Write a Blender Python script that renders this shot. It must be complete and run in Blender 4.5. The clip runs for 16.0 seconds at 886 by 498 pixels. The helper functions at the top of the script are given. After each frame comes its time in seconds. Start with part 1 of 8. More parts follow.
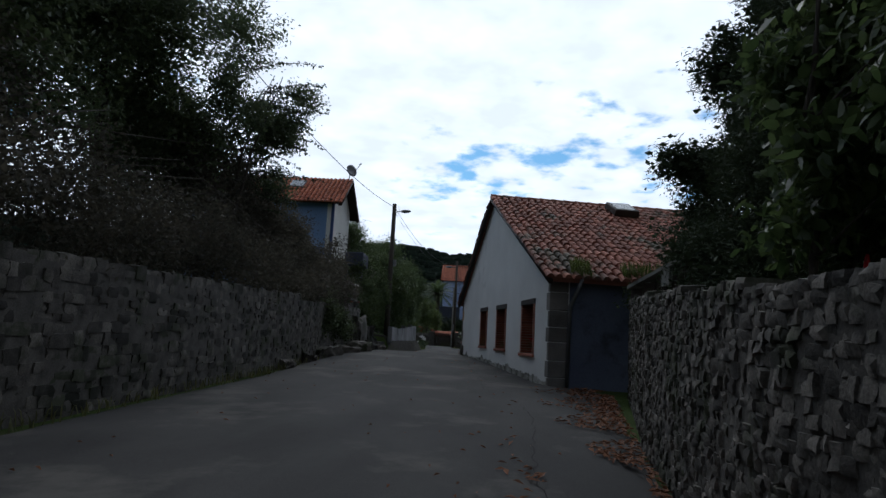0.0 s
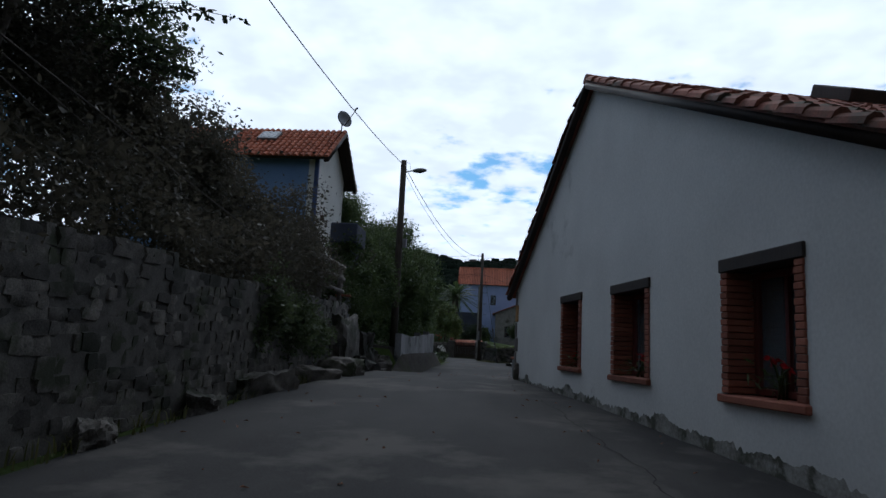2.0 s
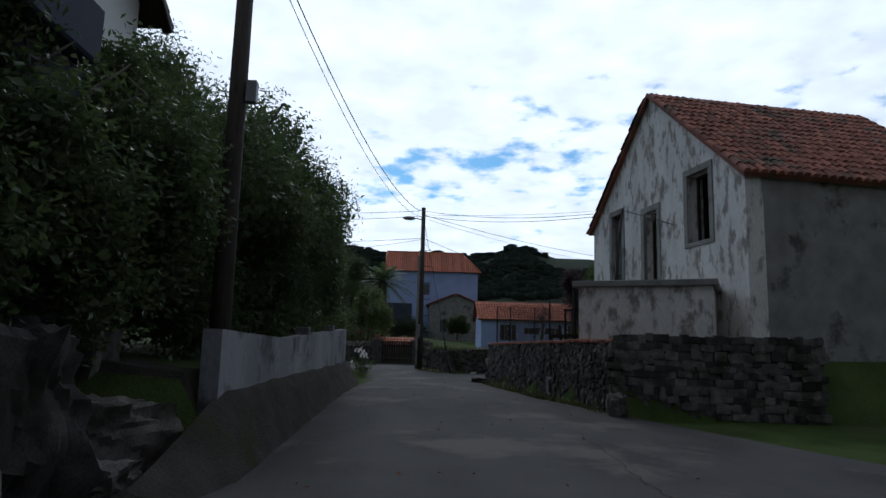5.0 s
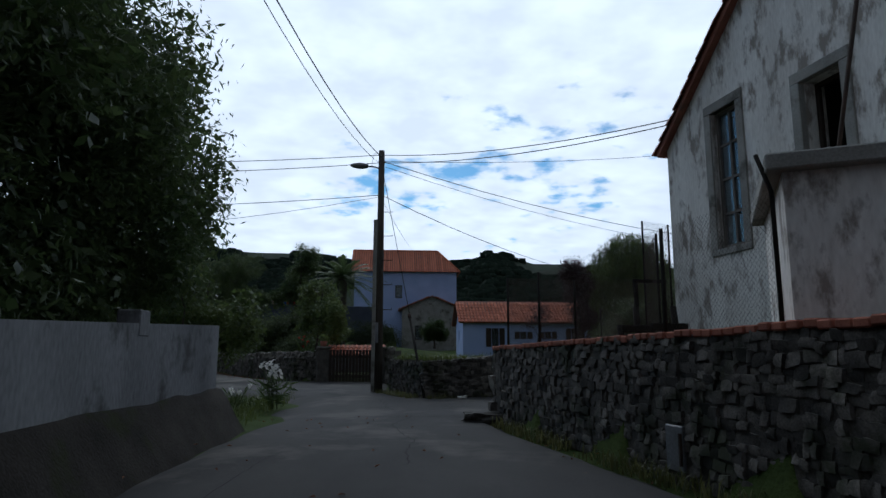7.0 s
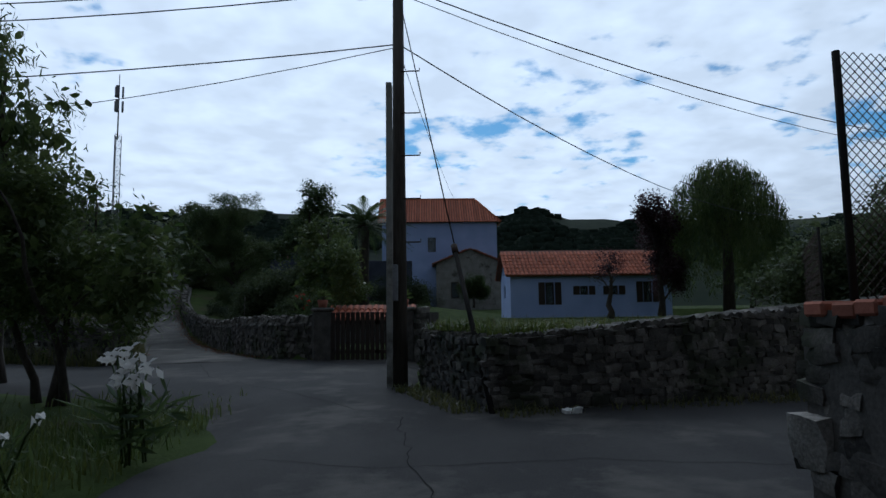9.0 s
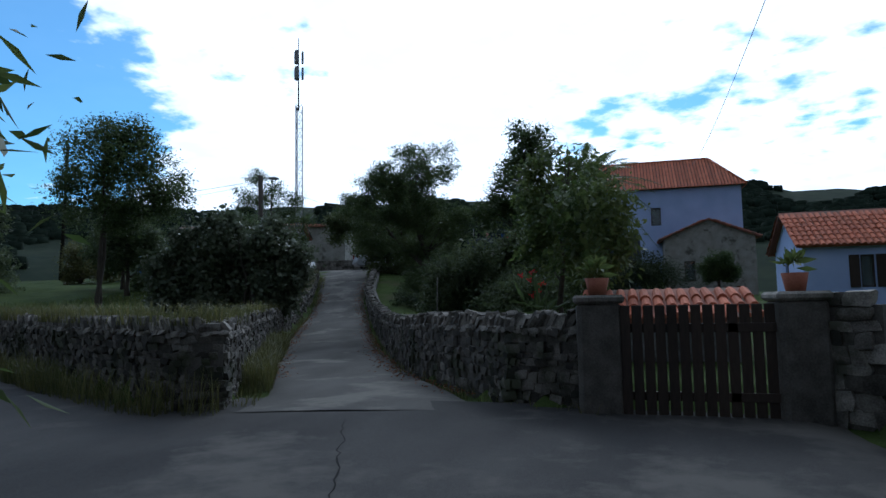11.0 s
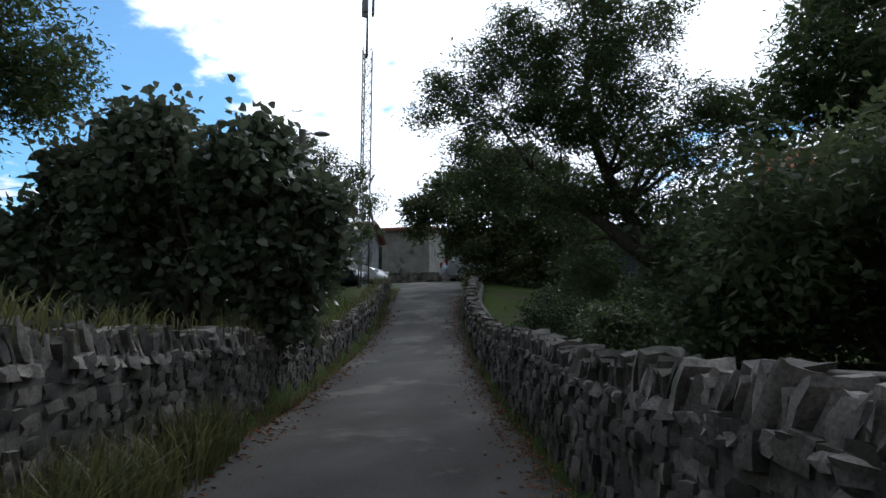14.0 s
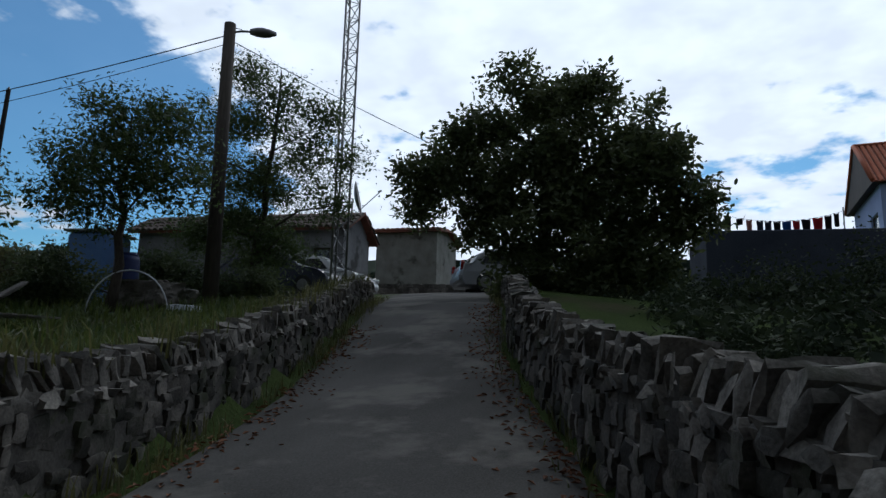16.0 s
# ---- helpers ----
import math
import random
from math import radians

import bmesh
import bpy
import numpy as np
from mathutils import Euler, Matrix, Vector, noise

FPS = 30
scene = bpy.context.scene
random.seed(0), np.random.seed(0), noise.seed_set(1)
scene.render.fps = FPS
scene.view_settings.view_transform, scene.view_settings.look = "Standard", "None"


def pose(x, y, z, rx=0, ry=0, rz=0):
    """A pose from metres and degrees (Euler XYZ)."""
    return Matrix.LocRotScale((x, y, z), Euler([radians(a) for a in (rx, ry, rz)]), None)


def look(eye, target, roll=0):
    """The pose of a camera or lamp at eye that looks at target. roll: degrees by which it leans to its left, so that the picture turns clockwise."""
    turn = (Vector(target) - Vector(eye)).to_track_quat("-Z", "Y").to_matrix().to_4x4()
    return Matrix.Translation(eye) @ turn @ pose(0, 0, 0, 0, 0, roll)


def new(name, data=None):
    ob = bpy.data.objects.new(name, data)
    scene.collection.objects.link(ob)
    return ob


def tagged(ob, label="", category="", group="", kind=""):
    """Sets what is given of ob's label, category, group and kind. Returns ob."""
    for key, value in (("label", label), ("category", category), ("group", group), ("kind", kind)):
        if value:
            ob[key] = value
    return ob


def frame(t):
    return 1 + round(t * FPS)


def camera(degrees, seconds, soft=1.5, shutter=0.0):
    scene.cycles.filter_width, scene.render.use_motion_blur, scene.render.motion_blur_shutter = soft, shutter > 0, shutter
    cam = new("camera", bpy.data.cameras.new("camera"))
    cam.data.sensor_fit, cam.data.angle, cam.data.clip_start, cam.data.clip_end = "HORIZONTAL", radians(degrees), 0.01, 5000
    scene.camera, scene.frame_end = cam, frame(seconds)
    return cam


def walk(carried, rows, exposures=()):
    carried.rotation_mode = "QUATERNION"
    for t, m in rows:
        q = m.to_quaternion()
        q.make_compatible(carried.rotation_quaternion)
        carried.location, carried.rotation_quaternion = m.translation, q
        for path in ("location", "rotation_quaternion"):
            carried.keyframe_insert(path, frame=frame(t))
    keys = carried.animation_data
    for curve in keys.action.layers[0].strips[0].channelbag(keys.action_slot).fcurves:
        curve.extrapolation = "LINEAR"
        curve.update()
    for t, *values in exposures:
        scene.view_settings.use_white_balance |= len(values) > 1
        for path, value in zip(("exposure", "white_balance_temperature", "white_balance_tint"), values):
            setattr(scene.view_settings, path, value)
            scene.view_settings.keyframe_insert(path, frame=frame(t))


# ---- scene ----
import itertools
from mathutils.bvhtree import BVHTree

cam = camera(69.0, 16.0)
PATH = [
    (0, (0.714, -3.033, 1.229), (0.599, -1.055, 1.505), 3.1),
    (0.5, (0.39, -0.475, 1.218), (0.263, 1.5, 1.505), 3.0),
    (1, (0.081, 2.192, 1.22), (-0.055, 4.168, 1.496), 2.6),
    (1.5, (-0.215, 4.894, 1.252), (-0.362, 6.869, 1.534), 2.8),
    (2, (-0.503, 7.462, 1.311), (-0.658, 9.434, 1.612), 2.8),
    (2.5, (-0.82, 9.861, 1.364), (-0.974, 11.833, 1.659), 3.2),
    (3, (-1.089, 12.391, 1.436), (-1.236, 14.362, 1.74), 3.6),
    (3.5, (-1.361, 15.097, 1.554), (-1.48, 17.071, 1.856), 3.8),
    (4, (-1.601, 17.682, 1.645), (-1.654, 19.66, 1.936), 4.1),
    (4.2, (-1.688, 18.705, 1.673), (-1.702, 20.683, 1.969), 3.9),
    (6.3, (-0.794, 29.117, 1.45), (-0.652, 31.091, 1.738), -0.2),
    (6.5, (-0.801, 30.133, 1.456), (-0.656, 32.102, 1.779), 0.0),
    (7, (-0.783, 32.605, 1.544), (-0.632, 34.573, 1.87), 0.1),
    (7.5, (-0.691, 34.747, 1.666), (-0.558, 36.722, 1.949), 0.5),
    (8, (-0.713, 36.899, 1.708), (-0.597, 38.876, 1.982), 0.4),
    (8.5, (-0.75, 38.906, 1.706), (-0.651, 40.89, 1.938), 0.1),
    (9, (-0.745, 41.205, 1.67), (-0.694, 43.194, 1.872), -0.7),
    (9.5, (-0.932, 43.496, 1.654), (-0.986, 45.493, 1.76), -1.6),
    (10, (-1.608, 45.771, 1.728), (-1.852, 47.752, 1.859), -0.4),
    (10.2, (-1.973, 46.728, 1.767), (-2.297, 48.693, 1.945), -0.5),
    (12.3, (-5.153, 55.428, 1.847), (-5.906, 57.275, 1.988), -0.9),
    (12.5, (-5.588, 56.243, 1.859), (-6.382, 58.071, 2.028), -0.6),
    (13, (-6.655, 58.354, 1.796), (-7.468, 60.171, 1.988), -0.0),
    (13.5, (-7.605, 60.395, 1.695), (-8.411, 62.215, 1.892), -0.2),
    (14, (-8.681, 62.553, 1.68), (-9.452, 64.379, 1.948), 0.1),
    (14.5, (-9.752, 64.56, 1.691), (-10.497, 66.398, 1.951), 2.0),
    (15, (-10.726, 66.822, 1.701), (-11.466, 68.652, 2.025), 2.5),
    (15.5, (-11.742, 69.108, 1.791), (-12.494, 70.932, 2.115), 2.2),
    (16, (-12.534, 71.223, 1.874), (-13.322, 73.026, 2.232), 1.5),
]
walk(cam, [(t, look(eye, target, roll)) for t, eye, target, roll in PATH],
     exposures=[(0, -0.25, 5750, 7.0), (1, -0.35, 5450, 8.0), (2.5, -0.3, 5620, 7.5), (4, -0.25, 5650, 7.5), (7, -0.42, 5500, 5.5), (9, -0.62, 5300, 4.5), (10.2, -0.15, 5200, 5.0), (12.5, 0.35, 5400, 5.0), (13.5, 0.45, 5900, 8.0), (14.5, 0.35, 5800, 8.0), (15.3, 0.25, 5750, 8.0), (16, -0.4, 5700, 6.0)])

# ---- world and light ----
SUN_AZ, SUN_EL = radians(-8), radians(38)  # clockwise from +y, and above the horizon
world = bpy.data.worlds.new("sky")
scene.world = world
world.use_nodes = True


def build_sky():
    nt = world.node_tree
    nt.nodes.clear()
    N, L = nt.nodes.new, nt.links.new
    out, bg, sky = N("ShaderNodeOutputWorld"), N("ShaderNodeBackground"), N("ShaderNodeTexSky")
    sky.sky_type, sky.sun_disc = "NISHITA", False
    sky.sun_elevation, sky.sun_rotation = SUN_EL, SUN_AZ
    sky.altitude, sky.air_density, sky.dust_density, sky.ozone_density = 100, 1.15, 0.2, 1.3
    co, sep = N("ShaderNodeTexCoord"), N("ShaderNodeSeparateXYZ")
    L(co.outputs["Generated"], sep.inputs[0])
    # flat cloud layer: direction divided by its height above the horizon
    lift = N("ShaderNodeMath"); lift.operation = "ADD"; lift.inputs[1].default_value = 0.16
    top = N("ShaderNodeMath"); top.operation = "MAXIMUM"; top.inputs[1].default_value = 0.06
    L(sep.outputs[2], lift.inputs[0]); L(lift.outputs[0], top.inputs[0])
    div = N("ShaderNodeVectorMath"); div.operation = "DIVIDE"
    comb = N("ShaderNodeCombineXYZ")
    for k in range(3):
        L(top.outputs[0], comb.inputs[k])
    L(co.outputs["Generated"], div.inputs[0]); L(comb.outputs[0], div.inputs[1])
    big, small, flock = N("ShaderNodeTexNoise"), N("ShaderNodeTexNoise"), N("ShaderNodeTexNoise")
    for node, sc, det, ro in ((big, 1.1, 3, 0.5), (small, 8.5, 4, 0.52), (flock, 7.0, 3, 0.5)):
        node.inputs["Scale"].default_value, node.inputs["Detail"].default_value = sc, det
        node.inputs["Roughness"].default_value = ro
        L(div.outputs[0], node.inputs["Vector"])
    mix = N("ShaderNodeMath"); mix.operation = "MULTIPLY_ADD"; mix.inputs[1].default_value = 0.6
    L(small.outputs[0], mix.inputs[0]); L(big.outputs[0], mix.inputs[2])
    # thicker haze low over the hills
    haze = N("ShaderNodeMapRange")
    haze.inputs["From Min"].default_value, haze.inputs["From Max"].default_value = 0.08, 0.42
    haze.inputs["To Min"].default_value, haze.inputs["To Max"].default_value = 0.10, 0.0
    L(sep.outputs[2], haze.inputs["Value"])
    thick = N("ShaderNodeMath"); thick.operation = "ADD"
    L(mix.outputs[0], thick.inputs[0]); L(haze.outputs[0], thick.inputs[1])
    # clear sky low in the west
    west = N("ShaderNodeVectorMath"); west.operation = "DOT_PRODUCT"
    west.inputs[1].default_value = (math.sin(radians(-53)) * math.cos(radians(13)), math.cos(radians(-53)) * math.cos(radians(13)), math.sin(radians(13)))
    L(co.outputs["Generated"], west.inputs[0])
    clear = N("ShaderNodeMapRange"); clear.interpolation_type = "SMOOTHSTEP"
    clear.inputs["From Min"].default_value, clear.inputs["From Max"].default_value = 0.95, 0.995
    clear.inputs["To Min"].default_value, clear.inputs["To Max"].default_value = 0.0, 0.32
    L(west.outputs["Value"], clear.inputs["Value"])
    # broken cloud low in the north-east
    east = N("ShaderNodeVectorMath"); east.operation = "DOT_PRODUCT"
    east.inputs[1].default_value = (math.sin(radians(24)) * math.cos(radians(14)), math.cos(radians(24)) * math.cos(radians(14)), math.sin(radians(14)))
    L(co.outputs["Generated"], east.inputs[0])
    broken = N("ShaderNodeMapRange"); broken.interpolation_type = "SMOOTHSTEP"
    broken.inputs["From Min"].default_value, broken.inputs["From Max"].default_value = 0.94, 0.995
    broken.inputs["To Min"].default_value, broken.inputs["To Max"].default_value = 0.0, 0.10
    L(east.outputs["Value"], broken.inputs["Value"])
    gaps = N("ShaderNodeMath"); gaps.operation = "ADD"
    L(clear.outputs[0], gaps.inputs[0]); L(broken.outputs[0], gaps.inputs[1])
    thin = N("ShaderNodeMath"); thin.operation = "SUBTRACT"
    L(thick.outputs[0], thin.inputs[0]); L(gaps.outputs[0], thin.inputs[1])
    cover = N("ShaderNodeMapRange"); cover.interpolation_type = "SMOOTHSTEP"
    cover.inputs["From Min"].default_value, cover.inputs["From Max"].default_value = 0.60, 0.745
    cover.inputs["To Min"].default_value = 0.06
    L(thin.outputs[0], cover.inputs["Value"])
    # brighter towards the sun, greyer in the thick parts
    way = N("ShaderNodeVectorMath"); way.operation = "DOT_PRODUCT"
    way.inputs[1].default_value = (math.sin(SUN_AZ) * math.cos(SUN_EL), math.cos(SUN_AZ) * math.cos(SUN_EL), math.sin(SUN_EL))
    L(co.outputs["Generated"], way.inputs[0])
    glow = N("ShaderNodeMapRange"); glow.interpolation_type = "SMOOTHERSTEP"
    glow.inputs["From Min"].default_value, glow.inputs["From Max"].default_value = 0.25, 0.93
    glow.inputs["To Min"].default_value, glow.inputs["To Max"].default_value = CLOUD_DIM, CLOUD_BRIGHT
    L(way.outputs["Value"], glow.inputs["Value"])
    shade = N("ShaderNodeMapRange")
    shade.inputs["From Min"].default_value, shade.inputs["From Max"].default_value = 0.35, 0.7
    shade.inputs["To Min"].default_value, shade.inputs["To Max"].default_value = 0.88, 1.08
    L(flock.outputs[0], shade.inputs["Value"])
    amount = N("ShaderNodeMath"); amount.operation = "MULTIPLY"
    L(glow.outputs[0], amount.inputs[0]); L(shade.outputs[0], amount.inputs[1])
    tint = N("ShaderNodeVectorMath"); tint.operation = "SCALE"
    tint.inputs[0].default_value = (0.96, 0.98, 1.03)
    L(amount.outputs[0], tint.inputs["Scale"])
    blend = N("ShaderNodeMix"); blend.data_type = "RGBA"
    deep = N("ShaderNodeVectorMath"); deep.operation = "MULTIPLY"
    deep.inputs[1].default_value = (0.50, 0.84, 1.0)
    L(sky.outputs[0], deep.inputs[0])
    L(cover.outputs[0], blend.inputs[0]); L(deep.outputs[0], blend.inputs[6]); L(tint.outputs[0], blend.inputs[7])
    L(blend.outputs[2], bg.inputs["Color"])
    bg.inputs["Strength"].default_value = SKY_STRENGTH
    L(bg.outputs[0], out.inputs[0])


SKY_STRENGTH, CLOUD_DIM, CLOUD_BRIGHT = 0.105, 2.4, 12.2
build_sky()
sun = new("sun", bpy.data.lights.new("sun", "SUN"))
sun.data.energy, sun.data.angle, sun.data.color = 0.6, radians(14), (1.0, 0.95, 0.88)
sun.matrix_world = look((0, 0, 0), (-math.sin(SUN_AZ) * math.cos(SUN_EL), -math.cos(SUN_AZ) * math.cos(SUN_EL), -math.sin(SUN_EL)))
sun.location = (0, 40, 60)

# ---- materials ----


def material(name, dark, light, scale=4.0, rough=0.85, bump=0.3, fine=40.0, vary=0.25, metal=0.0, spec=0.4, stain=None,
             stain_scale=0.6, stain_at=0.58, island=False, stretch=(1, 1, 1), fine_dist=0.01, stain_stretch=(1, 1, 1)):
    """Two-scale procedural surface in world-sized object space: colour between dark and light, stains, relief, and a shift from piece to piece."""
    m = bpy.data.materials.new(name)
    m.use_nodes = True
    nt = m.node_tree
    N, L = nt.nodes.new, nt.links.new
    b = nt.nodes["Principled BSDF"]
    co = N("ShaderNodeNewGeometry")
    mapn = N("ShaderNodeMapping")
    mapn.inputs["Scale"].default_value = stretch
    L(co.outputs["Position"], mapn.inputs["Vector"])
    n1, n2 = N("ShaderNodeTexNoise"), N("ShaderNodeTexNoise")
    for node, sc in ((n1, scale), (n2, fine)):
        node.inputs["Scale"].default_value, node.inputs["Detail"].default_value = sc, 5
        L(mapn.outputs[0], node.inputs["Vector"])
    both = N("ShaderNodeMath"); both.operation = "MULTIPLY_ADD"; both.inputs[1].default_value = 0.45
    L(n2.outputs[0], both.inputs[0])
    half = N("ShaderNodeMath"); half.operation = "MULTIPLY"; half.inputs[1].default_value = 0.6
    L(n1.outputs[0], half.inputs[0]); L(half.outputs[0], both.inputs[2])
    ramp = N("ShaderNodeMapRange")
    ramp.inputs["From Min"].default_value, ramp.inputs["From Max"].default_value = 0.36, 0.70
    L(both.outputs[0], ramp.inputs["Value"])
    mix = N("ShaderNodeMix"); mix.data_type = "RGBA"
    mix.inputs[6].default_value, mix.inputs[7].default_value = (*dark, 1), (*light, 1)
    L(ramp.outputs[0], mix.inputs[0])
    last = mix.outputs[2]
    if stain:
        n3 = N("ShaderNodeTexNoise")
        n3.inputs["Scale"].default_value, n3.inputs["Detail"].default_value, n3.inputs["Roughness"].default_value = stain_scale, 7, 0.65
        map3 = N("ShaderNodeMapping")
        map3.inputs["Scale"].default_value = stain_stretch
        L(co.outputs["Position"], map3.inputs["Vector"]); L(map3.outputs[0], n3.inputs["Vector"])
        r3 = N("ShaderNodeMapRange")
        r3.inputs["From Min"].default_value, r3.inputs["From Max"].default_value = stain_at - 0.04, stain_at + 0.06
        L(n3.outputs[0], r3.inputs["Value"])
        mix3 = N("ShaderNodeMix"); mix3.data_type = "RGBA"
        mix3.inputs[7].default_value = (*stain, 1)
        L(r3.outputs[0], mix3.inputs[0]); L(last, mix3.inputs[6])
        last = mix3.outputs[2]
    if vary:
        if island:
            rnd = co.outputs["Random Per Island"]
        else:
            rnd = N("ShaderNodeObjectInfo").outputs["Random"]
        mr = N("ShaderNodeMapRange")
        mr.inputs["To Min"].default_value, mr.inputs["To Max"].default_value = 1 - vary, 1 + vary
        L(rnd, mr.inputs["Value"])
        sc = N("ShaderNodeVectorMath"); sc.operation = "SCALE"
        L(last, sc.inputs[0]); L(mr.outputs[0], sc.inputs["Scale"])
        last = sc.outputs[0]
    L(last, b.inputs["Base Color"])
    b.inputs["Roughness"].default_value, b.inputs["Metallic"].default_value = rough, metal
    b.inputs["Specular IOR Level"].default_value = spec
    if bump:
        bp = N("ShaderNodeBump")
        bp.inputs["Strength"].default_value, bp.inputs["Distance"].default_value = bump, fine_dist
        L(both.outputs[0], bp.inputs["Height"]); L(bp.outputs[0], b.inputs["Normal"])
    return m


def leaf_material(name, dark, light, gloss=0.45, through_light=0.5):
    m = bpy.data.materials.new(name)
    m.use_nodes = True
    nt = m.node_tree
    N, L = nt.nodes.new, nt.links.new
    b = nt.nodes["Principled BSDF"]
    geo = N("ShaderNodeNewGeometry")
    mix = N("ShaderNodeMix"); mix.data_type = "RGBA"
    mix.inputs[6].default_value, mix.inputs[7].default_value = (*dark, 1), (*light, 1)
    no = N("ShaderNodeTexNoise"); no.inputs["Scale"].default_value = 0.8
    L(geo.outputs["Position"], no.inputs["Vector"])
    ad = N("ShaderNodeMath"); ad.operation = "MULTIPLY_ADD"; ad.inputs[1].default_value = 0.6
    sh = N("ShaderNodeMath"); sh.operation = "MULTIPLY_ADD"; sh.inputs[1].default_value = 1.6; sh.inputs[2].default_value = -0.6
    L(no.outputs[0], sh.inputs[0]); L(geo.outputs["Random Per Island"], ad.inputs[0]); L(sh.outputs[0], ad.inputs[2])
    ad.use_clamp = True
    L(ad.outputs[0], mix.inputs[0]); L(mix.outputs[2], b.inputs["Base Color"])
    b.inputs["Roughness"].default_value, b.inputs["Specular IOR Level"].default_value = gloss, 0.35
    tr, add = N("ShaderNodeBsdfTranslucent"), N("ShaderNodeMixShader")
    L(mix.outputs[2], tr.inputs["Color"])
    add.inputs[0].default_value = through_light
    L(b.outputs[0], add.inputs[1]); L(tr.outputs[0], add.inputs[2])
    L(add.outputs[0], nt.nodes["Material Output"].inputs["Surface"])
    return m


def glass_material(name, tint=(0.6, 0.7, 0.75)):
    m = bpy.data.materials.new(name)
    m.use_nodes = True
    b = m.node_tree.nodes["Principled BSDF"]
    b.inputs["Base Color"].default_value = (*tint, 1)
    b.inputs["Roughness"].default_value, b.inputs["Transmission Weight"].default_value, b.inputs["IOR"].default_value = 0.05, 0.9, 1.45
    return m


ASPHALT = material("asphalt", (0.019, 0.018, 0.018), (0.056, 0.053, 0.050), 0.9, 0.9, 0.6, 110, 0, stain=(0.080, 0.074, 0.066), stain_scale=0.5, stain_at=0.57, stretch=(1, 0.45, 1), spec=0.2)
LANE = material("worn_asphalt", (0.038, 0.035, 0.031), (0.10, 0.094, 0.086), 1.1, 0.92, 0.6, 100, 0, stain=(0.135, 0.125, 0.11), stain_scale=0.7, stain_at=0.56, stretch=(1, 0.5, 1), spec=0.2)
GROUND = material("grassy_earth", (0.026, 0.040, 0.011), (0.062, 0.085, 0.025), 1.2, 0.95, 0.8, 30, 0, stain=(0.06, 0.055, 0.03), stain_scale=0.25, stain_at=0.62, fine_dist=0.05, spec=0.05)
SOIL = material("dark_damp_soil", (0.022, 0.019, 0.016), (0.055, 0.048, 0.040), 2.2, 0.95, 0.9, 35, 0, stain=(0.03, 0.034, 0.014), stain_scale=0.9, stain_at=0.58, fine_dist=0.04, spec=0.1)
OLD_TILE = material("sooty_brown_tile", (0.05, 0.038, 0.03), (0.12, 0.092, 0.075), 2.2, 0.9, 0.3, 50, 0.25, island=True)
STONE = material("limestone", (0.060, 0.055, 0.048), (0.26, 0.238, 0.208), 5.0, 0.9, 0.9, 55, 0.6, stain=(0.06, 0.06, 0.045), stain_scale=1.6, stain_at=0.58)
STONE_STUFF = material("limestone_rubble", (0.060, 0.055, 0.048), (0.26, 0.238, 0.208), 5.0, 0.9, 0.9, 55, 0.6, stain=(0.06, 0.06, 0.045), stain_scale=1.6, stain_at=0.58, island=True)
# the limestone again with mossy stains, darkened to hold the shade
SHADED_MOSSY = material("shade_dark_mossy_limestone", (0.034, 0.031, 0.027), (0.165, 0.148, 0.128), 5.0, 0.92, 0.9, 55, 0.65, stain=(0.035, 0.038, 0.022), stain_scale=1.4, stain_at=0.54)
SHADED_MOSSY_STUFF = material("shade_dark_mossy_rubble", (0.034, 0.031, 0.027), (0.165, 0.148, 0.128), 5.0, 0.92, 0.9, 55, 0.65, stain=(0.035, 0.038, 0.022), stain_scale=1.4, stain_at=0.54, island=True)
BLACK_TIMBER = material("tarred_timber", (0.012, 0.011, 0.010), (0.03, 0.027, 0.024), 4, 0.95, 0.4, 40, 0, spec=0.08)
MORTAR = material("earthy_mortar", (0.05, 0.045, 0.04), (0.13, 0.12, 0.105), 5.0, 0.95, 0.7, 50, 0)
PLASTER = material("white_plaster", (0.66, 0.65, 0.62), (0.82, 0.81, 0.78), 0.8, 0.9, 0.25, 30, 0, stain=(0.42, 0.41, 0.38), stain_scale=0.45, stain_at=0.66)
DAMP_PLASTER = material("damp_flaking_plaster", (0.20, 0.19, 0.165), (0.48, 0.46, 0.42), 4.0, 0.95, 0.5, 30, 0, stain=(0.10, 0.10, 0.075), stain_scale=2.2, stain_at=0.52)
# white plaster turned from the sun: the blue of its shade is painted in
SHADE_BLUE_PLASTER = material("white_plaster_blue_shade", (0.34, 0.43, 0.70), (0.45, 0.54, 0.82), 0.8, 0.9, 0.2, 30, 0)
# blue for the hillside house's side wall, darkened to hold its shade
SHADE_BLUE_RENDER = material("blue_render_with_shade", (0.15, 0.25, 0.45), (0.22, 0.33, 0.55), 0.8, 0.9, 0.2, 30, 0)
OLD_PLASTER = material("peeling_plaster", (0.58, 0.55, 0.50), (0.84, 0.82, 0.77), 1.3, 0.95, 0.5, 25, 0, stain=(0.30, 0.265, 0.23), stain_scale=3.4, stain_at=0.55, stretch=(1, 1, 0.3), stain_stretch=(1, 1, 0.45))
# dirty whitewash, its tone also lowered to carry the overhanging tree's shade
DIRTY_WALL = material("weathered_whitewash_shade_dim", (0.13, 0.13, 0.135), (0.29, 0.29, 0.295), 0.9, 0.95, 0.3, 25, 0, stain=(0.07, 0.07, 0.066), stain_scale=0.9, stain_at=0.57, stretch=(1, 1, 0.35))
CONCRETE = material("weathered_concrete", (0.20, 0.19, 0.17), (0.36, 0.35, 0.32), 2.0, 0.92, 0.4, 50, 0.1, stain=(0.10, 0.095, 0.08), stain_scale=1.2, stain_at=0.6)
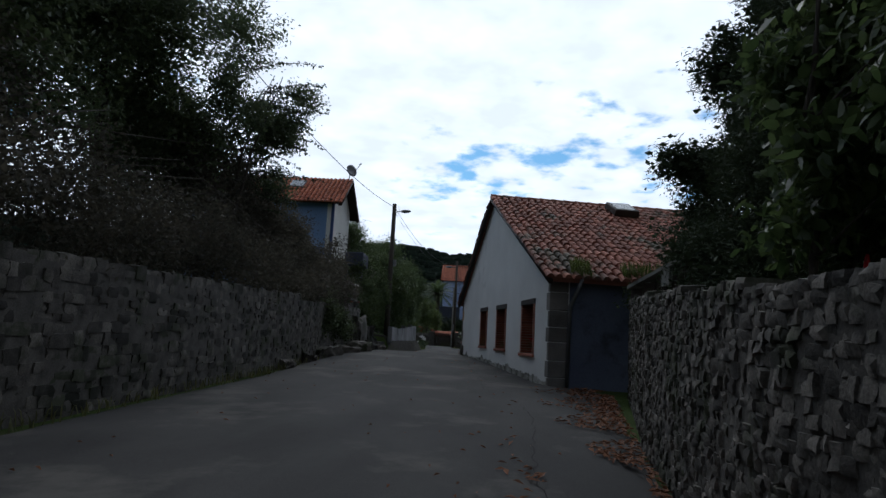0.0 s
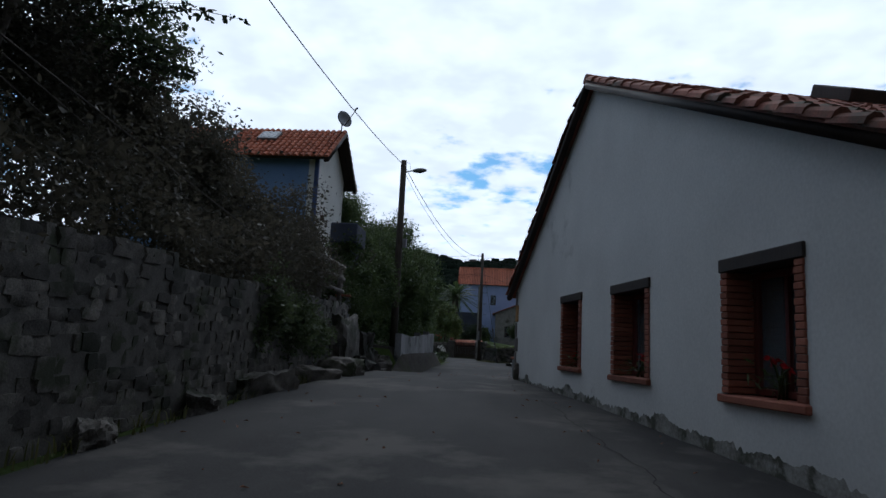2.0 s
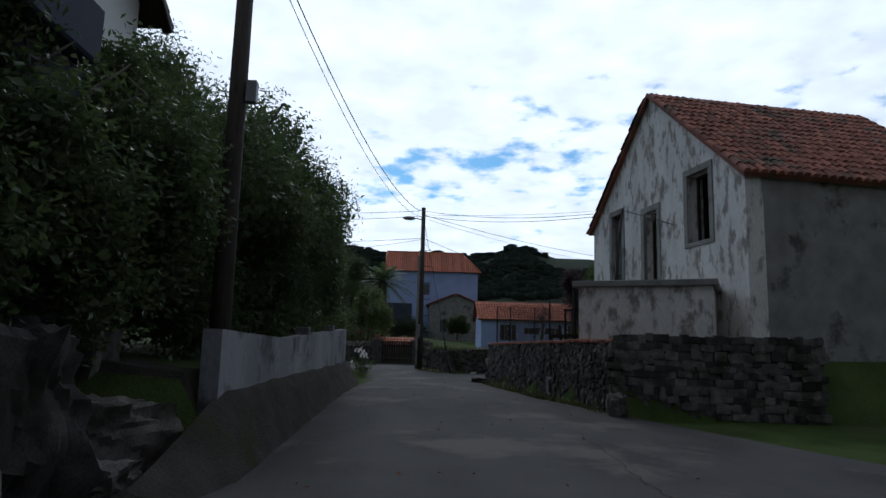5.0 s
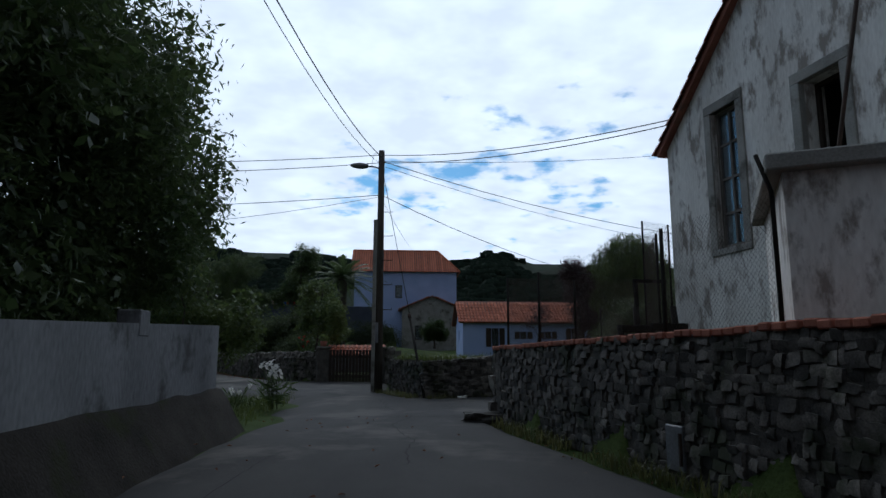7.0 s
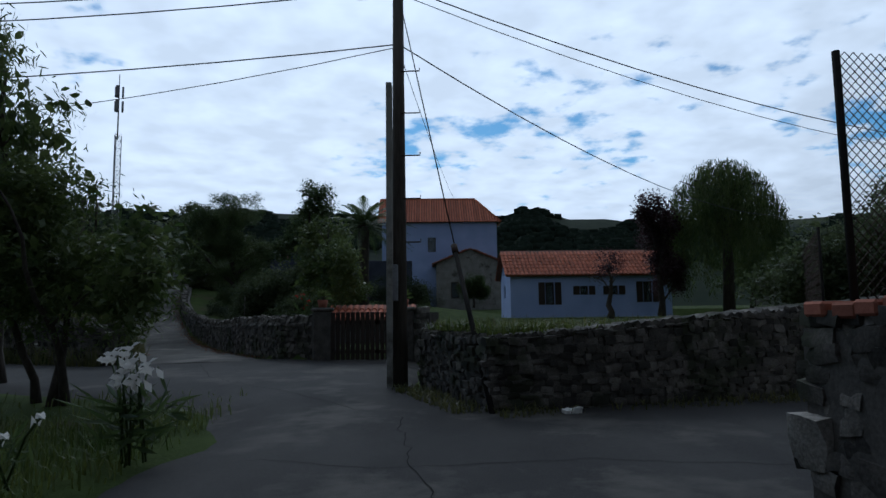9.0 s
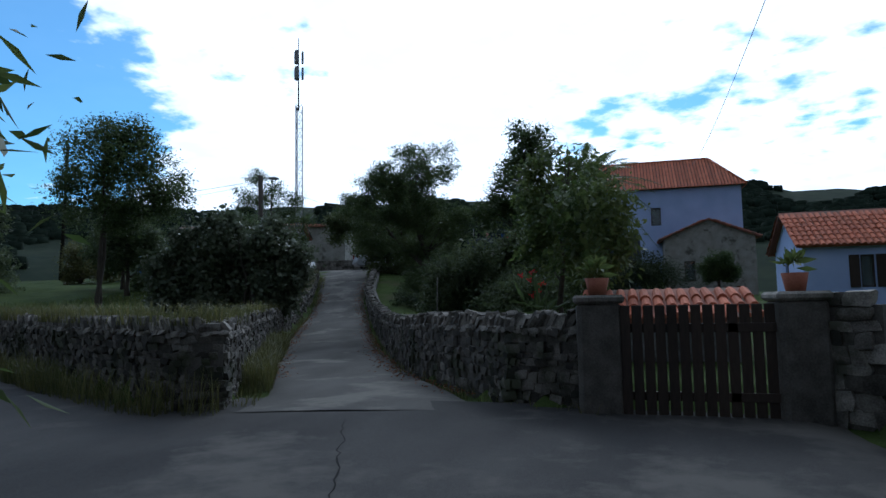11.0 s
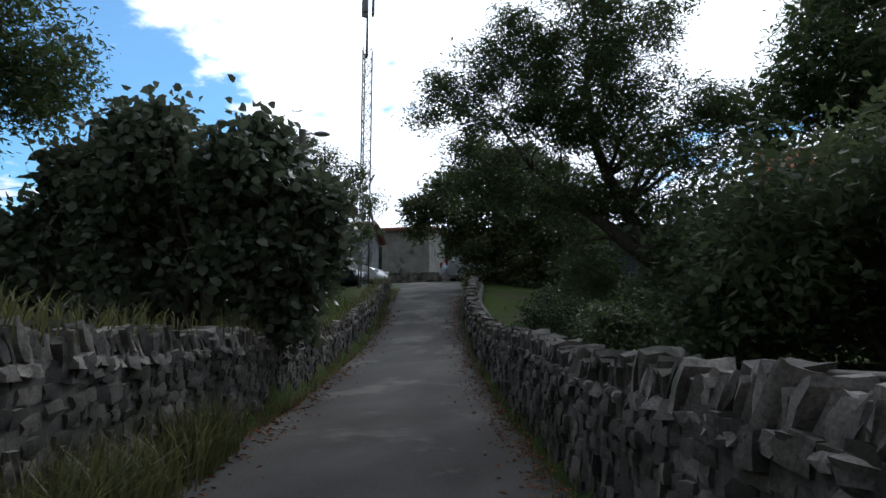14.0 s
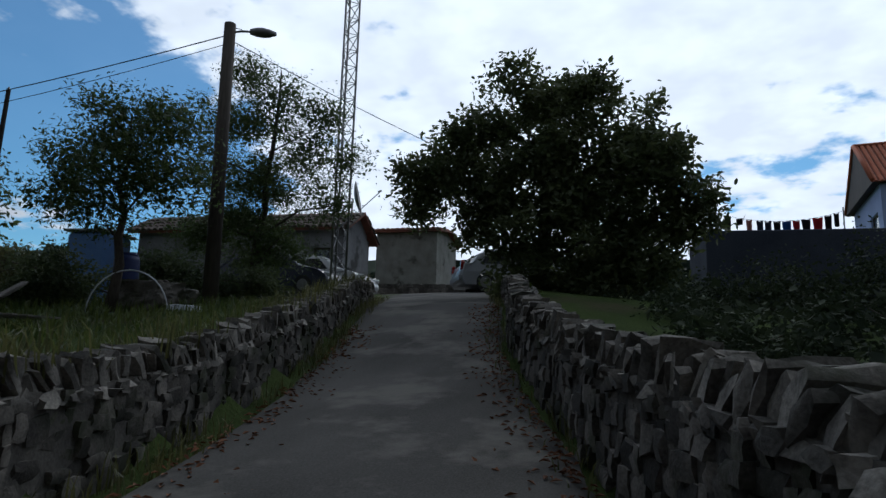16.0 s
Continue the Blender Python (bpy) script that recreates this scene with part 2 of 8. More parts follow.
# white house's near side: its deep shade is put into this dark blue-grey
SHADED_RENDER = material("shade_painted_render", (0.095, 0.11, 0.165), (0.15, 0.17, 0.23), 0.9, 0.9, 0.3, 30, 0, stain=(0.06, 0.062, 0.075), stain_scale=0.8, stain_at=0.57)
# for terrace walls standing in shade, with that shade put into the colour
SHADE_DARK_RENDER = material("shade_dark_render", (0.035, 0.042, 0.065), (0.07, 0.08, 0.11), 1.2, 0.9, 0.3, 30, 0)
SANDSTONE = material("dressed_stone", (0.11, 0.10, 0.092), (0.24, 0.22, 0.20), 2.5, 0.9, 0.4, 50, 0.2)
OCHRE_STONE = material("ochre_sandstone", (0.30, 0.16, 0.06), (0.46, 0.27, 0.11), 3.0, 0.9, 0.4, 50, 0)
BROWN_STONE = material("brown_sandstone", (0.10, 0.07, 0.05), (0.19, 0.14, 0.10), 3.0, 0.9, 0.4, 50, 0)
BRICK = material("red_brick", (0.22, 0.07, 0.045), (0.36, 0.14, 0.085), 4, 0.9, 0.4, 60, 0.25)
TILE = material("clay_tile", (0.17, 0.060, 0.042), (0.36, 0.145, 0.095), 2.2, 0.85, 0.4, 50, 0.35, stain=(0.10, 0.085, 0.06), stain_scale=0.8, stain_at=0.57)
TILE_STUFF = material("clay_tile_field", (0.17, 0.060, 0.042), (0.36, 0.145, 0.095), 2.2, 0.85, 0.4, 50, 0.35, stain=(0.10, 0.085, 0.06), stain_scale=0.8, stain_at=0.57, island=True)
RED_TILE = material("orange_clay_tile", (0.36, 0.10, 0.05), (0.50, 0.17, 0.09), 2.2, 0.85, 0.3, 50, 0.2, island=True)
DARK_WOOD = material("dark_stained_wood", (0.018, 0.012, 0.009), (0.05, 0.033, 0.024), 2.0, 0.7, 0.4, 40, 0.15, stretch=(1, 1, 0.2))
RED_WOOD = material("oxblood_painted_wood", (0.10, 0.022, 0.018), (0.17, 0.04, 0.03), 2.0, 0.6, 0.3, 40, 0.1)
POLE_WOOD = material("creosoted_pole_wood", (0.035, 0.028, 0.022), (0.10, 0.085, 0.07), 3.0, 0.9, 0.6, 30, 0, stretch=(1, 1, 0.12))
GREY_WOOD = material("weathered_grey_wood", (0.09, 0.08, 0.07), (0.20, 0.18, 0.16), 3.0, 0.9, 0.5, 30, 0.2, stretch=(1, 1, 0.3))
METAL = material("galvanised_steel", (0.16, 0.16, 0.165), (0.30, 0.30, 0.31), 3, 0.5, 0.1, 40, 0, metal=0.7)
RUST = material("rusty_dark_steel", (0.03, 0.022, 0.018), (0.08, 0.05, 0.035), 6, 0.8, 0.3, 40, 0, metal=0.3)
CABLE = material("black_cable", (0.012, 0.012, 0.013), (0.025, 0.025, 0.026), 3, 0.6, 0, 40, 0)
DARK = material("unlit_interior", (0.010, 0.009, 0.008), (0.022, 0.02, 0.018), 2, 0.9, 0, 20, 0)
BARK = material("rough_bark", (0.025, 0.020, 0.016), (0.085, 0.07, 0.055), 6, 0.95, 0.8, 30, 0, stretch=(1, 1, 0.3), fine_dist=0.03)
HILL = material("wooded_hillside", (0.014, 0.022, 0.016), (0.030, 0.040, 0.024), 0.03, 0.95, 0.3, 0.25, 0, stain=(0.06, 0.07, 0.034), stain_scale=0.008, stain_at=0.62, spec=0.03)
LEAF_DARK = leaf_material("dark_leaves", (0.042, 0.062, 0.028), (0.12, 0.145, 0.065))
LEAF_MID = leaf_material("green_leaves", (0.040, 0.065, 0.022), (0.105, 0.14, 0.050))
WALNUT_LEAF = leaf_material("walnut_leaves", (0.045, 0.065, 0.024), (0.125, 0.145, 0.060), 0.5, 0.45)
CONIFER_LEAF = leaf_material("dark_conifer_sprays", (0.022, 0.034, 0.018), (0.055, 0.072, 0.034), 0.85, 0.2)
FIG_LEAF = leaf_material("glossy_fig_leaves", (0.055, 0.075, 0.040), (0.17, 0.19, 0.125), 0.3, 0.35)
LEAF_LIGHT = leaf_material("fresh_green_leaves", (0.045, 0.075, 0.020), (0.13, 0.16, 0.050))
LEAF_BROWN = leaf_material("greyish_brown_leaves", (0.042, 0.040, 0.028), (0.10, 0.088, 0.064), 0.6)
LEAF_PLUM = leaf_material("purple_plum_leaves", (0.030, 0.016, 0.020), (0.075, 0.04, 0.045))
LEAF_DEAD = leaf_material("dry_fallen_leaves", (0.10, 0.04, 0.02), (0.26, 0.11, 0.05), 0.8, 0.1)
GRASS = leaf_material("grass_blades", (0.040, 0.065, 0.014), (0.13, 0.15, 0.04))
WEEDS = leaf_material("dry_weeds", (0.06, 0.07, 0.025), (0.17, 0.16, 0.06))
RED_PETAL = leaf_material("red_petals", (0.45, 0.012, 0.02), (0.65, 0.03, 0.035))
WHITE_PETAL = leaf_material("white_petals", (0.65, 0.62, 0.58), (0.8, 0.78, 0.75))
GLASS = glass_material("window_glass")

# ---- builders ----
rng = np.random.default_rng(7)


def part(name, bm, mat, parent=None, label=""):
    me = bpy.data.meshes.new(name)
    bm.to_mesh(me)
    bm.free()
    if mat:
        me.materials.append(mat)
    ob = new(name, me)
    if parent:
        ob.parent = parent
    if label:
        ob["label"] = label
    return ob


def pydata(name, verts, faces, mat, parent=None, label="", smooth=False):
    me = bpy.data.meshes.new(name)
    me.from_pydata([tuple(v) for v in verts] if not isinstance(verts, np.ndarray) else verts.tolist(), [],
                   faces if not isinstance(faces, np.ndarray) else faces.tolist())
    me.materials.append(mat)
    if smooth:
        me.shade_smooth()
    if smooth == "edged":
        me.set_sharp_from_angle(angle=0.68)
    ob = new(name, me)
    if parent:
        ob.parent = parent
    if label:
        ob["label"] = label
    return ob


def empty(name, label, category, group="", kind="", at=(0, 0, 0)):
    ob = new(name)
    ob.location = at
    ob.empty_display_size = 0.2
    return tagged(ob, label, category, group, kind)


def rebase(ob):
    """Parts are built in world space: undo the offset of a parent that stands elsewhere."""
    ob.matrix_parent_inverse = Matrix.Translation(ob.parent.location).inverted()
    return ob


def box(bm, centre, size, rz=0.0, bevel=0.0, tilt=None):
    m = Matrix.Translation(centre) @ Matrix.Rotation(rz, 4, "Z")
    if tilt is not None:
        m = m @ tilt
    made = bmesh.ops.create_cube(bm, size=1.0, matrix=m @ Matrix.Diagonal((*size, 1)))
    if bevel:
        edges = {e for v in made["verts"] for e in v.link_edges}
        bmesh.ops.bevel(bm, geom=list(edges), offset=bevel, segments=1, affect="EDGES")


def boxed(centre, size, rz=0.0, bevel=0.0, tilt=None):
    bm = bmesh.new()
    box(bm, centre, size, rz, bevel, tilt)
    return bm


def tube(bm, pts, radii, sides=8, cap=True):
    pts = [Vector(p) for p in pts]
    if not hasattr(radii, "__len__"):
        radii = [radii] * len(pts)
    rings, side = [], None
    for k, p in enumerate(pts):
        d = (pts[min(k + 1, len(pts) - 1)] - pts[max(k - 1, 0)]).normalized()
        if side is None:
            side = d.orthogonal().normalized()
        side = (side - d * side.dot(d)).normalized()
        up = d.cross(side)
        rings.append([bm.verts.new(p + (side * math.cos(a) + up * math.sin(a)) * radii[k])
                      for a in (2 * math.pi * j / sides for j in range(sides))])
    for a, b in zip(rings, rings[1:]):
        for j in range(sides):
            bm.faces.new((a[j], a[(j + 1) % sides], b[(j + 1) % sides], b[j])).smooth = True
    if cap and sides > 2:
        bm.faces.new(rings[0][::-1])
        bm.faces.new(rings[-1])


def tubed(pts, radii, sides=8):
    bm = bmesh.new()
    tube(bm, pts, radii, sides)
    return bm


def clip(poly, nx, ny, c):
    """The part of a flat polygon where nx*x + ny*y <= c."""
    res = []
    for (ax, ay), (bx, by) in zip(poly, poly[1:] + poly[:1]):
        da, db = nx * ax + ny * ay - c, nx * bx + ny * by - c
        if da <= 0:
            res.append((ax, ay))
        if da * db < 0:
            k = da / (da - db)
            res.append((ax + (bx - ax) * k, ay + (by - ay) * k))
    return res


def wall_bm(a, b, z0, z1, thick, openings=(), roof=()):
    """A wall from a to b (plan), its outer face on the right of a->b, openings (s0, s1, z0, z1) cut through, and the top trimmed by lines nx*s + nz*z <= c."""
    bm = bmesh.new()
    a, b = Vector(a), Vector(b)
    length = (b - a).length
    u = (b - a) / length
    inward = Vector((-u.y, u.x))
    ss = sorted({0, length, *[o[k] for o in openings for k in (0, 1)]})
    zs = sorted({z0, z1, *[o[k] for o in openings for k in (2, 3)]})
    for s0, s1 in zip(ss, ss[1:]):
        for y0, y1 in zip(zs, zs[1:]):
            cs, cz = (s0 + s1) / 2, (y0 + y1) / 2
            if any(o[0] < cs < o[1] and o[2] < cz < o[3] for o in openings):
                continue
            poly = [(s0, y0), (s1, y0), (s1, y1), (s0, y1)]
            for line in roof:
                poly = clip(poly, *line) if poly else poly
            if len(poly) < 3:
                continue
            front = [bm.verts.new((*(a + u * s), z)) for s, z in poly]
            back = [bm.verts.new((*(a + u * s + inward * thick), z)) for s, z in poly]
            bm.faces.new(front)
            bm.faces.new(back[::-1])
            for k in range(len(poly)):
                n = (k + 1) % len(poly)
                bm.faces.new((front[k], back[k], back[n], front[n]))
    bmesh.ops.remove_doubles(bm, verts=bm.verts, dist=0.0005)
    seen = {}
    for f in list(bm.faces):
        key = tuple(sorted(tuple(round(c, 3) for c in v.co) for v in f.verts))
        if key in seen:
            for g in (f, seen[key]):
                if g.is_valid:
                    bm.faces.remove(g)
        else:
            seen[key] = f
    bmesh.ops.recalc_face_normals(bm, faces=bm.faces)
    return bm


def rock_shape(seed, jag=0.16):
    """Irregular stone about 1 across: a block with rounded corners, its faces bulged and its points shifted."""
    r = np.random.default_rng(seed)
    bm = bmesh.new()
    grid = {}
    skew = r.uniform(-jag, jag, (3, 3)) * 0.6
    for p in itertools.product((-1, 0, 1), repeat=3):
        n = sum(abs(c) for c in p)
        if n:
            q = np.array(p, float) * 0.5 * (1.0, 1.0, 0.965, 0.89)[n]
            q = q + skew @ q + r.uniform(-jag, jag, 3) * (0.22, 0.22, 0.4, 0.5)[n]
            grid[p] = bm.verts.new(q)
    for axis in range(3):
        for side in (-1, 1):
            for a, b in itertools.product((-1, 0), repeat=2):
                loop = []
                for da, db in ((0, 0), (1, 0), (1, 1), (0, 1)):
                    c = [a + da, b + db]
                    c.insert(axis, side)
                    loop.append(grid[tuple(c)])
                bm.faces.new(loop)
    bmesh.ops.recalc_face_normals(bm, faces=bm.faces)
    return bm


ROCK_MESHES = []
for k in range(10):
    me = bpy.data.meshes.new("stone")
    bm = rock_shape(100 + k, 0.13)
    bm.to_mesh(me)
    bm.free()
    me.shade_smooth()
    me.set_sharp_from_angle(angle=0.68)
    me.materials.append(STONE)
    ROCK_MESHES.append(me)


SHADED_MOSSY_MESHES = []
for base in ROCK_MESHES:
    me = base.copy()
    me.materials.clear()
    me.materials.append(SHADED_MOSSY)
    SHADED_MOSSY_MESHES.append(me)


def mesh_arrays(me):
    v = np.empty(len(me.vertices) * 3)
    me.vertices.foreach_get("co", v)
    return v.reshape(-1, 3), [tuple(p.vertices) for p in me.polygons]


ROCK_ARRAYS = [mesh_arrays(me) for me in ROCK_MESHES]
COPING_MESHES = []
for k in range(10):
    me = bpy.data.meshes.new("coping_stone")
    bm = rock_shape(140 + k, 0.2)
    bm.to_mesh(me)
    bm.free()
    me.shade_smooth()
    me.set_sharp_from_angle(angle=0.55)
    me.materials.append(STONE)
    COPING_MESHES.append(me)
COPING_ARRAYS = [mesh_arrays(me) for me in COPING_MESHES]


def pieces(parent, name, meshes, arrays, placed, limit, stuff_name, stuff_mat, smooth=False):
    """placed: (near, mesh index, matrix). The nearest become parts of their own on shared meshes, the others one joined part."""
    placed = sorted(placed, key=lambda p: p[0])
    for near, k, m in placed[:limit]:
        ob = bpy.data.objects.new(name, meshes[k])
        scene.collection.objects.link(ob)
        ob.parent = parent
        ob.matrix_basis = m
    rest = placed[limit:]
    if rest:
        vs, fs, n = [], [], 0
        for near, k, m in rest:
            v, f = arrays[k]
            mm = np.array(m)
            vs.append(v @ mm[:3, :3].T + mm[:3, 3])
            fs += [tuple(i + n for i in face) for face in f]
            n += len(v)
        ob = pydata(stuff_name, np.concatenate(vs), fs, stuff_mat, parent, smooth=smooth)
        ob["kind"] = "stuff"


def along(pts):
    """Polyline sampler: its length, and s -> (point, unit tangent)."""
    pts = [np.array(p, float) for p in pts]
    seg = [np.linalg.norm(b - a) for a, b in zip(pts, pts[1:])]
    total = sum(seg)

    def sample(s):
        s = min(max(s, 0), total)
        for a, b, l in zip(pts, pts[1:], seg):
            if s <= l or l == seg[-1] and b is pts[-1]:
                return a + (b - a) * (s / l), (b - a) / l
            s -= l
        return pts[-1], (pts[-1] - pts[-2]) / seg[-1]
    return total, sample


def stone_wall(name, pts, base, height, thick=0.45, stone=0.3, course=0.2, face=1, cap=0.0, near=None, limit=300, label="", seed=1, both=False, jag=1.0, recess=0.035, twist=1.0, lean_cap=-0.5, mossy=False):
    """Rubble wall along a plan polyline. face: 1 if the seen side is on the right of the line, -1 on its left. base(x,
    y), height(x, y). mossy: face stones in the copy darkened for shade.
    """
    r = np.random.default_rng(seed)
    total, sample = along(pts)
    wall = empty(name, label, "stone wall", kind="structure")
    # core
    n = max(2, int(total / 0.8))
    vs, fs = [], []
    for i in range(n + 1):
        p, t = sample(total * i / n)
        q = np.array([t[1], -t[0]]) * face
        zb, h = base(*p), height(*p)
        outer, inner = p - q * recess, p - q * (thick - 0.04)
        vs += [(*outer, zb - 0.3), (*inner, zb - 0.3), (*inner, zb + h - 0.05), (*outer, zb + h - 0.05)]
    for i in range(n):
        a = 4 * i
        fs += [(a + k, a + (k + 1) % 4, a + 4 + (k + 1) % 4, a + 4 + k) for k in range(4)]
    fs += [(0, 3, 2, 1), (4 * n, 4 * n + 1, 4 * n + 2, 4 * n + 3)]
    pydata("core", vs, fs, MORTAR, wall)
    placed = []
    near = near or (lambda x, y: y)
    ledge = 0.11 if cap > 0.1 else 0.0
    coping_stones = []

    def lay(p, t, q, z, w, h, d, out, lean=0.0, onto=placed):
        yaw = math.atan2(t[1], t[0])
        w, h = w * 1.06, h * 1.08
        m = (Matrix.Translation((*(p + q * (out - d / 2)), z)) @ Matrix.Rotation(yaw + r.uniform(-0.045, 0.045) * twist, 4, "Z")
             @ Matrix.Rotation(r.uniform(-0.11, 0.11) * twist + lean, 4, "Y") @ Matrix.Rotation(r.uniform(-0.05, 0.05) * twist, 4, "X")
             @ Matrix.Diagonal((w * r.choice((-1, 1)), d, h, 1)) )
        if m.determinant() < 0:
            m = m @ Matrix.Diagonal((-1, 1, 1, 1))
        onto.append((near(*p), int(r.integers(len(ROCK_MESHES))), m))

    for side in ((1, -1) if both else (1,)):
        z = 0.0
        hmax = max(height(*sample(total * k / 40)[0]) for k in range(41))
        while z < hmax:
            ch = course * r.uniform(0.75, 1.3)
            s = -r.uniform(0, stone)
            while s < total:
                w = stone * r.uniform(0.55, 1.55)
                p, t = sample(s + w / 2)
                q = np.array([t[1], -t[0]]) * face
                if side < 0:
                    p = p - q * (thick - 0.05)
                    q = -q
                h = height(*p)
                if 0 <= s + w / 2 <= total and z + ch * 0.6 < h + 0.03 - ledge:
                    hh = ch * r.uniform(0.9, 1.12)
                    lay(p, t, q, base(*p) + z + ch / 2 + r.uniform(-0.025, 0.025) * jag, w * 1.0, hh, r.uniform(0.18, 0.26), 0.012 + r.uniform(-0.025, 0.03) * jag)
                s += w
            z += ch
    if ledge:
        s = 0.0
        while s < total:
            w = r.uniform(0.07, 0.17)
            p, t = sample(s + w / 2)
            q = np.array([t[1], -t[0]]) * face
            lay(p, t, q, base(*p) + height(*p) - 0.085 + r.uniform(-0.015, 0.015), w, r.uniform(0.05, 0.085), thick * 0.6, 0.022 + r.uniform(-0.02, 0.02), onto=coping_stones)
            s += w * 0.97
    if cap:
        s = 0.0
        while s < total:
            w = r.uniform(0.035, 0.08) if ledge else r.uniform(0.05, 0.125)
            p, t = sample(s + w / 2)
            q = np.array([t[1], -t[0]]) * face
            z = base(*p) + height(*p)
            if ledge:
                tall = r.uniform(0.16, 0.25)
                lay(p, t, q, z + 0.01 + r.uniform(-0.04, 0.04), w * 1.0, tall, thick * r.uniform(0.35, 0.55), r.uniform(-0.05, 0.015), lean_cap * r.uniform(0.6, 1.5), coping_stones)
            else:
                lay(p, t, q, z + cap * 0.45, w * 1.0, cap * r.uniform(1.2, 1.8), thick * r.uniform(0.7, 0.95), -0.02, lean_cap * r.uniform(0.6, 1.3))
            if not ledge and r.random() < 0.3:
                lay(p, t, q, z + cap * 0.1, w * 1.6, cap * 0.45, thick * 0.4, 0.03)
            s += w * 0.95
    # mossy faces carry painted shade; coping keeps the lighter, sky-lit stone
    pieces(wall, "stone", SHADED_MOSSY_MESHES if mossy else ROCK_MESHES, ROCK_ARRAYS, placed, limit, "rubble", SHADED_MOSSY_STUFF if mossy else STONE_STUFF, smooth="edged")
    if coping_stones:
        pieces(wall, "coping_stone", COPING_MESHES, COPING_ARRAYS, coping_stones, limit * 2 // 3, "coping_rest", STONE_STUFF, smooth="edged")
    return wall


def leaves(name, centres, mat, parent, length, width, per, spread, droop=0.3, seed=1, fold=0.25, label="", oval=False):
    """Many small folded leaves round cluster centres, one mesh."""
    r = np.random.default_rng(seed)
    c = np.repeat(np.asarray(centres, float), per, axis=0)
    n = len(c)
    c = c + r.normal(0, spread, (n, 3)) * np.array([1, 1, 0.8])
    d = r.normal(0, 1, (n, 3))
    d[:, 2] = d[:, 2] * 0.6 - droop
    d /= np.linalg.norm(d, axis=1)[:, None]
    side = np.cross(d, r.normal(0, 1, (n, 3)))
    side /= np.linalg.norm(side, axis=1)[:, None]
    up = np.cross(side, d)
    l = (length * r.uniform(0.6, 1.3, n))[:, None]
    w = (width * r.uniform(0.7, 1.3, n))[:, None]
    if oval:
        a, b = up * w * fold, up * w * fold * 0.8 - up * l * 0.06
        v = np.stack([c, c + d * l * 0.28 + side * w * 0.44 + a, c + d * l * 0.68 + side * w * 0.42 + b, c + d * l - up * l * 0.12, c + d * l * 0.68 - side * w * 0.42 + b, c + d * l * 0.28 - side * w * 0.44 + a], 1).reshape(-1, 3)
        k = np.arange(n)[:, None] * 6
        f = np.concatenate([k + np.array([t]) for t in ([0, 1, 5], [1, 2, 5], [2, 4, 5], [2, 3, 4])], 0)
    else:
        v = np.stack([c, c + d * l * 0.5 + side * w * 0.5 + up * w * fold, c + d * l, c + d * l * 0.5 - side * w * 0.5 + up * w * fold], 1).reshape(-1, 3)
        k = np.arange(n)[:, None] * 4
        f = np.concatenate([k + np.array([[0, 1, 2]]), k + np.array([[0, 2, 3]])], 0)
    me = bpy.data.meshes.new(name)
    me.vertices.add(len(v)); me.vertices.foreach_set("co", v.ravel())
    me.loops.add(f.size); me.loops.foreach_set("vertex_index", f.ravel().astype(np.int32))
    me.polygons.add(len(f))
    me.polygons.foreach_set("loop_start", (np.arange(len(f)) * 3).astype(np.int32))
    me.update(calc_edges=True)
    me.materials.append(mat)
    ob = new(name, me)
    ob.parent = parent
    if label:
        ob["label"] = label
    return ob


def crown_points(blobs, clusters, seed, inner=0.5, shrink=1.0):
    """Cluster centres near the skin of overlapping ellipsoids, ragged."""
    r = np.random.default_rng(seed)
    clumps = []
    for b in blobs:
        n = int(12 + 7 * (b[3] * b[4] * b[5]) ** 0.5)
        for k in range(n):
            d = r.normal(0, 1, 3)
            d /= np.linalg.norm(d)
            size = r.uniform(0.22, 0.44)
            c = np.array(b[:3]) + d * np.array(b[3:6]) * r.uniform(inner, 1.0) * (1.02 - 0.55 * size)
            clumps.append((*c, *(np.array(b[3:6]) * size)))
    C = np.array(clumps)
    vol = (C[:, 3] * C[:, 4] * C[:, 5]) ** 0.7
    pick = r.choice(len(C), clusters, p=vol / vol.sum())
    d = r.normal(0, 1, (clusters, 3))
    d /= np.linalg.norm(d, axis=1)[:, None]
    rad = r.uniform(0.0, 1.0, clusters) ** 0.4
    return C[pick, :3] + d * rad[:, None] * C[pick, 3:6] * shrink


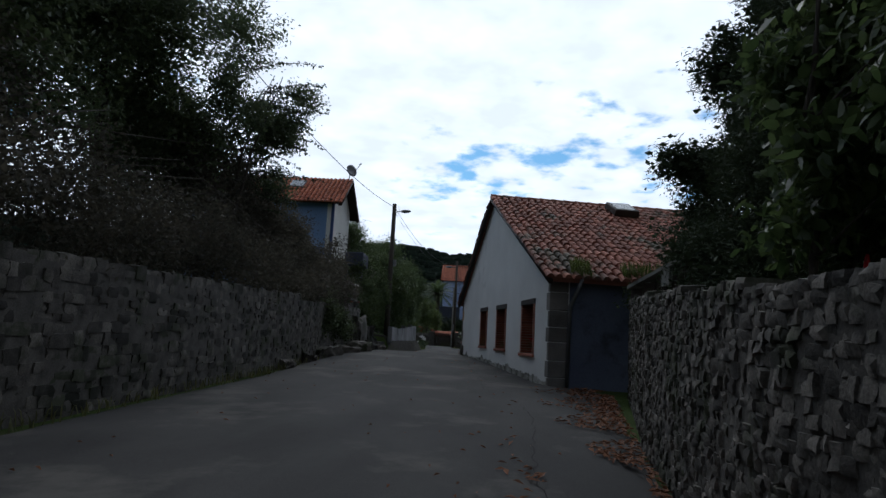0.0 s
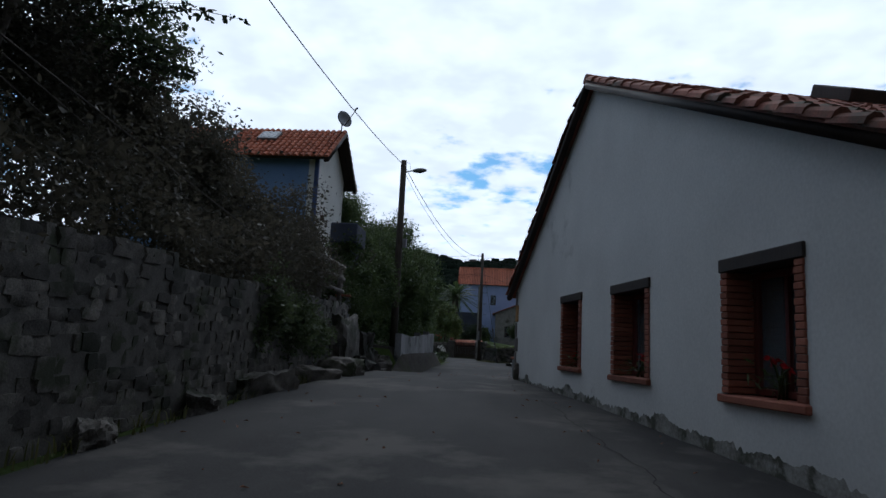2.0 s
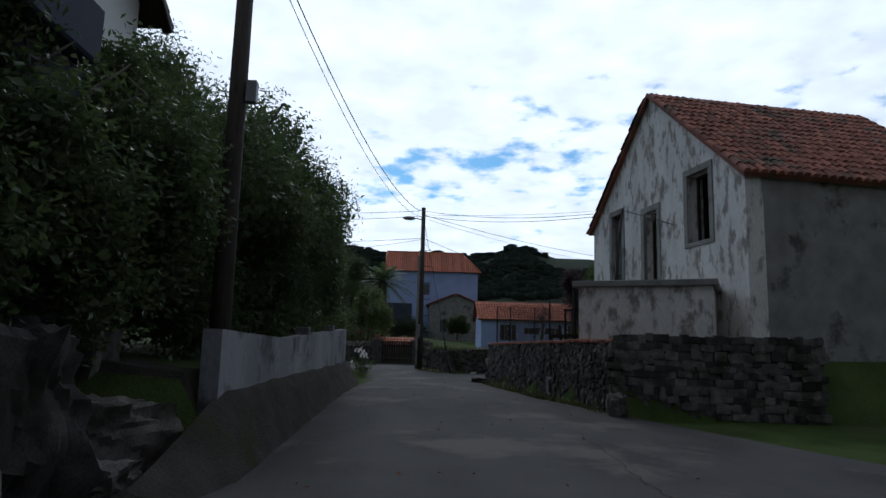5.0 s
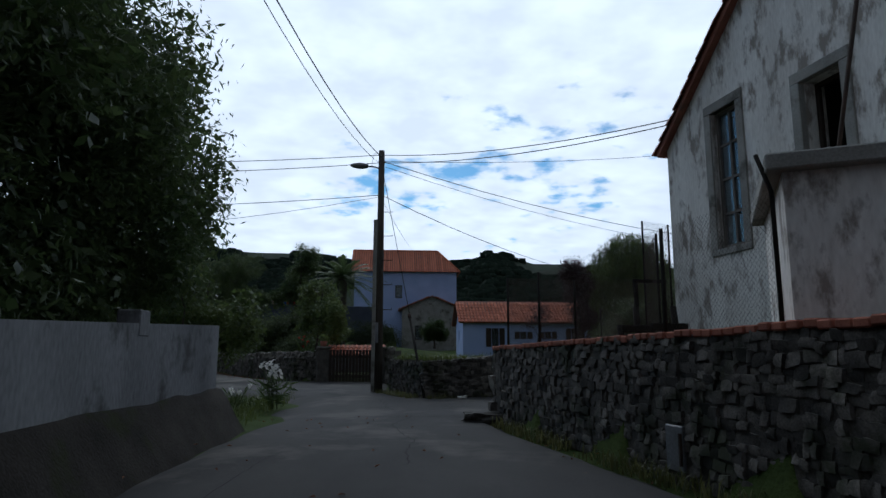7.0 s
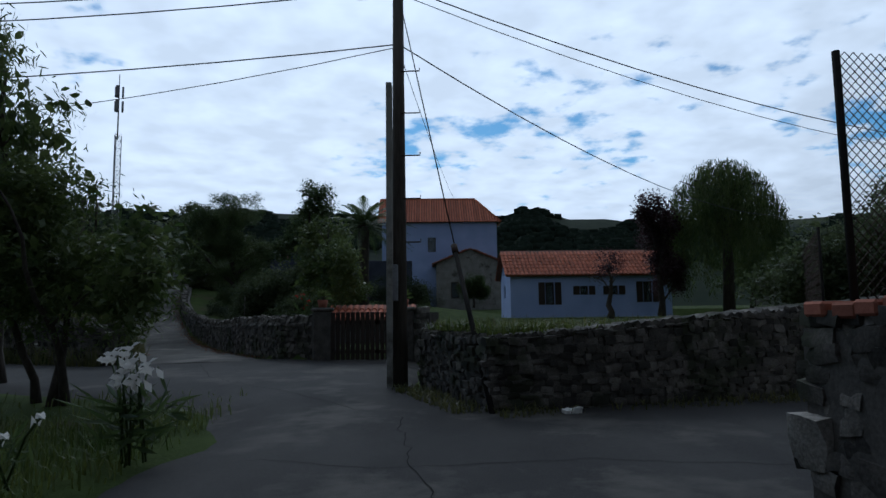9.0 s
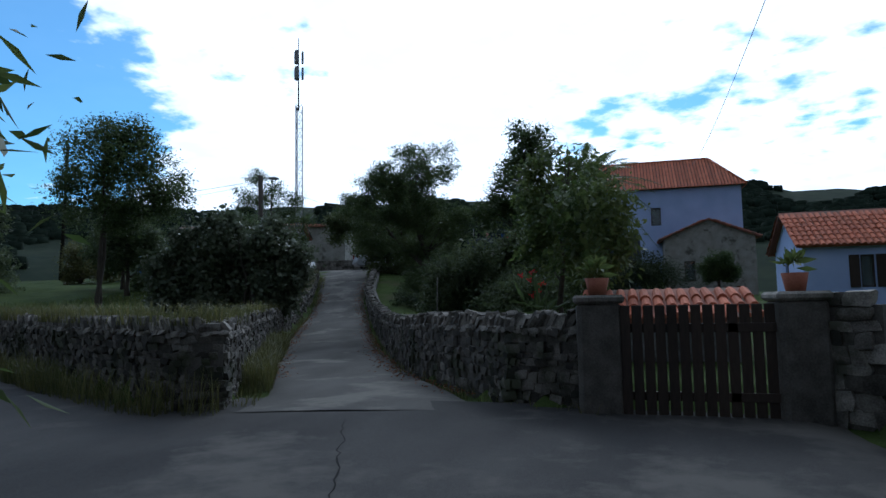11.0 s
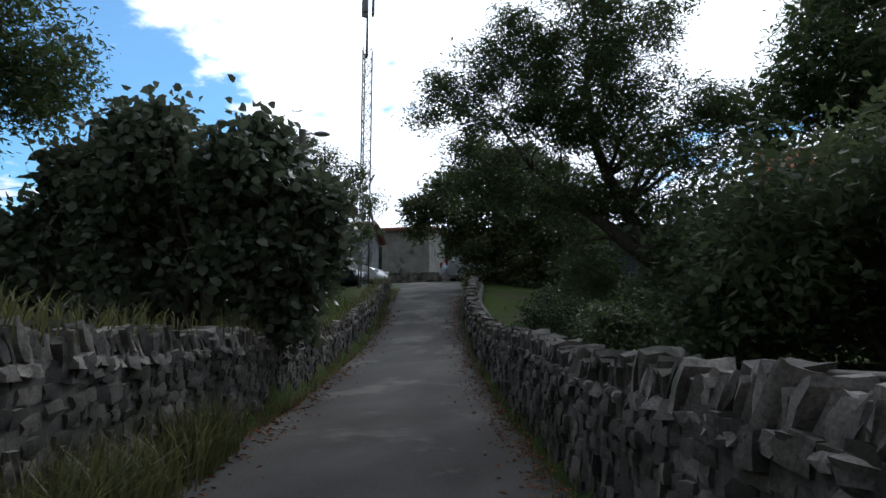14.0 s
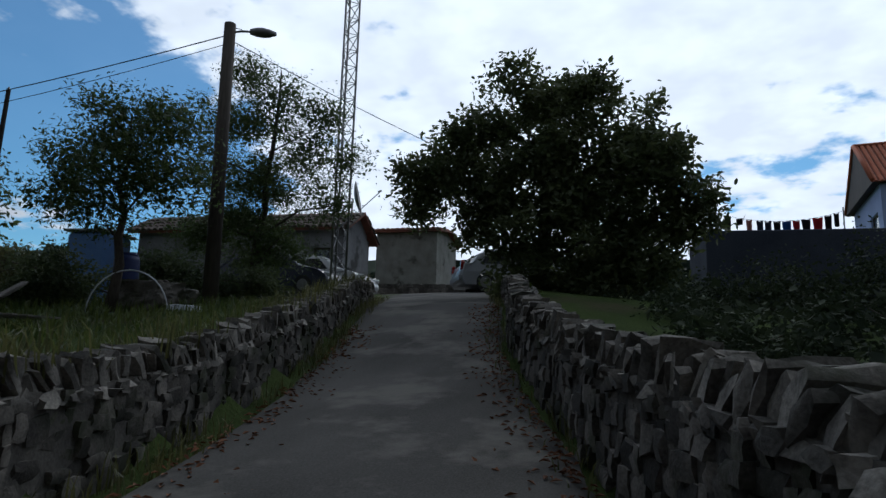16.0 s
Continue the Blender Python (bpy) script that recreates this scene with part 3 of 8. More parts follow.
def tree(name, at, blobs, clusters, per, leaf, mat, label, category="tree", trunk=0.18, lean=(0, 0), seed=1, droop=0.3, spread=0.14, width=0.45, limbs=14,
         inner=0.5, stems=1, dense=0.8, bark=None, fold=0.25, oval=False, lines=()):
    """at: foot. blobs: (dx, dy, dz, rx, ry, rz) from the foot. A tapered trunk (or several stems), limbs into the crown, and a crown of many leaves."""
    r = np.random.default_rng(seed)
    x, y, z = at
    thing = empty(name, label, category)
    bl = [(x + b[0], y + b[1], z + b[2], *b[3:]) for b in blobs]
    pts = crown_points(bl, clusters, seed, inner)
    low = min(b[2] - b[5] * 0.6 for b in bl)
    top = max(b[2] + b[5] * 0.3 for b in bl)
    bm = bmesh.new()
    mean = np.mean([b[:3] for b in bl], axis=0)
    nodes = []
    for line, rad in lines:
        tube(bm, line, rad, 9)
        nodes += [(np.array(p), q) for p, q in zip(line, rad)]
    for s in range(0 if lines else stems):
        off = r.normal(0, 0.25, 2) if stems > 1 else np.zeros(2)
        spread_to = r.normal(0, 0.5, 2) * (1 if stems > 1 else 0.2)
        line, rad = [], []
        for k in range(9):
            f = k / 8
            wob = r.normal(0, 0.05, 2) * (f > 0)
            px_ = x + off[0] + (mean[0] - x + lean[0] + spread_to[0]) * f ** 1.3 + wob[0]
            py_ = y + off[1] + (mean[1] - y + lean[1] + spread_to[1]) * f ** 1.3 + wob[1]
            pz_ = z - 0.15 + (top - z) * f
            line.append((px_, py_, pz_))
            rad.append(trunk * (1.25 if k == 0 else 1.0) * (1 - 0.85 * f))
        tube(bm, line, rad, 9)
        nodes += [(np.array(p), q) for p, q in zip(line, rad)]
    part("trunk", bm, bark or BARK, thing)
    for k in range(min(limbs, 30 if lines else 10)):
        end = pts[r.integers(len(pts))]
        cand = [nq for nq in nodes if nq[0][2] < end[2] + 0.2] or nodes
        near = min(cand[1:] or cand, key=lambda nq: np.linalg.norm(nq[0] - end) + 0.6 * abs(nq[0][2] - end[2] + 0.8))
        p0, r0 = near
        mid = p0 * 0.5 + end * 0.5 + np.array([0, 0, 0.12 * np.linalg.norm(end - p0)]) + r.normal(0, 0.06, 3)
        rr = max(0.02, r0 * 0.5)
        part("limb", tubed([p0, p0 * 0.7 + mid * 0.3, mid, end], [rr, rr * 0.8, rr * 0.5, 0.008], 5), bark or BARK, thing)
    deep = crown_points(bl, int(clusters * 0.5 * dense), seed, inner, 0.62)
    heart = crown_points([(*b[:3], b[3] * dense * 0.7, b[4] * dense * 0.7, b[5] * dense * 0.7) for b in bl], int(clusters * 0.2 * dense), seed + 9, 0.05)
    deep = np.concatenate([deep, heart])
    leaves("inner_crown", deep, mat, thing, max(0.11, leaf * 1.3), 0.05 if lines else max(0.08, leaf * 0.8), 6, min(0.2, spread), droop, seed + 6, 0.1, oval=oval)
    leaves("crown", pts, mat, thing, leaf, leaf * width, per, spread, droop, seed + 5, fold, oval=oval)
    return thing


def blades(name, spots, mat, label, category, h=(0.15, 0.4), w=0.02, seed=1, lean=0.5, kind="stuff"):
    """Grass or weed blades, one bent strip each, at the spots (x, y, z)."""
    r = np.random.default_rng(seed)
    c = np.asarray(spots, float)
    n = len(c)
    hh = r.uniform(*h, n)
    a = r.uniform(0, 2 * math.pi, n)
    d = np.stack([np.cos(a), np.sin(a), np.zeros(n)], 1)
    s = np.stack([-np.sin(a), np.cos(a), np.zeros(n)], 1) * w
    le = r.uniform(0.1, lean, n)
    z = np.array([0, 0, 1.0])
    mid = c + z * (hh * 0.6)[:, None] + d * (hh * le * 0.35)[:, None]
    tip = c + z * (hh * (1 - le * 0.35))[:, None] + d * (hh * le)[:, None]
    v = np.stack([c - s, c + s, mid + s * 0.8, mid - s * 0.8, tip], 1).reshape(-1, 3)
    k = np.arange(n)[:, None] * 5
    f = np.concatenate([k + np.array([[0, 1, 2]]), k + np.array([[0, 2, 3]]), k + np.array([[3, 2, 4]])], 0)
    ob = pydata(name, v, f, mat)
    return tagged(ob, label, category, kind=kind)


# ---- the lie of the land ----
ROAD_Y = (-60, 0, 12, 18, 24, 27, 29.5, 33, 37, 44, 50, 55, 65, 71, 75, 77, 79.5, 82, 90, 92, 100)
ROAD_Z = (0, 0, 0.25, 0.48, 0.58, 0.35, 0.18, 0.25, 0.35, 0.38, 0.43, 0.45, 0.55, 0.75, 1.25, 1.6, 2.25, 2.9, 4.1, 4.2, 4.25)


def road_z(x, y):
    return float(np.interp(y, ROAD_Y, ROAD_Z))


LANE_RIGHT = [(-3.3, 57.9), (-4.6, 58.5), (-6.75, 61.3), (-9.1, 66.05), (-10.7, 69.7), (-12.5, 73.6), (-13.9, 76.6), (-15.0, 79.0), (-15.9, 81.8), (-17.6, 86.5), (-19.0, 90.0)]
CORNER = [(-20, 63.4), (-17, 61.7), (-12, 58.9), (-9.2, 57.5), (-8.5, 57.3), (-8.1, 57.5)]
LANE_LEFT = [(-8.1, 57.5), (-9.4, 60.0), (-10.4, 61.9), (-13.0, 67.0), (-14.9, 71.3), (-16.4, 75.3), (-17.6, 78.6), (-18.8, 81.5), (-20.5, 85.2)]


def lane_edges(y):
    xr = np.interp(y, [p[1] for p in LANE_RIGHT], [p[0] for p in LANE_RIGHT])
    xl = np.interp(y, [p[1] for p in LANE_LEFT], [p[0] for p in LANE_LEFT])
    return xl, xr


def land(x, y):
    """Height of the ground away from the road's surface."""
    g = road_z(x, y)
    h = g
    if y < 24.2:
        if x < -4.5:
            h = max(g, 1.75 + min(2.2, 0.16 * (-4.5 - x)))
    elif y < 30:
        if x < -4.6:
            h = g + min(2.2, (-4.6 - x) * 1.2)
    elif y < 43.4:
        if x < -3.75:
            h = 1.15 + min(1.5, 0.1 * (-3.75 - x))
        elif x < -3.2:
            h = g + (-3.2 - x) * 0.7
    if 35.3 < y < 44.0 and x > 2.75 - (y - 35.5) * 0.17:
        h = 1.5
    if y > 51.6 and x > -0.75 or y > 49.6 + 0.25 * (x - 1) and x > 0.6:
        h = 1.05 + 0.02 * max(0, y - 51)
    if y > 57 and y < 95:
        xl, xr = lane_edges(y)
        corner = float(np.interp(x, [p[0] for p in CORNER], [p[1] for p in CORNER])) + max(0, -20 - x) * 0.5
        if x < xl - 0.25 and y > corner + 0.3:
            h = g + 0.1 + (float(np.interp(y, (70, 78), (0.6, 0.3))) + min(1.1, 0.05 * (xl - x))) * min(1.0, max(0.0, (84 - y) / 6))
        if x > xr + 0.3 and y > 58.2:
            h = g + 0.35 - min(max(0, g - 1.0), 0.12 * (x - xr))
    d = math.hypot(x + 4, y - 45)
    if d > 75:
        f = min(1.0, (d - 75) / 60)
        h = h * (1 - f) + 2.2 * f
    return h


def build_ground():
    def axis(lo, hi, step, far):
        v = list(np.arange(lo, hi + 1e-6, step))
        g, left, right = step, [], []
        while (left[-1] if left else lo) > -far:
            g *= 1.35
            left.append((left[-1] if left else lo) - g)
            right.append((right[-1] if right else hi) + g)
        return left[::-1] + v + right
    xs, ys = axis(-34, 24, 0.4, 2600), axis(-14, 98, 0.4, 2600)
    vs = [(x, y, land(x, y) + 0.04 * noise.noise((x * 0.7, y * 0.7, 0)) - 0.03) for y in ys for x in xs]
    w = len(xs)
    fs = [(j * w + i, j * w + i + 1, (j + 1) * w + i + 1, (j + 1) * w + i) for j in range(len(ys) - 1) for i in range(w - 1)]
    return tagged(pydata("ground", vs, fs, GROUND, smooth=True), "grassy earth with bare patches beside the lane", "ground", kind="structure")


build_ground()


def strip(name, rows, mat, lift, label, category="road"):
    """A road surface lofted through rows (left x, left y, right x, right y), following the land, with a worn uneven edge."""
    cols, vs, fs = 14, [], []
    dense = []
    for a, b in zip(rows, rows[1:]):
        n = max(1, int(math.hypot(b[0] - a[0], b[1] - a[1]) / 0.5))
        dense += [tuple(p + (q - p) * k / n for p, q in zip(a, b)) for k in range(n)]
    dense.append(rows[-1])
    for lx, ly, rx, ry in dense:
        for k in range(cols + 1):
            f = k / cols
            edge = 0.12 * noise.noise((lx, ly, 3 if k == 0 else 9)) if k in (0, cols) else 0
            x, y = lx + (rx - lx) * f + edge, ly + (ry - ly) * f
            z = road_z(x, y) + lift + 0.03 * math.sin(math.pi * f) - (0.1 if k in (0, cols) else 0) + 0.008 * noise.noise((x * 1.3, y * 1.3, 1))
            vs.append((x, y, z))
    w = cols + 1
    fs = [(j * w + i, j * w + i + 1, (j + 1) * w + i + 1, (j + 1) * w + i) for j in range(len(dense) - 1) for i in range(cols)]
    return tagged(pydata(name, vs, fs, mat, smooth=True), label, category, kind="structure")


strip("road", [(-3.7, -30, 2.7, -30), (-3.75, -10, 2.5, -10), (-4.1, 0, 2.2, 0), (-4.1, 6, 2.9, 6), (-4.1, 11, 3.8, 11), (-4.15, 12.5, 2.5, 12.5), (-4.15, 18, 1.5, 18), (-4.1, 23.5, 0.45, 23.5),
               (-3.6, 25, 5.0, 25), (-3.5, 30, 5.5, 30), (-3.35, 35.2, 3.0, 35.2), (-3.3, 38, 1.9, 38), (-3.1, 43, 1.05, 43), (-2.8, 44.5, 1.0, 44.5), (-3.2, 46, 12, 46), (-3.4, 48.7, 12, 48.7),
               (-3.7, 51, -0.9, 51), (-4.4, 54, -0.9, 54), (-9, 57.0, -0.8, 57.3), (-9, 58.4, -0.8, 58.4)], ASPHALT, 0.05, "worn grey village asphalt road")
strip("road_west", [(-2.7, 49.2, -2.7, 58.0), (-6, 51.5, -6, 58.0), (-9, 53.0, -9, 57.7), (-14, 54.8, -14, 60.2), (-20, 58, -20, 63.6)], ASPHALT, 0.044, "worn grey asphalt side road")
strip("lane", [(-8.0, 57.2, -4.6, 57.9), (-8.4, 59, -5.4, 59.3), (-9.2, 60.5, -6.5, 61.0), (-10.2, 62, -7.2, 62.3), (-12.8, 67, -9.7, 67.2), (-14.7, 71.3, -11.6, 71.5), (-16.2, 75.3, -13.5, 75.6), (-17.4, 78.6, -15.0, 78.9),
               (-18.7, 81.5, -16.0, 81.9), (-20.6, 85.5, -17.6, 86.0), (-23, 89.6, -19.1, 90.2), (-26.5, 92, -16.5, 93.2), (-27, 96, -16, 97)], LANE, 0.06, "narrow worn asphalt lane climbing between walls")

# ---- stone walls ----
TOP_Y = (58, 61, 63, 67, 70, 72, 73, 74, 76, 80, 82, 90)
TOP_RIGHT = (1.56, 1.52, 1.41, 1.45, 1.61, 1.67, 1.73, 1.83, 2.07, 2.9, 3.35, 4.4)
LEFT_Y = (57, 61, 64, 67, 70, 72, 74, 75.5, 77, 80, 82, 90)
TOP_LEFT = (1.50, 1.53, 1.60, 1.60, 1.63, 1.66, 1.76, 1.95, 2.27, 2.87, 3.35, 4.4)
flat = lambda h: (lambda x, y: h)
stone_wall("retaining_wall", [(-4.1, -9), (-4.15, 4), (-4.2, 12), (-4.25, 24.0)], road_z, lambda x, y: 1.88 + 0.018 * y - road_z(x, y), 0.6, 0.21, 0.145, 1, near=lambda x, y: abs(y - 14), recess=-0.006, twist=0.7, jag=0.8, mossy=True, label="grey squared rubble retaining wall under shrubs", seed=3)
stone_wall("garden_wall", [(2.05, -9), (2.1, 0), (2.6, 4.2), (3.95, 10.9)], road_z, lambda x, y: 1.56 + 0.06 * max(0, y) - road_z(x, y), 0.5, 0.085, 0.07, -1, near=lambda x, y: abs(y - 3), recess=-0.004, twist=1.5, jag=0.5, mossy=True, label="rough grey rubble garden wall with mossy top", seed=4)
stone_wall("yard_wall", [(2.5, 35.4), (1.8, 39.6), (1.0, 44.2)], road_z, lambda x, y: 1.42 - 0.018 * (y - 35), 0.5, 0.115, 0.09, -1, near=lambda x, y: abs(y - 40), recess=0.010, twist=1.6, jag=0.8, mossy=True, label="rough rubble stone yard wall with red brick coping", seed=5)
stone_wall("yard_wall_return", [(6.5, 35.0), (2.5, 35.4)], road_z, flat(1.62), 0.5, 0.2, 0.14, -1, limit=60, near=lambda x, y: -x, mossy=True, label="dark rubble end of the yard wall", seed=6)
stone_wall("yard_wall_side", [(1.0, 44.2), (8, 45.2)], road_z, flat(1.25), 0.5, 0.27, 0.18, -1, limit=60, near=lambda x, y: x, label="rubble stone wall along the side road", seed=16)
stone_wall("field_wall", [(-0.75, 57.0), (-0.85, 51.7), (0.0, 49.15), (1.1, 49.25), (4.2, 50.1), (12, 52.5)], road_z, lambda x, y: 0.9 + 0.07 * max(0, x), 0.5, 0.115, 0.085, 1, cap=0.06, recess=0.015, twist=1.6, mossy=True, near=lambda x, y: abs(x - 1) + abs(y - 50), label="mossy rubble field wall with grass on top", seed=7)
stone_wall("lane_wall_right", LANE_RIGHT, road_z, lambda x, y: float(np.interp(y, TOP_Y, TOP_RIGHT)) - road_z(x, y), 0.5, 0.12, 0.10, -1, cap=0.14, twist=1.6, recess=0.004, mossy=True, near=lambda x, y: abs(y - 70), label="dry stone wall with upright coping stones beside the lane", seed=8)
stone_wall("lane_wall_left", LANE_LEFT, road_z, lambda x, y: float(np.interp(y, LEFT_Y, TOP_LEFT)) - road_z(x, y), 0.5, 0.12, 0.10, 1, cap=0.14, twist=1.6, recess=0.004, mossy=True, near=lambda x, y: abs(y - 68), label="overgrown dry stone wall beside the lane", seed=9)
stone_wall("corner_wall", CORNER, road_z, lambda x, y: 1.1, 0.5, 0.14, 0.105, 1, cap=0.15, near=lambda x, y: -x, twist=2.0, mossy=True, limit=150, label="overgrown dry stone wall along the side road", seed=10)

# ---- roofs and houses ----


def tile_shape(length=0.42, r0=0.095, r1=0.078, seg=5):
    """Barrel tile lying along +y, bulging up, wide end at y = 0."""
    vs, fs = [], []
    for y, r in ((0, r0), (length, r1)):
        for k in range(seg + 1):
            a = math.pi * k / seg
            vs.append((r * math.cos(a), y, r * math.sin(a)))
    n = seg + 1
    for k in range(seg):
        fs.append((k, k + 1, n + k + 1, n + k))
    fs.append(tuple(range(n))[::-1])
    return np.array(vs), fs


TILE_ARRAY = tile_shape()
TILE_MESH = bpy.data.meshes.new("roof_tile")
TILE_MESH.from_pydata(TILE_ARRAY[0].tolist(), [], TILE_ARRAY[1])
TILE_MESH.materials.append(TILE)


def tiled_slope(parent, name, origin, u, v, width, run, parts=0, mat=None, slab_mat=None, seed=1, pitch=0.225, row=0.36, rough=0.02):
    """One roof plane: a slab from origin along u (eave) and v (up the slope), and rows of barrel tiles over it."""
    r = np.random.default_rng(seed)
    o, u, v = Vector(origin), Vector(u).normalized(), Vector(v).normalized()
    n = u.cross(v).normalized()
    if n.z < 0:
        n = -n
    bm = bmesh.new()
    q = [o, o + u * width, o + u * width + v * run, o + v * run]
    lo = [bm.verts.new(p - n * 0.10) for p in q]
    hi = [bm.verts.new(p + n * 0.005) for p in q]
    bm.faces.new(lo[::-1]); bm.faces.new(hi)
    for k in range(4):
        bm.faces.new((lo[k], lo[(k + 1) % 4], hi[(k + 1) % 4], hi[k]))
    bmesh.ops.recalc_face_normals(bm, faces=bm.faces)
    slab = part(name, bm, slab_mat or TILE_STUFF, parent)
    frame_m = Matrix((u, v, n)).transposed().to_4x4()
    placed = []
    cols, rows = int(width / pitch), int((run - 0.33 * row / 0.36) / row)
    for i in range(cols + 1):
        for j in range(rows + 1):
            p = o + u * min(width - 0.03, max(0.03, i * pitch)) + v * (j * row - 0.05) + n * (0.012 + 0.012)
            m = (Matrix.Translation(p) @ frame_m @ Matrix.Rotation(r.normal(0, rough), 4, "Z") @ Matrix.Rotation(-0.05 + r.normal(0, rough * 0.5), 4, "X")
                 @ Matrix.Diagonal((pitch / 0.225 * r.uniform(0.95, 1.06), row / 0.36, r.uniform(0.9, 1.1), 1)))
            placed.append((j * 0.36 + i * 0.05, 0, m))
    pieces(slab, "roof_tile", [TILE_MESH], [TILE_ARRAY], placed, parts, "tiles", mat or TILE_STUFF, smooth=False)
    return slab


def window_unit(house, a, b, s0, s1, z0, z1, depth=0.22, frame_mat=None, panes=(1, 2), bar=0.05, name="window", leaf_glass=True):
    """A framed window set back in the opening (s0, s1, z0, z1) of the wall a -> b: frame, bars, panes, and a dark room behind."""
    a, b = Vector(a), Vector(b)
    u = (b - a).normalized()
    inward = Vector((-u.y, u.x))
    rz = math.atan2(u.y, u.x)
    p = lambda s, d, z: (*(a + u * s + inward * d), z)
    fm = frame_mat or DARK_WOOD
    w = empty(name, "", "")
    w.parent = house
    mid = (s0 + s1) / 2
    bm = bmesh.new()
    for sc, zc, sx, sz in ((s0 + 0.035, (z0 + z1) / 2, 0.07, z1 - z0), (s1 - 0.035, (z0 + z1) / 2, 0.07, z1 - z0), (mid, z1 - 0.035, s1 - s0 - 0.14, 0.07), (mid, z0 + 0.035, s1 - s0 - 0.14, 0.07)):
        box(bm, p(sc, depth, zc), (sx, 0.07, sz), rz, 0.008)
    part("window_frame", bm, fm, w)
    bm = bmesh.new()
    for k in range(1, panes[0] + 1 if panes[0] > 1 else 1):
        if k < panes[0]:
            box(bm, p(s0 + (s1 - s0) * k / panes[0], depth, (z0 + z1) / 2), (bar, 0.05, z1 - z0 - 0.14), rz)
    for k in range(1, panes[1]):
        box(bm, p(mid, depth + 0.003, z0 + (z1 - z0) * k / panes[1]), (s1 - s0 - 0.14, 0.045, bar), rz)
    if bm.verts:
        part("glazing_bar", bm, fm, w)
    else:
        bm.free()
    if leaf_glass:
        for i in range(panes[0]):
            for j in range(panes[1]):
                sa, sb = s0 + 0.07 + (s1 - s0 - 0.14) * i / panes[0], s0 + 0.07 + (s1 - s0 - 0.14) * (i + 1) / panes[0]
                za, zb = z0 + 0.07 + (z1 - z0 - 0.14) * j / panes[1], z0 + 0.07 + (z1 - z0 - 0.14) * (j + 1) / panes[1]
                part("pane", boxed(p((sa + sb) / 2, depth + 0.012, (za + zb) / 2), (sb - sa - 0.01, 0.006, zb - za - 0.01), rz), GLASS, w).visible_shadow = False
    bm = bmesh.new()
    box(bm, p(mid, depth + 0.5, (z0 + z1) / 2), (s1 - s0 + 0.3, 0.8, z1 - z0 + 0.3), rz)
    bmesh.ops.reverse_faces(bm, faces=bm.faces)
    for f in [f for f in bm.faces if f.calc_center_median().dot(Vector((*inward, 0))) < Vector(p(mid, depth + 0.2, 0)).dot(Vector((*inward, 0)))]:
        bm.faces.remove(f)
    part("room_behind", bm, DARK, w)
    return w


# white gabled house beside the road
HB, HA = (0.14, 23.7), (2.38, 11.9)


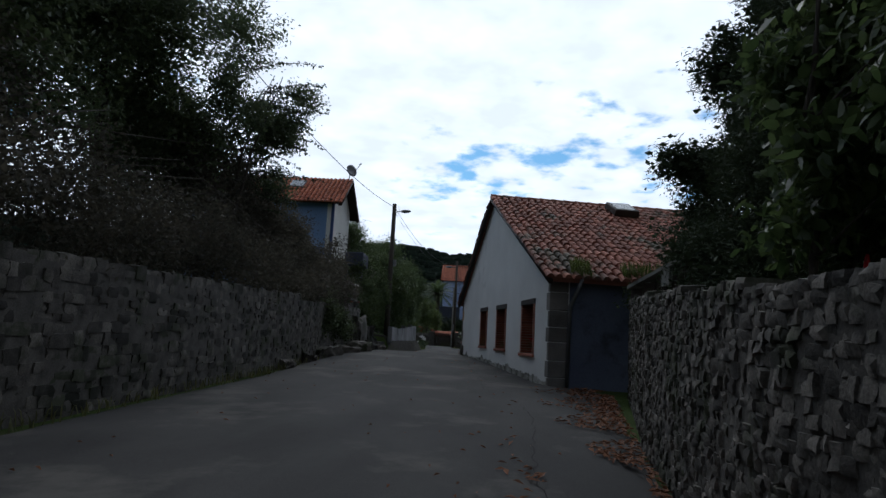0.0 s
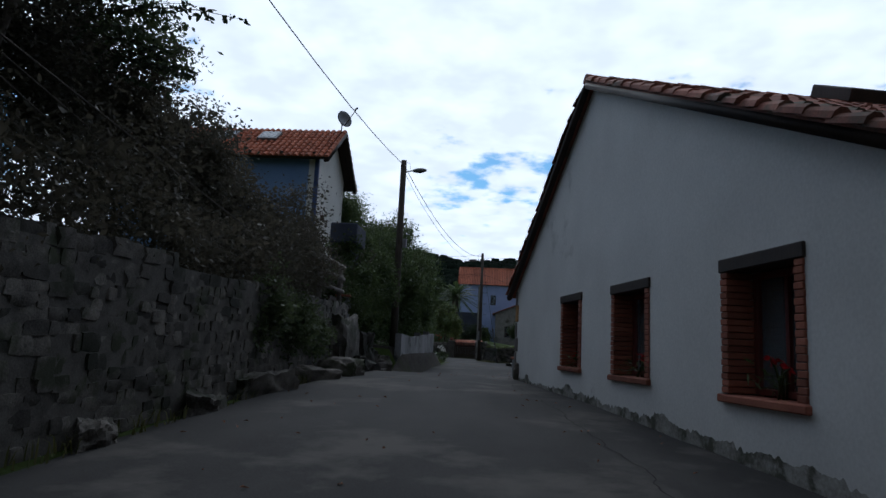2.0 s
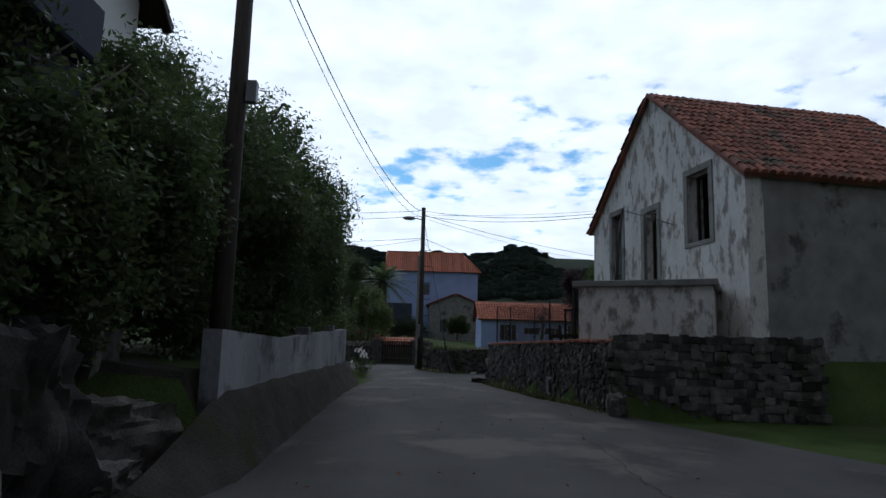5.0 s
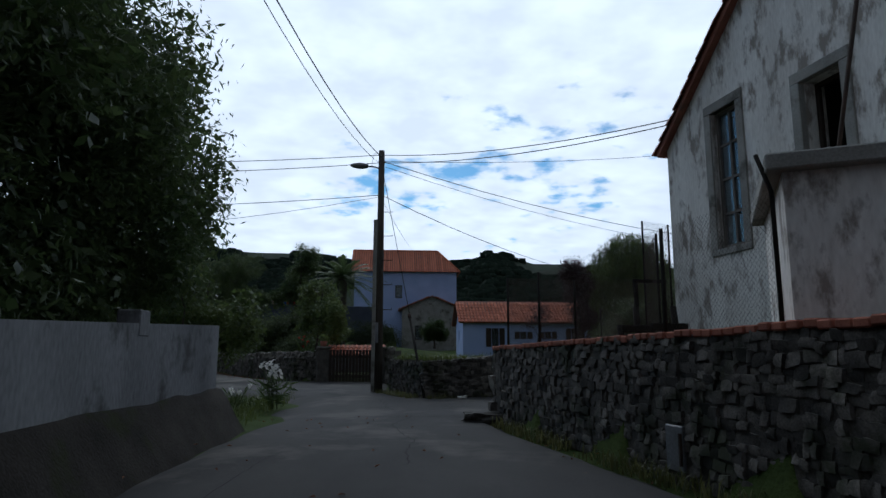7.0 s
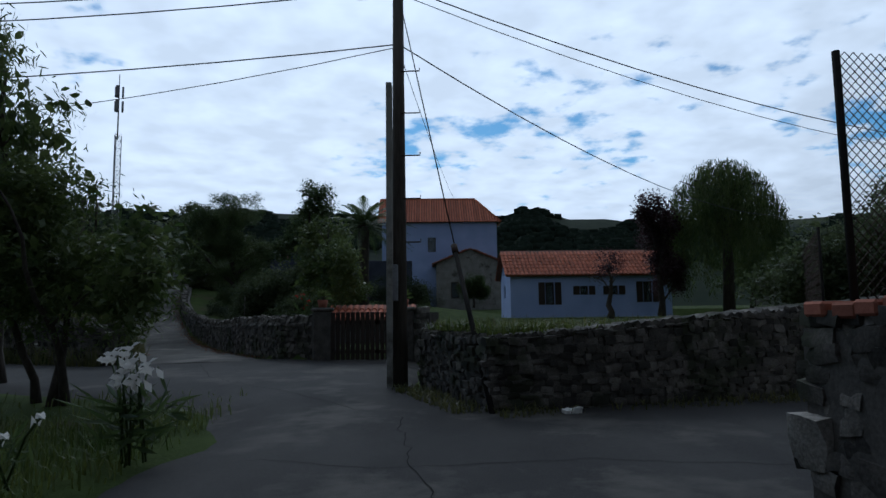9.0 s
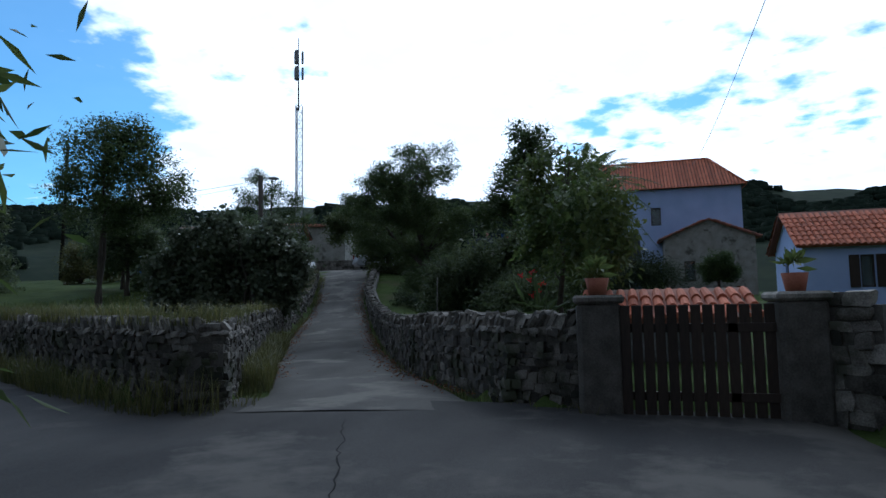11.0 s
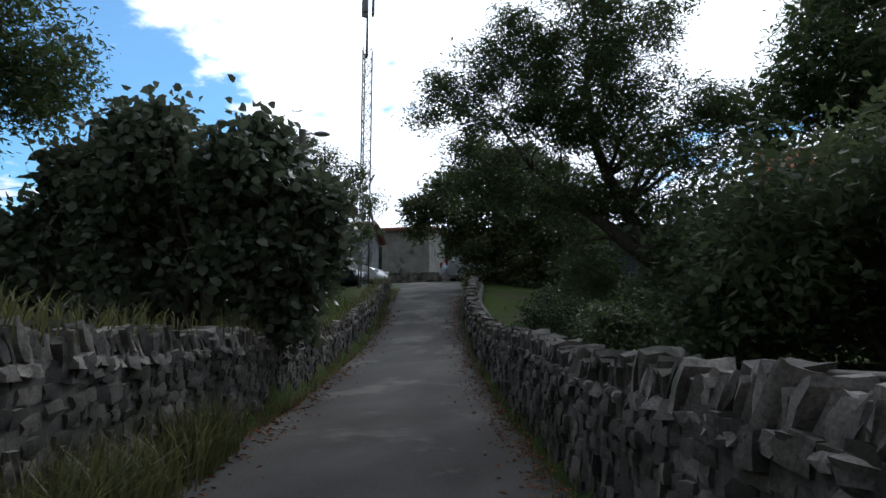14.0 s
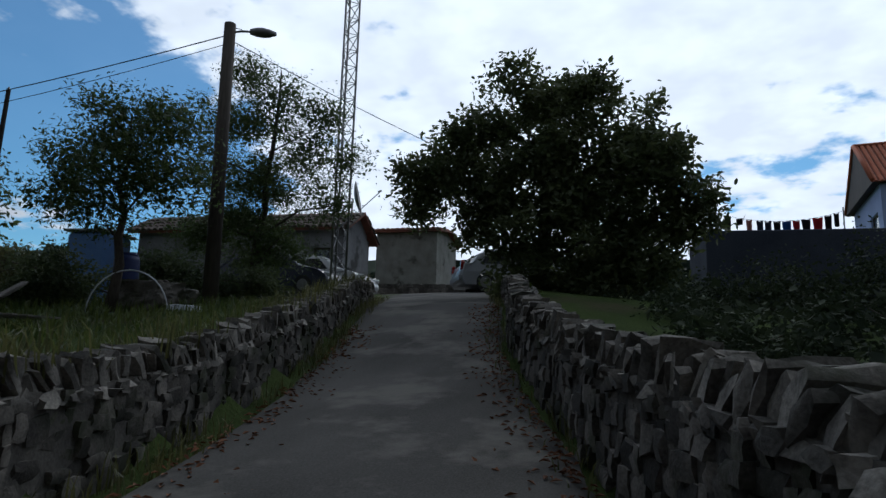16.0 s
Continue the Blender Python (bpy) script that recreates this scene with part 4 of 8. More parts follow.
def white_house():
    h = empty("white_house", "whitewashed gabled house with mossy clay tile roof and brick-framed windows", "house")
    a, b = Vector(HB), Vector(HA)
    L = (b - a).length
    u = (b - a) / L
    inn = Vector((-u.y, u.x))
    e0, apex, top_s = 2.80, 5.93, 5.46
    ka, kb = (apex - e0) / top_s, (apex - e0) / (L - top_s)
    wins = [(9.46, 10.77, 0.90, 2.36), (6.38, 7.71, 0.95, 2.36), (3.80, 4.98, 0.99, 2.38)]
    roof = [(-ka, 1, e0), (kb, 1, e0 + kb * L)]
    part("gable_wall", wall_bm(a, b, -0.2, 6.2, 0.45, wins, roof), PLASTER, h)
    D = 9.0
    near_b = b + inn * D
    part("side_wall", wall_bm(b + inn * 0.45, near_b, -0.2, e0 - 0.02, 0.45), SHADED_RENDER, h, "rendered side wall with shade painted in dark blue-grey, and a downpipe")
    part("far_side_wall", wall_bm(a + inn * D, a + inn * 0.45, -0.2, e0 - 0.02, 0.45), SHADE_BLUE_PLASTER, h)
    part("back_wall", wall_bm(near_b, a + inn * D, -0.2, 6.2, 0.4, (), [(-kb, 1, e0), (ka, 1, e0 + ka * L)]), PLASTER, h)
    over, eave = 0.16, 0.38
    mid = a + u * top_s
    for side, foot, s, half in ((0, b, 1, L - top_s), (1, a, -1, top_s)):
        run = math.hypot(half, apex - e0)
        vx = Vector((*(-u * s * half), apex - e0)).normalized()
        o = Vector((*(foot - inn * over), e0 + 0.10)) - vx * eave
        tiled_slope(h, "roof", o, (inn.x, inn.y, 0), vx, D + over * 2, run + eave, 300 if side == 0 else 0, seed=11 + side, rough=0.05)
    # ridge tiles
    placed = []
    for i in range(22):
        p = mid - inn * over + inn * (i * 0.42)
        m = Matrix.Translation((p.x, p.y, apex + 0.10)) @ Matrix.Rotation(math.atan2(inn.y, inn.x) - math.pi / 2, 4, "Z") @ Matrix.Diagonal((1.5, 1.1, 1.3, 1))
        placed.append((i, 0, m))
    pieces(h, "ridge_tile", [TILE_MESH], [TILE_ARRAY], placed, 60, "ridge_rest", TILE_STUFF)
    # verge boards of dark tile ends along the gable
    for s in (1, -1):
        foot = b if s > 0 else a
        p0, p1 = foot - inn * 0.12 - u * (-0.35 * s), mid - inn * 0.12
        z0_, z1_ = e0 - 0.35 * (kb if s > 0 else ka), apex
        bm = bmesh.new()
        tube(bm, [(p0.x, p0.y, z0_ + 0.02), (p1.x, p1.y, z1_ + 0.02)], [0.07, 0.07], 6)
        part("verge", bm, DARK_WOOD, h, "dark underside of the verge tiles")
    # brick jambs, lintel and sill of each window
    rz = math.atan2(u.y, u.x)
    for s0, s1, z0, z1 in wins:
        w = window_unit(h, a, b, s0 + 0.13, s1 - 0.13, z0 + 0.09, z1 - 0.14, 0.3, RED_WOOD, (2, 1))
        for sj in (s0 + 0.065, s1 - 0.065):
            n = int((z1 - 0.14 - z0 - 0.06) / 0.068)
            for j in range(n):
                c = a + u * (sj + (0.006 if j % 2 else -0.006)) + inn * 0.13
                part("brick", boxed((c.x, c.y, z0 + 0.09 + (j + 0.5) * (z1 - 0.23 - z0) / n), (0.125, 0.3, 0.061), rz, 0.006), BRICK, w)
        c = a + u * ((s0 + s1) / 2) + inn * 0.12
        part("lintel", boxed((c.x, c.y, z1 - 0.07), (s1 - s0 + 0.04, 0.3, 0.14), rz, 0.01), DARK_WOOD, w, "dark timber lintel")
        part("sill", boxed((c.x, c.y, z0 + 0.04), (s1 - s0 + 0.06, 0.36, 0.08), rz, 0.012), BRICK, w, "red brick sill")
    # cornerstones, long and short by turns; a few of them ochre and brown at the far corner
    tones = {5: OCHRE_STONE, 7: BROWN_STONE}
    for corner, sgn in ((b, -1), (a, 1)):
        z, j = 0.15, 0
        while z < e0 - 0.2:
            hh = 0.34 + 0.04 * ((j * 7) % 3)
            wid = 0.13 if j % 2 == 0 else 0.25
            c = corner + u * sgn * (wid / 2 - 0.02) + inn * 0.2
            part("cornerstone", boxed((c.x, c.y, z + hh / 2), (wid, 0.45, hh - 0.015), rz, 0.012), tones.get(j, SANDSTONE) if sgn > 0 else SANDSTONE, h)
            z += hh
            j += 1
    # skylight
    sl = mid + inn * 4.0 + u * 1.1
    vx = Vector((*(-u * (L - top_s)), apex - e0)).normalized()
    tilt = Matrix((Vector((inn.x, inn.y, 0)), vx, Vector((inn.x, inn.y, 0)).cross(vx))).transposed().to_4x4()
    sky_l = empty("skylight", "", "")
    sky_l.parent = h
    zc = apex - 1.1 * kb + 0.33
    part("skylight_frame", boxed((sl.x, sl.y, zc), (0.8, 1.0, 0.22), 0, 0.02, tilt), DARK_WOOD, sky_l)
    part("skylight_pane", boxed((sl.x, sl.y, zc + 0.11), (0.64, 0.84, 0.03), 0, 0, tilt), GLASS, sky_l)
    # downpipe on the shaded side
    q = b + inn * 0.62 + u * 0.08
    part("downpipe", tubed([(q.x + 0.05, q.y - 0.25, e0 - 0.05), (q.x, q.y - 0.2, e0 - 0.25), (q.x - 0.18, q.y - 0.02, e0 - 0.7), (q.x - 0.2, q.y, 0.2)], 0.045, 8), METAL, h)
    # vent stack at the far eave
    c = a + inn * 0.12 - u * 0.22
    part("vent_base", boxed((c.x, c.y, 3.28), (0.2, 0.2, 0.62), rz, 0.02), CONCRETE, h)
    part("vent_pipe", tubed([(c.x, c.y, 3.55), (c.x, c.y, 3.86)], 0.045, 8), METAL, h)
    # damp, flaking plaster along the foot of the gable, with a ragged top
    n, vs = 520, []
    for i in range(n + 1):
        p = a + u * (0.12 + (L - 0.24) * i / n) - inn * 0.004
        g, q = road_z(p.x, p.y), L * i / n
        top = g + 0.10 + 0.08 * noise.noise((q * 0.9, 3.1, 0)) + 0.05 * noise.noise((q * 4.1, 0, 5)) + 0.05 * noise.noise((q * 15.0, 2, 5)) + 0.22 * max(0.0, noise.noise((q * 1.3, 8, 2)) - 0.1) + 0.06 * i / n
        vs += [(p.x, p.y, g - 0.2), (p.x, p.y, max(g + 0.03, top))]
    fs = [(2 * i, 2 * i + 2, 2 * i + 3, 2 * i + 1) for i in range(n)]
    pydata("damp_plaster", vs, fs, DAMP_PLASTER, h, "dirty flaking plaster along the wall foot")
    return h


white_house()

# blue and white house above the road
def hillside_house():
    h = empty("hillside_house", "blue and white rendered house with overhanging clay tile roof", "house")
    x1, x0, y0, y1 = -7.35, -15.5, 31.15, 35.45
    ridge, e, z0 = 10.0, 8.45, 1.5
    k = (ridge - e) / ((y1 - y0) / 2)
    L = y1 - y0
    part("gable_wall", wall_bm((x1, y0), (x1, y1), z0, ridge, 0.35, (), [(-k, 1, e), (k, 1, e + k * L)]), PLASTER, h)
    part("side_wall", wall_bm((x0, y0), (x1 - 0.35, y0), z0, e - 0.02, 0.35), SHADE_BLUE_RENDER, h, "blue side wall with its shade painted into the colour")
    part("back_wall", wall_bm((x1 - 0.35, y1), (x0, y1), z0, e - 0.02, 0.35), SHADE_BLUE_PLASTER, h)
    part("west_wall", wall_bm((x0, y1), (x0, y0 + 0.35), z0, ridge, 0.35, (), [(-k, 1, e), (k, 1, e + k * L)]), PLASTER, h)
    blue = material("deep_blue_paint", (0.03, 0.055, 0.16), (0.05, 0.085, 0.22), 3, 0.6, 0.1, 30, 0)
    part("corner_trim", boxed((x1 - 0.03, y0 - 0.015, (z0 + e) / 2), (0.16, 0.1, e - z0), 0, 0.01), blue, h, "deep blue painted corner strip")
    run = math.hypot(L / 2, ridge - e)
    for s, yy in ((1, y0), (-1, y1)):
        v = Vector((0, s * L / 2, ridge - e)).normalized()
        o = Vector((x0 - 0.3, yy, e + 0.12)) - v * 0.62
        tiled_slope(h, "roof", o, (1, 0, 0), v, x1 - x0 + 0.8, run + 0.62, 0, RED_TILE, DARK_WOOD, seed=21, pitch=0.24, rough=0.01)
    for s, yy in ((1, y0), (-1, y1)):
        v = Vector((0, s * L / 2, ridge - e)).normalized()
        p0, p1 = Vector((x1 + 0.42, yy, e + 0.02)) - v * 0.62, Vector((x1 + 0.42, (y0 + y1) / 2, ridge + 0.02))
        part("bargeboard", tubed([p0, p1], [0.13, 0.13], 4), DARK_WOOD, h, "dark brown bargeboard")
    for kx in range(7):
        xx = x0 + 0.6 + kx * 1.25
        part("rafter_end", boxed((xx, y0 - 0.3, e - 0.12), (0.1, 0.55, 0.12), 0, 0.01), DARK_WOOD, h)
    for xx in (-11.6, -9.8):
        sk = empty("skylight", "", "")
        sk.parent = h
        til = Matrix.Rotation(math.atan(k), 4, "X")
        part("skylight_frame", boxed((xx, y0 + 1.15, e + 0.12 + 1.15 * k + 0.12), (0.8, 0.9, 0.14), 0, 0.02, til), METAL, sk)
        part("skylight_pane", boxed((xx, y0 + 1.15, e + 0.2 + 1.15 * k + 0.12), (0.66, 0.74, 0.02), 0, 0, til), GLASS, sk)
    lamp = empty("wall_lamp", "small black iron wall lantern on a white house wall", "wall lamp")
    part("bracket", tubed([(x1 - 0.02, y0 + 0.35, 6.2), (x1 + 0.2, y0 + 0.35, 6.3), (x1 + 0.22, y0 + 0.35, 6.15)], 0.02, 5), RUST, lamp)
    part("lantern", boxed((x1 + 0.22, y0 + 0.35, 6.02), (0.14, 0.14, 0.22), 0, 0.03), RUST, lamp)
    return h


hillside_house()


def dish(name, at, radius, face, label, arm=0.9):
    """Satellite dish on a stub mast: reflector, arm, feed, mount."""
    d = empty(name, label, "satellite dish")
    c, f = Vector(at), Vector(face).normalized()
    bm = bmesh.new()
    side = f.orthogonal().normalized()
    up = f.cross(side)
    rings = []
    for thick in (0, -0.03):
        for k in range(5):
            rr = radius * k / 4
            rings.append([bm.verts.new(c + f * (0.22 * radius * (k / 4) ** 2 + thick) + (side * math.cos(a) + up * math.sin(a)) * max(rr, 0.004)) for a in [2 * math.pi * j / 20 for j in range(20)]])
    for s in (0, 5):
        for k in range(4):
            for j in range(20):
                bm.faces.new((rings[s + k][j], rings[s + k][(j + 1) % 20], rings[s + k + 1][(j + 1) % 20], rings[s + k + 1][j])).smooth = True
    for j in range(20):
        bm.faces.new((rings[4][j], rings[4][(j + 1) % 20], rings[9][(j + 1) % 20], rings[9][j]))
    bmesh.ops.recalc_face_normals(bm, faces=bm.faces)
    part("reflector", bm, METAL, d)
    low = c - Vector((0, 0, radius * 0.9)) + f * 0.2 * radius
    feed = c + f * arm + Vector((0, 0, 0.1))
    part("feed_arm", tubed([low, feed], 0.018, 6), METAL, d)
    part("feed_horn", tubed([feed - f * 0.1, feed + Vector((0, 0, 0.02)) + f * 0.05], [0.03, 0.045], 8), METAL, d)
    part("mount", tubed([c - f * 0.08, c - f * 0.12 - Vector((0, 0, radius + 0.15))], 0.03, 6), METAL, d)
    return d


dish("satellite_dish", (-7.0, 33.2, 10.62), 0.36, (0.75, -0.62, 0.2), "grey satellite dish on the ridge of the blue house", 0.85)


def hip_roof(h, c, u, v, w, d, eave, rise, inset, tile, pitch, over=0.35, west_gable=False):
    """Four slopes under half-round tile courses, each course cut at the hip."""
    def at(a, b, z):
        p = c + u * a + v * b
        return Vector((p.x, p.y, z))
    W, D = w + 2 * over, d + 2 * over
    top = eave + rise
    r0, r1 = at(-over if west_gable else inset, d / 2, top), at(w - inset, d / 2, top)
    q = [at(-over, -over, eave), at(w + over, -over, eave), at(w + over, d + over, eave), at(-over, d + over, eave)]
    bm = bmesh.new()
    V = [bm.verts.new(p) for p in (*q, r0, r1)]
    for f in ((0, 1, 5, 4), (1, 2, 5), (2, 3, 4, 5), (3, 0, 4), (3, 2, 1, 0)):
        bm.faces.new([V[k] for k in f])
    part("roof_deck", bm, DARK_WOOD, h)
    verts, faces = [], []
    cut0 = 0.01 if west_gable else inset + over
    for a, b, L, cut, cut1, to in ((q[0], q[1], W, cut0, inset + over, (r0 + r1) / 2), (q[2], q[3], W, inset + over, cut0, (r0 + r1) / 2), (q[1], q[2], D, D / 2, D / 2, r1), (q[3], q[0], D, D / 2, D / 2, r0)):
        if west_gable and a is q[3]:
            continue
        e = (b - a).normalized()
        mid = (a + b) / 2
        up = (to - mid) - e * (to - mid).dot(e)
        nrm = e.cross(up).normalized()
        for k in range(int(L / pitch)):
            s = (k + 0.5) * pitch
            f = min(1.0, s / cut, (L - s) / cut1)
            lo = a + e * s - up.normalized() * 0.06
            hi = a + e * s + up * f
            n = len(verts)
            for p in (lo, hi):
                for j in range(5):
                    ang = math.pi * j / 4
                    verts.append(tuple(p - e * math.cos(ang) * pitch * 0.42 + nrm * (0.02 + math.sin(ang) * pitch * 0.34)))
            faces += [(n + j, n + j + 1, n + 6 + j, n + 5 + j) for j in range(4)] + [(n, n + 4, n + 3, n + 2, n + 1)]
    ob = pydata("tile_course", verts, faces, tile, h)
    ob["kind"] = "stuff"
    for a, b in ((r0, r1), (q[0], r0), (q[3], r0), (q[1], r1), (q[2], r1)):
        part("ridge", tubed([a + Vector((0, 0, 0.08)), b + Vector((0, 0, 0.08))], 0.11, 6), tile, h)


def plain_house(name, label, corner, size, rz, eave, rise, base, wall, windows=(), tile=RED_TILE, ridge_x=True, shutters=True, pitch=0.26, hip=0.0, west_gable=False):
    """Far house: four walls, two tiled slopes, windows (wall 0 front / 1 right side / 3 left side, s0, s1, z0, z1). corner: front left; the front runs along rz."""
    h = empty(name, label, "house")
    w, d = size
    c = Vector((corner[0], corner[1]))
    u = Vector((math.cos(rz), math.sin(rz)))
    v = Vector((-u.y, u.x))
    P = [c, c + u * w, c + u * w + v * d, c + v * d]
    names = ("front_wall", "right_wall", "back_wall", "left_wall")
    k = rise / ((d if ridge_x else w) / 2)
    for i in range(4):
        a, b = P[i], P[(i + 1) % 4]
        L = (b - a).length
        gable = ((i % 2 == 1) == ridge_x) and (not hip or west_gable and i == 3)
        ops = [q[1:] for q in windows if q[0] == i]
        if i % 2:
            a, b = a + (b - a).normalized() * 0.3, b - (b - a).normalized() * 0.3
            ops = [(q[0] - 0.3, q[1] - 0.3, q[2], q[3]) for q in ops]
        roof = [(-k, 1, eave + (0.3 * k if i % 2 else 0)), (k, 1, eave + k * L - (0.3 * k if i % 2 else 0))] if gable else []
        part(names[i], wall_bm(a, b, base - 0.6, eave + rise if gable else eave - 0.02, 0.3, ops, roof), wall, h)
        for o in ops:
            window_unit(h, a, b, *o, 0.12, DARK_WOOD, (1, 1), leaf_glass=True)
            if shutters and i == 0:
                for s in (o[0] - 0.24, o[1] + 0.24):
                    q = a + (b - a).normalized() * s
                    part("shutter", boxed((q.x, q.y - 0.03, (o[2] + o[3]) / 2), (0.4, 0.05, o[3] - o[2]), rz, 0.01), DARK_WOOD, h)
    if hip:
        hip_roof(h, c, u, v, w, d, eave, rise, hip, tile, pitch, west_gable=west_gable)
        return h
    run = math.hypot((d if ridge_x else w) / 2, rise)
    for s in (0, 1):
        if ridge_x:
            foot, along_u = (P[0], u) if s == 0 else (P[3], u)
            vv = Vector((*(v * (d / 2) * (1 if s == 0 else -1)), rise)).normalized()
            ww = w
        else:
            foot, along_u = (P[0], v) if s == 0 else (P[1], v)
            vv = Vector((*(u * (w / 2) * (1 if s == 0 else -1)), rise)).normalized()
            ww = d
        o = Vector((*(foot - along_u * 0.3), eave + 0.1)) - vv * 0.4
        tiled_slope(h, "roof", o, (along_u.x, along_u.y, 0), vv, ww + 0.6, run + 0.4, 0, tile, seed=31 + s, pitch=pitch, row=0.45, rough=0.015)
    return h


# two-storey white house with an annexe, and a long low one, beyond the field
plain_house("farmhouse", "tall white farmhouse with orange clay tile roof behind palm", (-5.3, 107.0), (11.8, 6.9), 0.0, 11.1, 2.95, 3.0, SHADE_BLUE_PLASTER, [(0, 4.7, 5.5, 8.05, 9.55), (0, 8.5, 9.2, 4.8, 6.0), (3, 1.5, 2.1, 11.6, 12.7), (3, 4.4, 5.0, 11.4, 12.5), (3, 4.2, 5.9, 7.6, 9.9)], shutters=False, hip=2.0, west_gable=True)
plain_house("barn_annexe", "grey rendered annexe with low tile roof below a farmhouse", (0.2, 104), (6.6, 2.96), 0.0, 6.6, 1.4, 2.6, CONCRETE, [(0, 1.4, 2.2, 3.2, 4.8)], TILE_STUFF, ridge_x=False, shutters=False)
plain_house("cottage", "long low white cottage with rust-red clay tile roof", (4.5, 81.6), (10.2, 5.2), 0.0, 4.15, 1.6, 2.0, SHADE_BLUE_PLASTER, [(0, 2.2, 2.75, 2.2, 3.6), (0, 4.4, 4.9, 2.8, 3.35), (0, 6.3, 6.8, 2.8, 3.35), (0, 8.4, 8.95, 2.3, 3.6), (3, 2.0, 2.6, 2.7, 3.5)])


# derelict house on the right, with its low concrete store
def derelict_house():
    h = empty("derelict_house", "derelict house with peeling stained plaster and rusted window openings", "house")
    a, b = Vector((4.8, 45.0)), Vector((6.03, 36.8))
    L = (b - a).length
    u = (b - a) / L
    inn = Vector((-u.y, u.x))
    e, apex = 5.75, 9.15
    k = (apex - e) / (L / 2)
    wins = [(1.45, 2.15, 3.42, 5.95), (3.6, 4.35, 3.6, 5.65), (5.95, 6.9, 4.4, 6.2)]
    part("gable_wall", wall_bm(a, b, 0.8, apex, 0.45, wins, [(-k, 1, e), (k, 1, e + k * L)]), OLD_PLASTER, h)
    D = 7.0
    part("side_wall", wall_bm(b + inn * 0.45, b + inn * D, 0.0, e - 0.02, 0.4), CONCRETE, h, "darker grey side wall")
    part("far_wall", wall_bm(a + inn * D, a + inn * 0.45, 0.8, e - 0.02, 0.4), OLD_PLASTER, h)
    part("rear_wall", wall_bm(b + inn * D, a + inn * D, 0.8, apex, 0.4, (), [(-k, 1, e), (k, 1, e + k * L)]), OLD_PLASTER, h)
    run = math.hypot(L / 2, apex - e)
    for foot, s in ((a, 1), (b, -1)):
        v = Vector((*(u * s * L / 2), apex - e)).normalized()
        o = Vector((*(foot - inn * 0.14), e + 0.08)) - v * 0.25
        tiled_slope(h, "roof", o, (inn.x, inn.y, 0), v, D + 0.2, run + 0.25, 0, TILE_STUFF, seed=41, rough=0.04)
    rz = math.atan2(u.y, u.x)
    for n, (s0, s1, z0, z1) in enumerate(wins):
        sur = empty("window_surround", "", "")
        sur.parent = h
        for s, z, sx, sz in ((s0 - 0.09, (z0 + z1) / 2, 0.18, z1 - z0), (s1 + 0.09, (z0 + z1) / 2, 0.18, z1 - z0), ((s0 + s1) / 2, z1 + 0.09, s1 - s0 + 0.36, 0.18), ((s0 + s1) / 2, z0 - 0.06, s1 - s0 + 0.36, 0.12)):
            c = a + u * s + inn * 0.03
            part("surround_stone", boxed((c.x, c.y, z), (sx, 0.12, sz), rz, 0.012), CONCRETE, sur)
        if n == 0:
            window_unit(h, a, b, s0, s1, z0, z1, 0.14, GREY_WOOD, (2, 4), 0.045)
        else:
            window_unit(h, a, b, s0, s1, z0, z1, 0.3, DARK_WOOD, (1, 1), leaf_glass=False)
    return h


derelict_house()


def low_store():
    s = empty("concrete_store", "low stained concrete store with flat slab roof", "shed")
    a, b, d = Vector((2.32, 37.4)), Vector((4.85, 36.1)), 2.2
    u = (b - a).normalized()
    inn = Vector((-u.y, u.x))
    c = (a + b) / 2 + inn * d / 2
    rz = math.atan2(u.y, u.x)
    L = (b - a).length
    part("body", wall_bm(a, b, 0.9, 3.0, d), OLD_PLASTER, s)
    part("roof_slab", boxed((c.x, c.y, 3.07), (L + 0.25, d + 0.25, 0.14), rz, 0.015), CONCRETE, s)
    return s


low_store()

# whitewashed garden wall on its bank
def garden_wall_white():
    w = empty("whitewashed_wall", "weathered whitewashed garden wall with dark streaks", "garden wall", kind="structure")
    vs, fs, n = [], [], 26
    for i in range(n + 1):
        y = 30.2 + (43.4 - 30.2) * i / n
        top = float(np.interp(y, (30, 34, 37, 43.5), (1.72, 1.64, 1.78, 2.02)))
        for x, z in ((-3.6, 0.3), (-3.82, 0.3), (-3.82, top), (-3.6, top)):
            vs.append((x, y, z))
    for i in range(n):
        q = 4 * i
        fs += [(q + k, q + (k + 1) % 4, q + 4 + (k + 1) % 4, q + 4 + k) for k in range(4)]
    fs += [(0, 1, 2, 3), (4 * n + 3, 4 * n + 2, 4 * n + 1, 4 * n)]
    pydata("wall_body", vs, fs, DIRTY_WALL, w)
    for y in (36.2, 40.2):
        z = float(np.interp(y, (30, 34, 37, 43.5), (1.72, 1.64, 1.78, 2.02)))
        part("pier", boxed((-3.72, y, z + 0.0), (0.26, 0.3, 0.3), 0, 0.015), DIRTY_WALL, w)
    return w


garden_wall_white()
bank = []
ramp = lambda y: float(np.interp(y, (28, 30.4), (0.15, 1)))
for k in range(32):
    y = 28.0 + k * 0.5
    bank.append((y, road_z(0, y)))
vs = [(x + 0.05 * noise.noise((x, y * 1.3, 2)), y, z * (1 - (1 - f) * ramp(y)) + 0.98 * (1 - f) * ramp(y) + dz + 0.05 * noise.noise((x * 3, y * 1.1, 7))) for y, z in bank for x, f, dz in ((-3.62, 0.0, 0.03), (-3.54, 0.0, 0.0), (-3.42, 0.3, 0.02), (-3.28, 0.75, 0.04), (-3.08, 1.0, -0.1))]
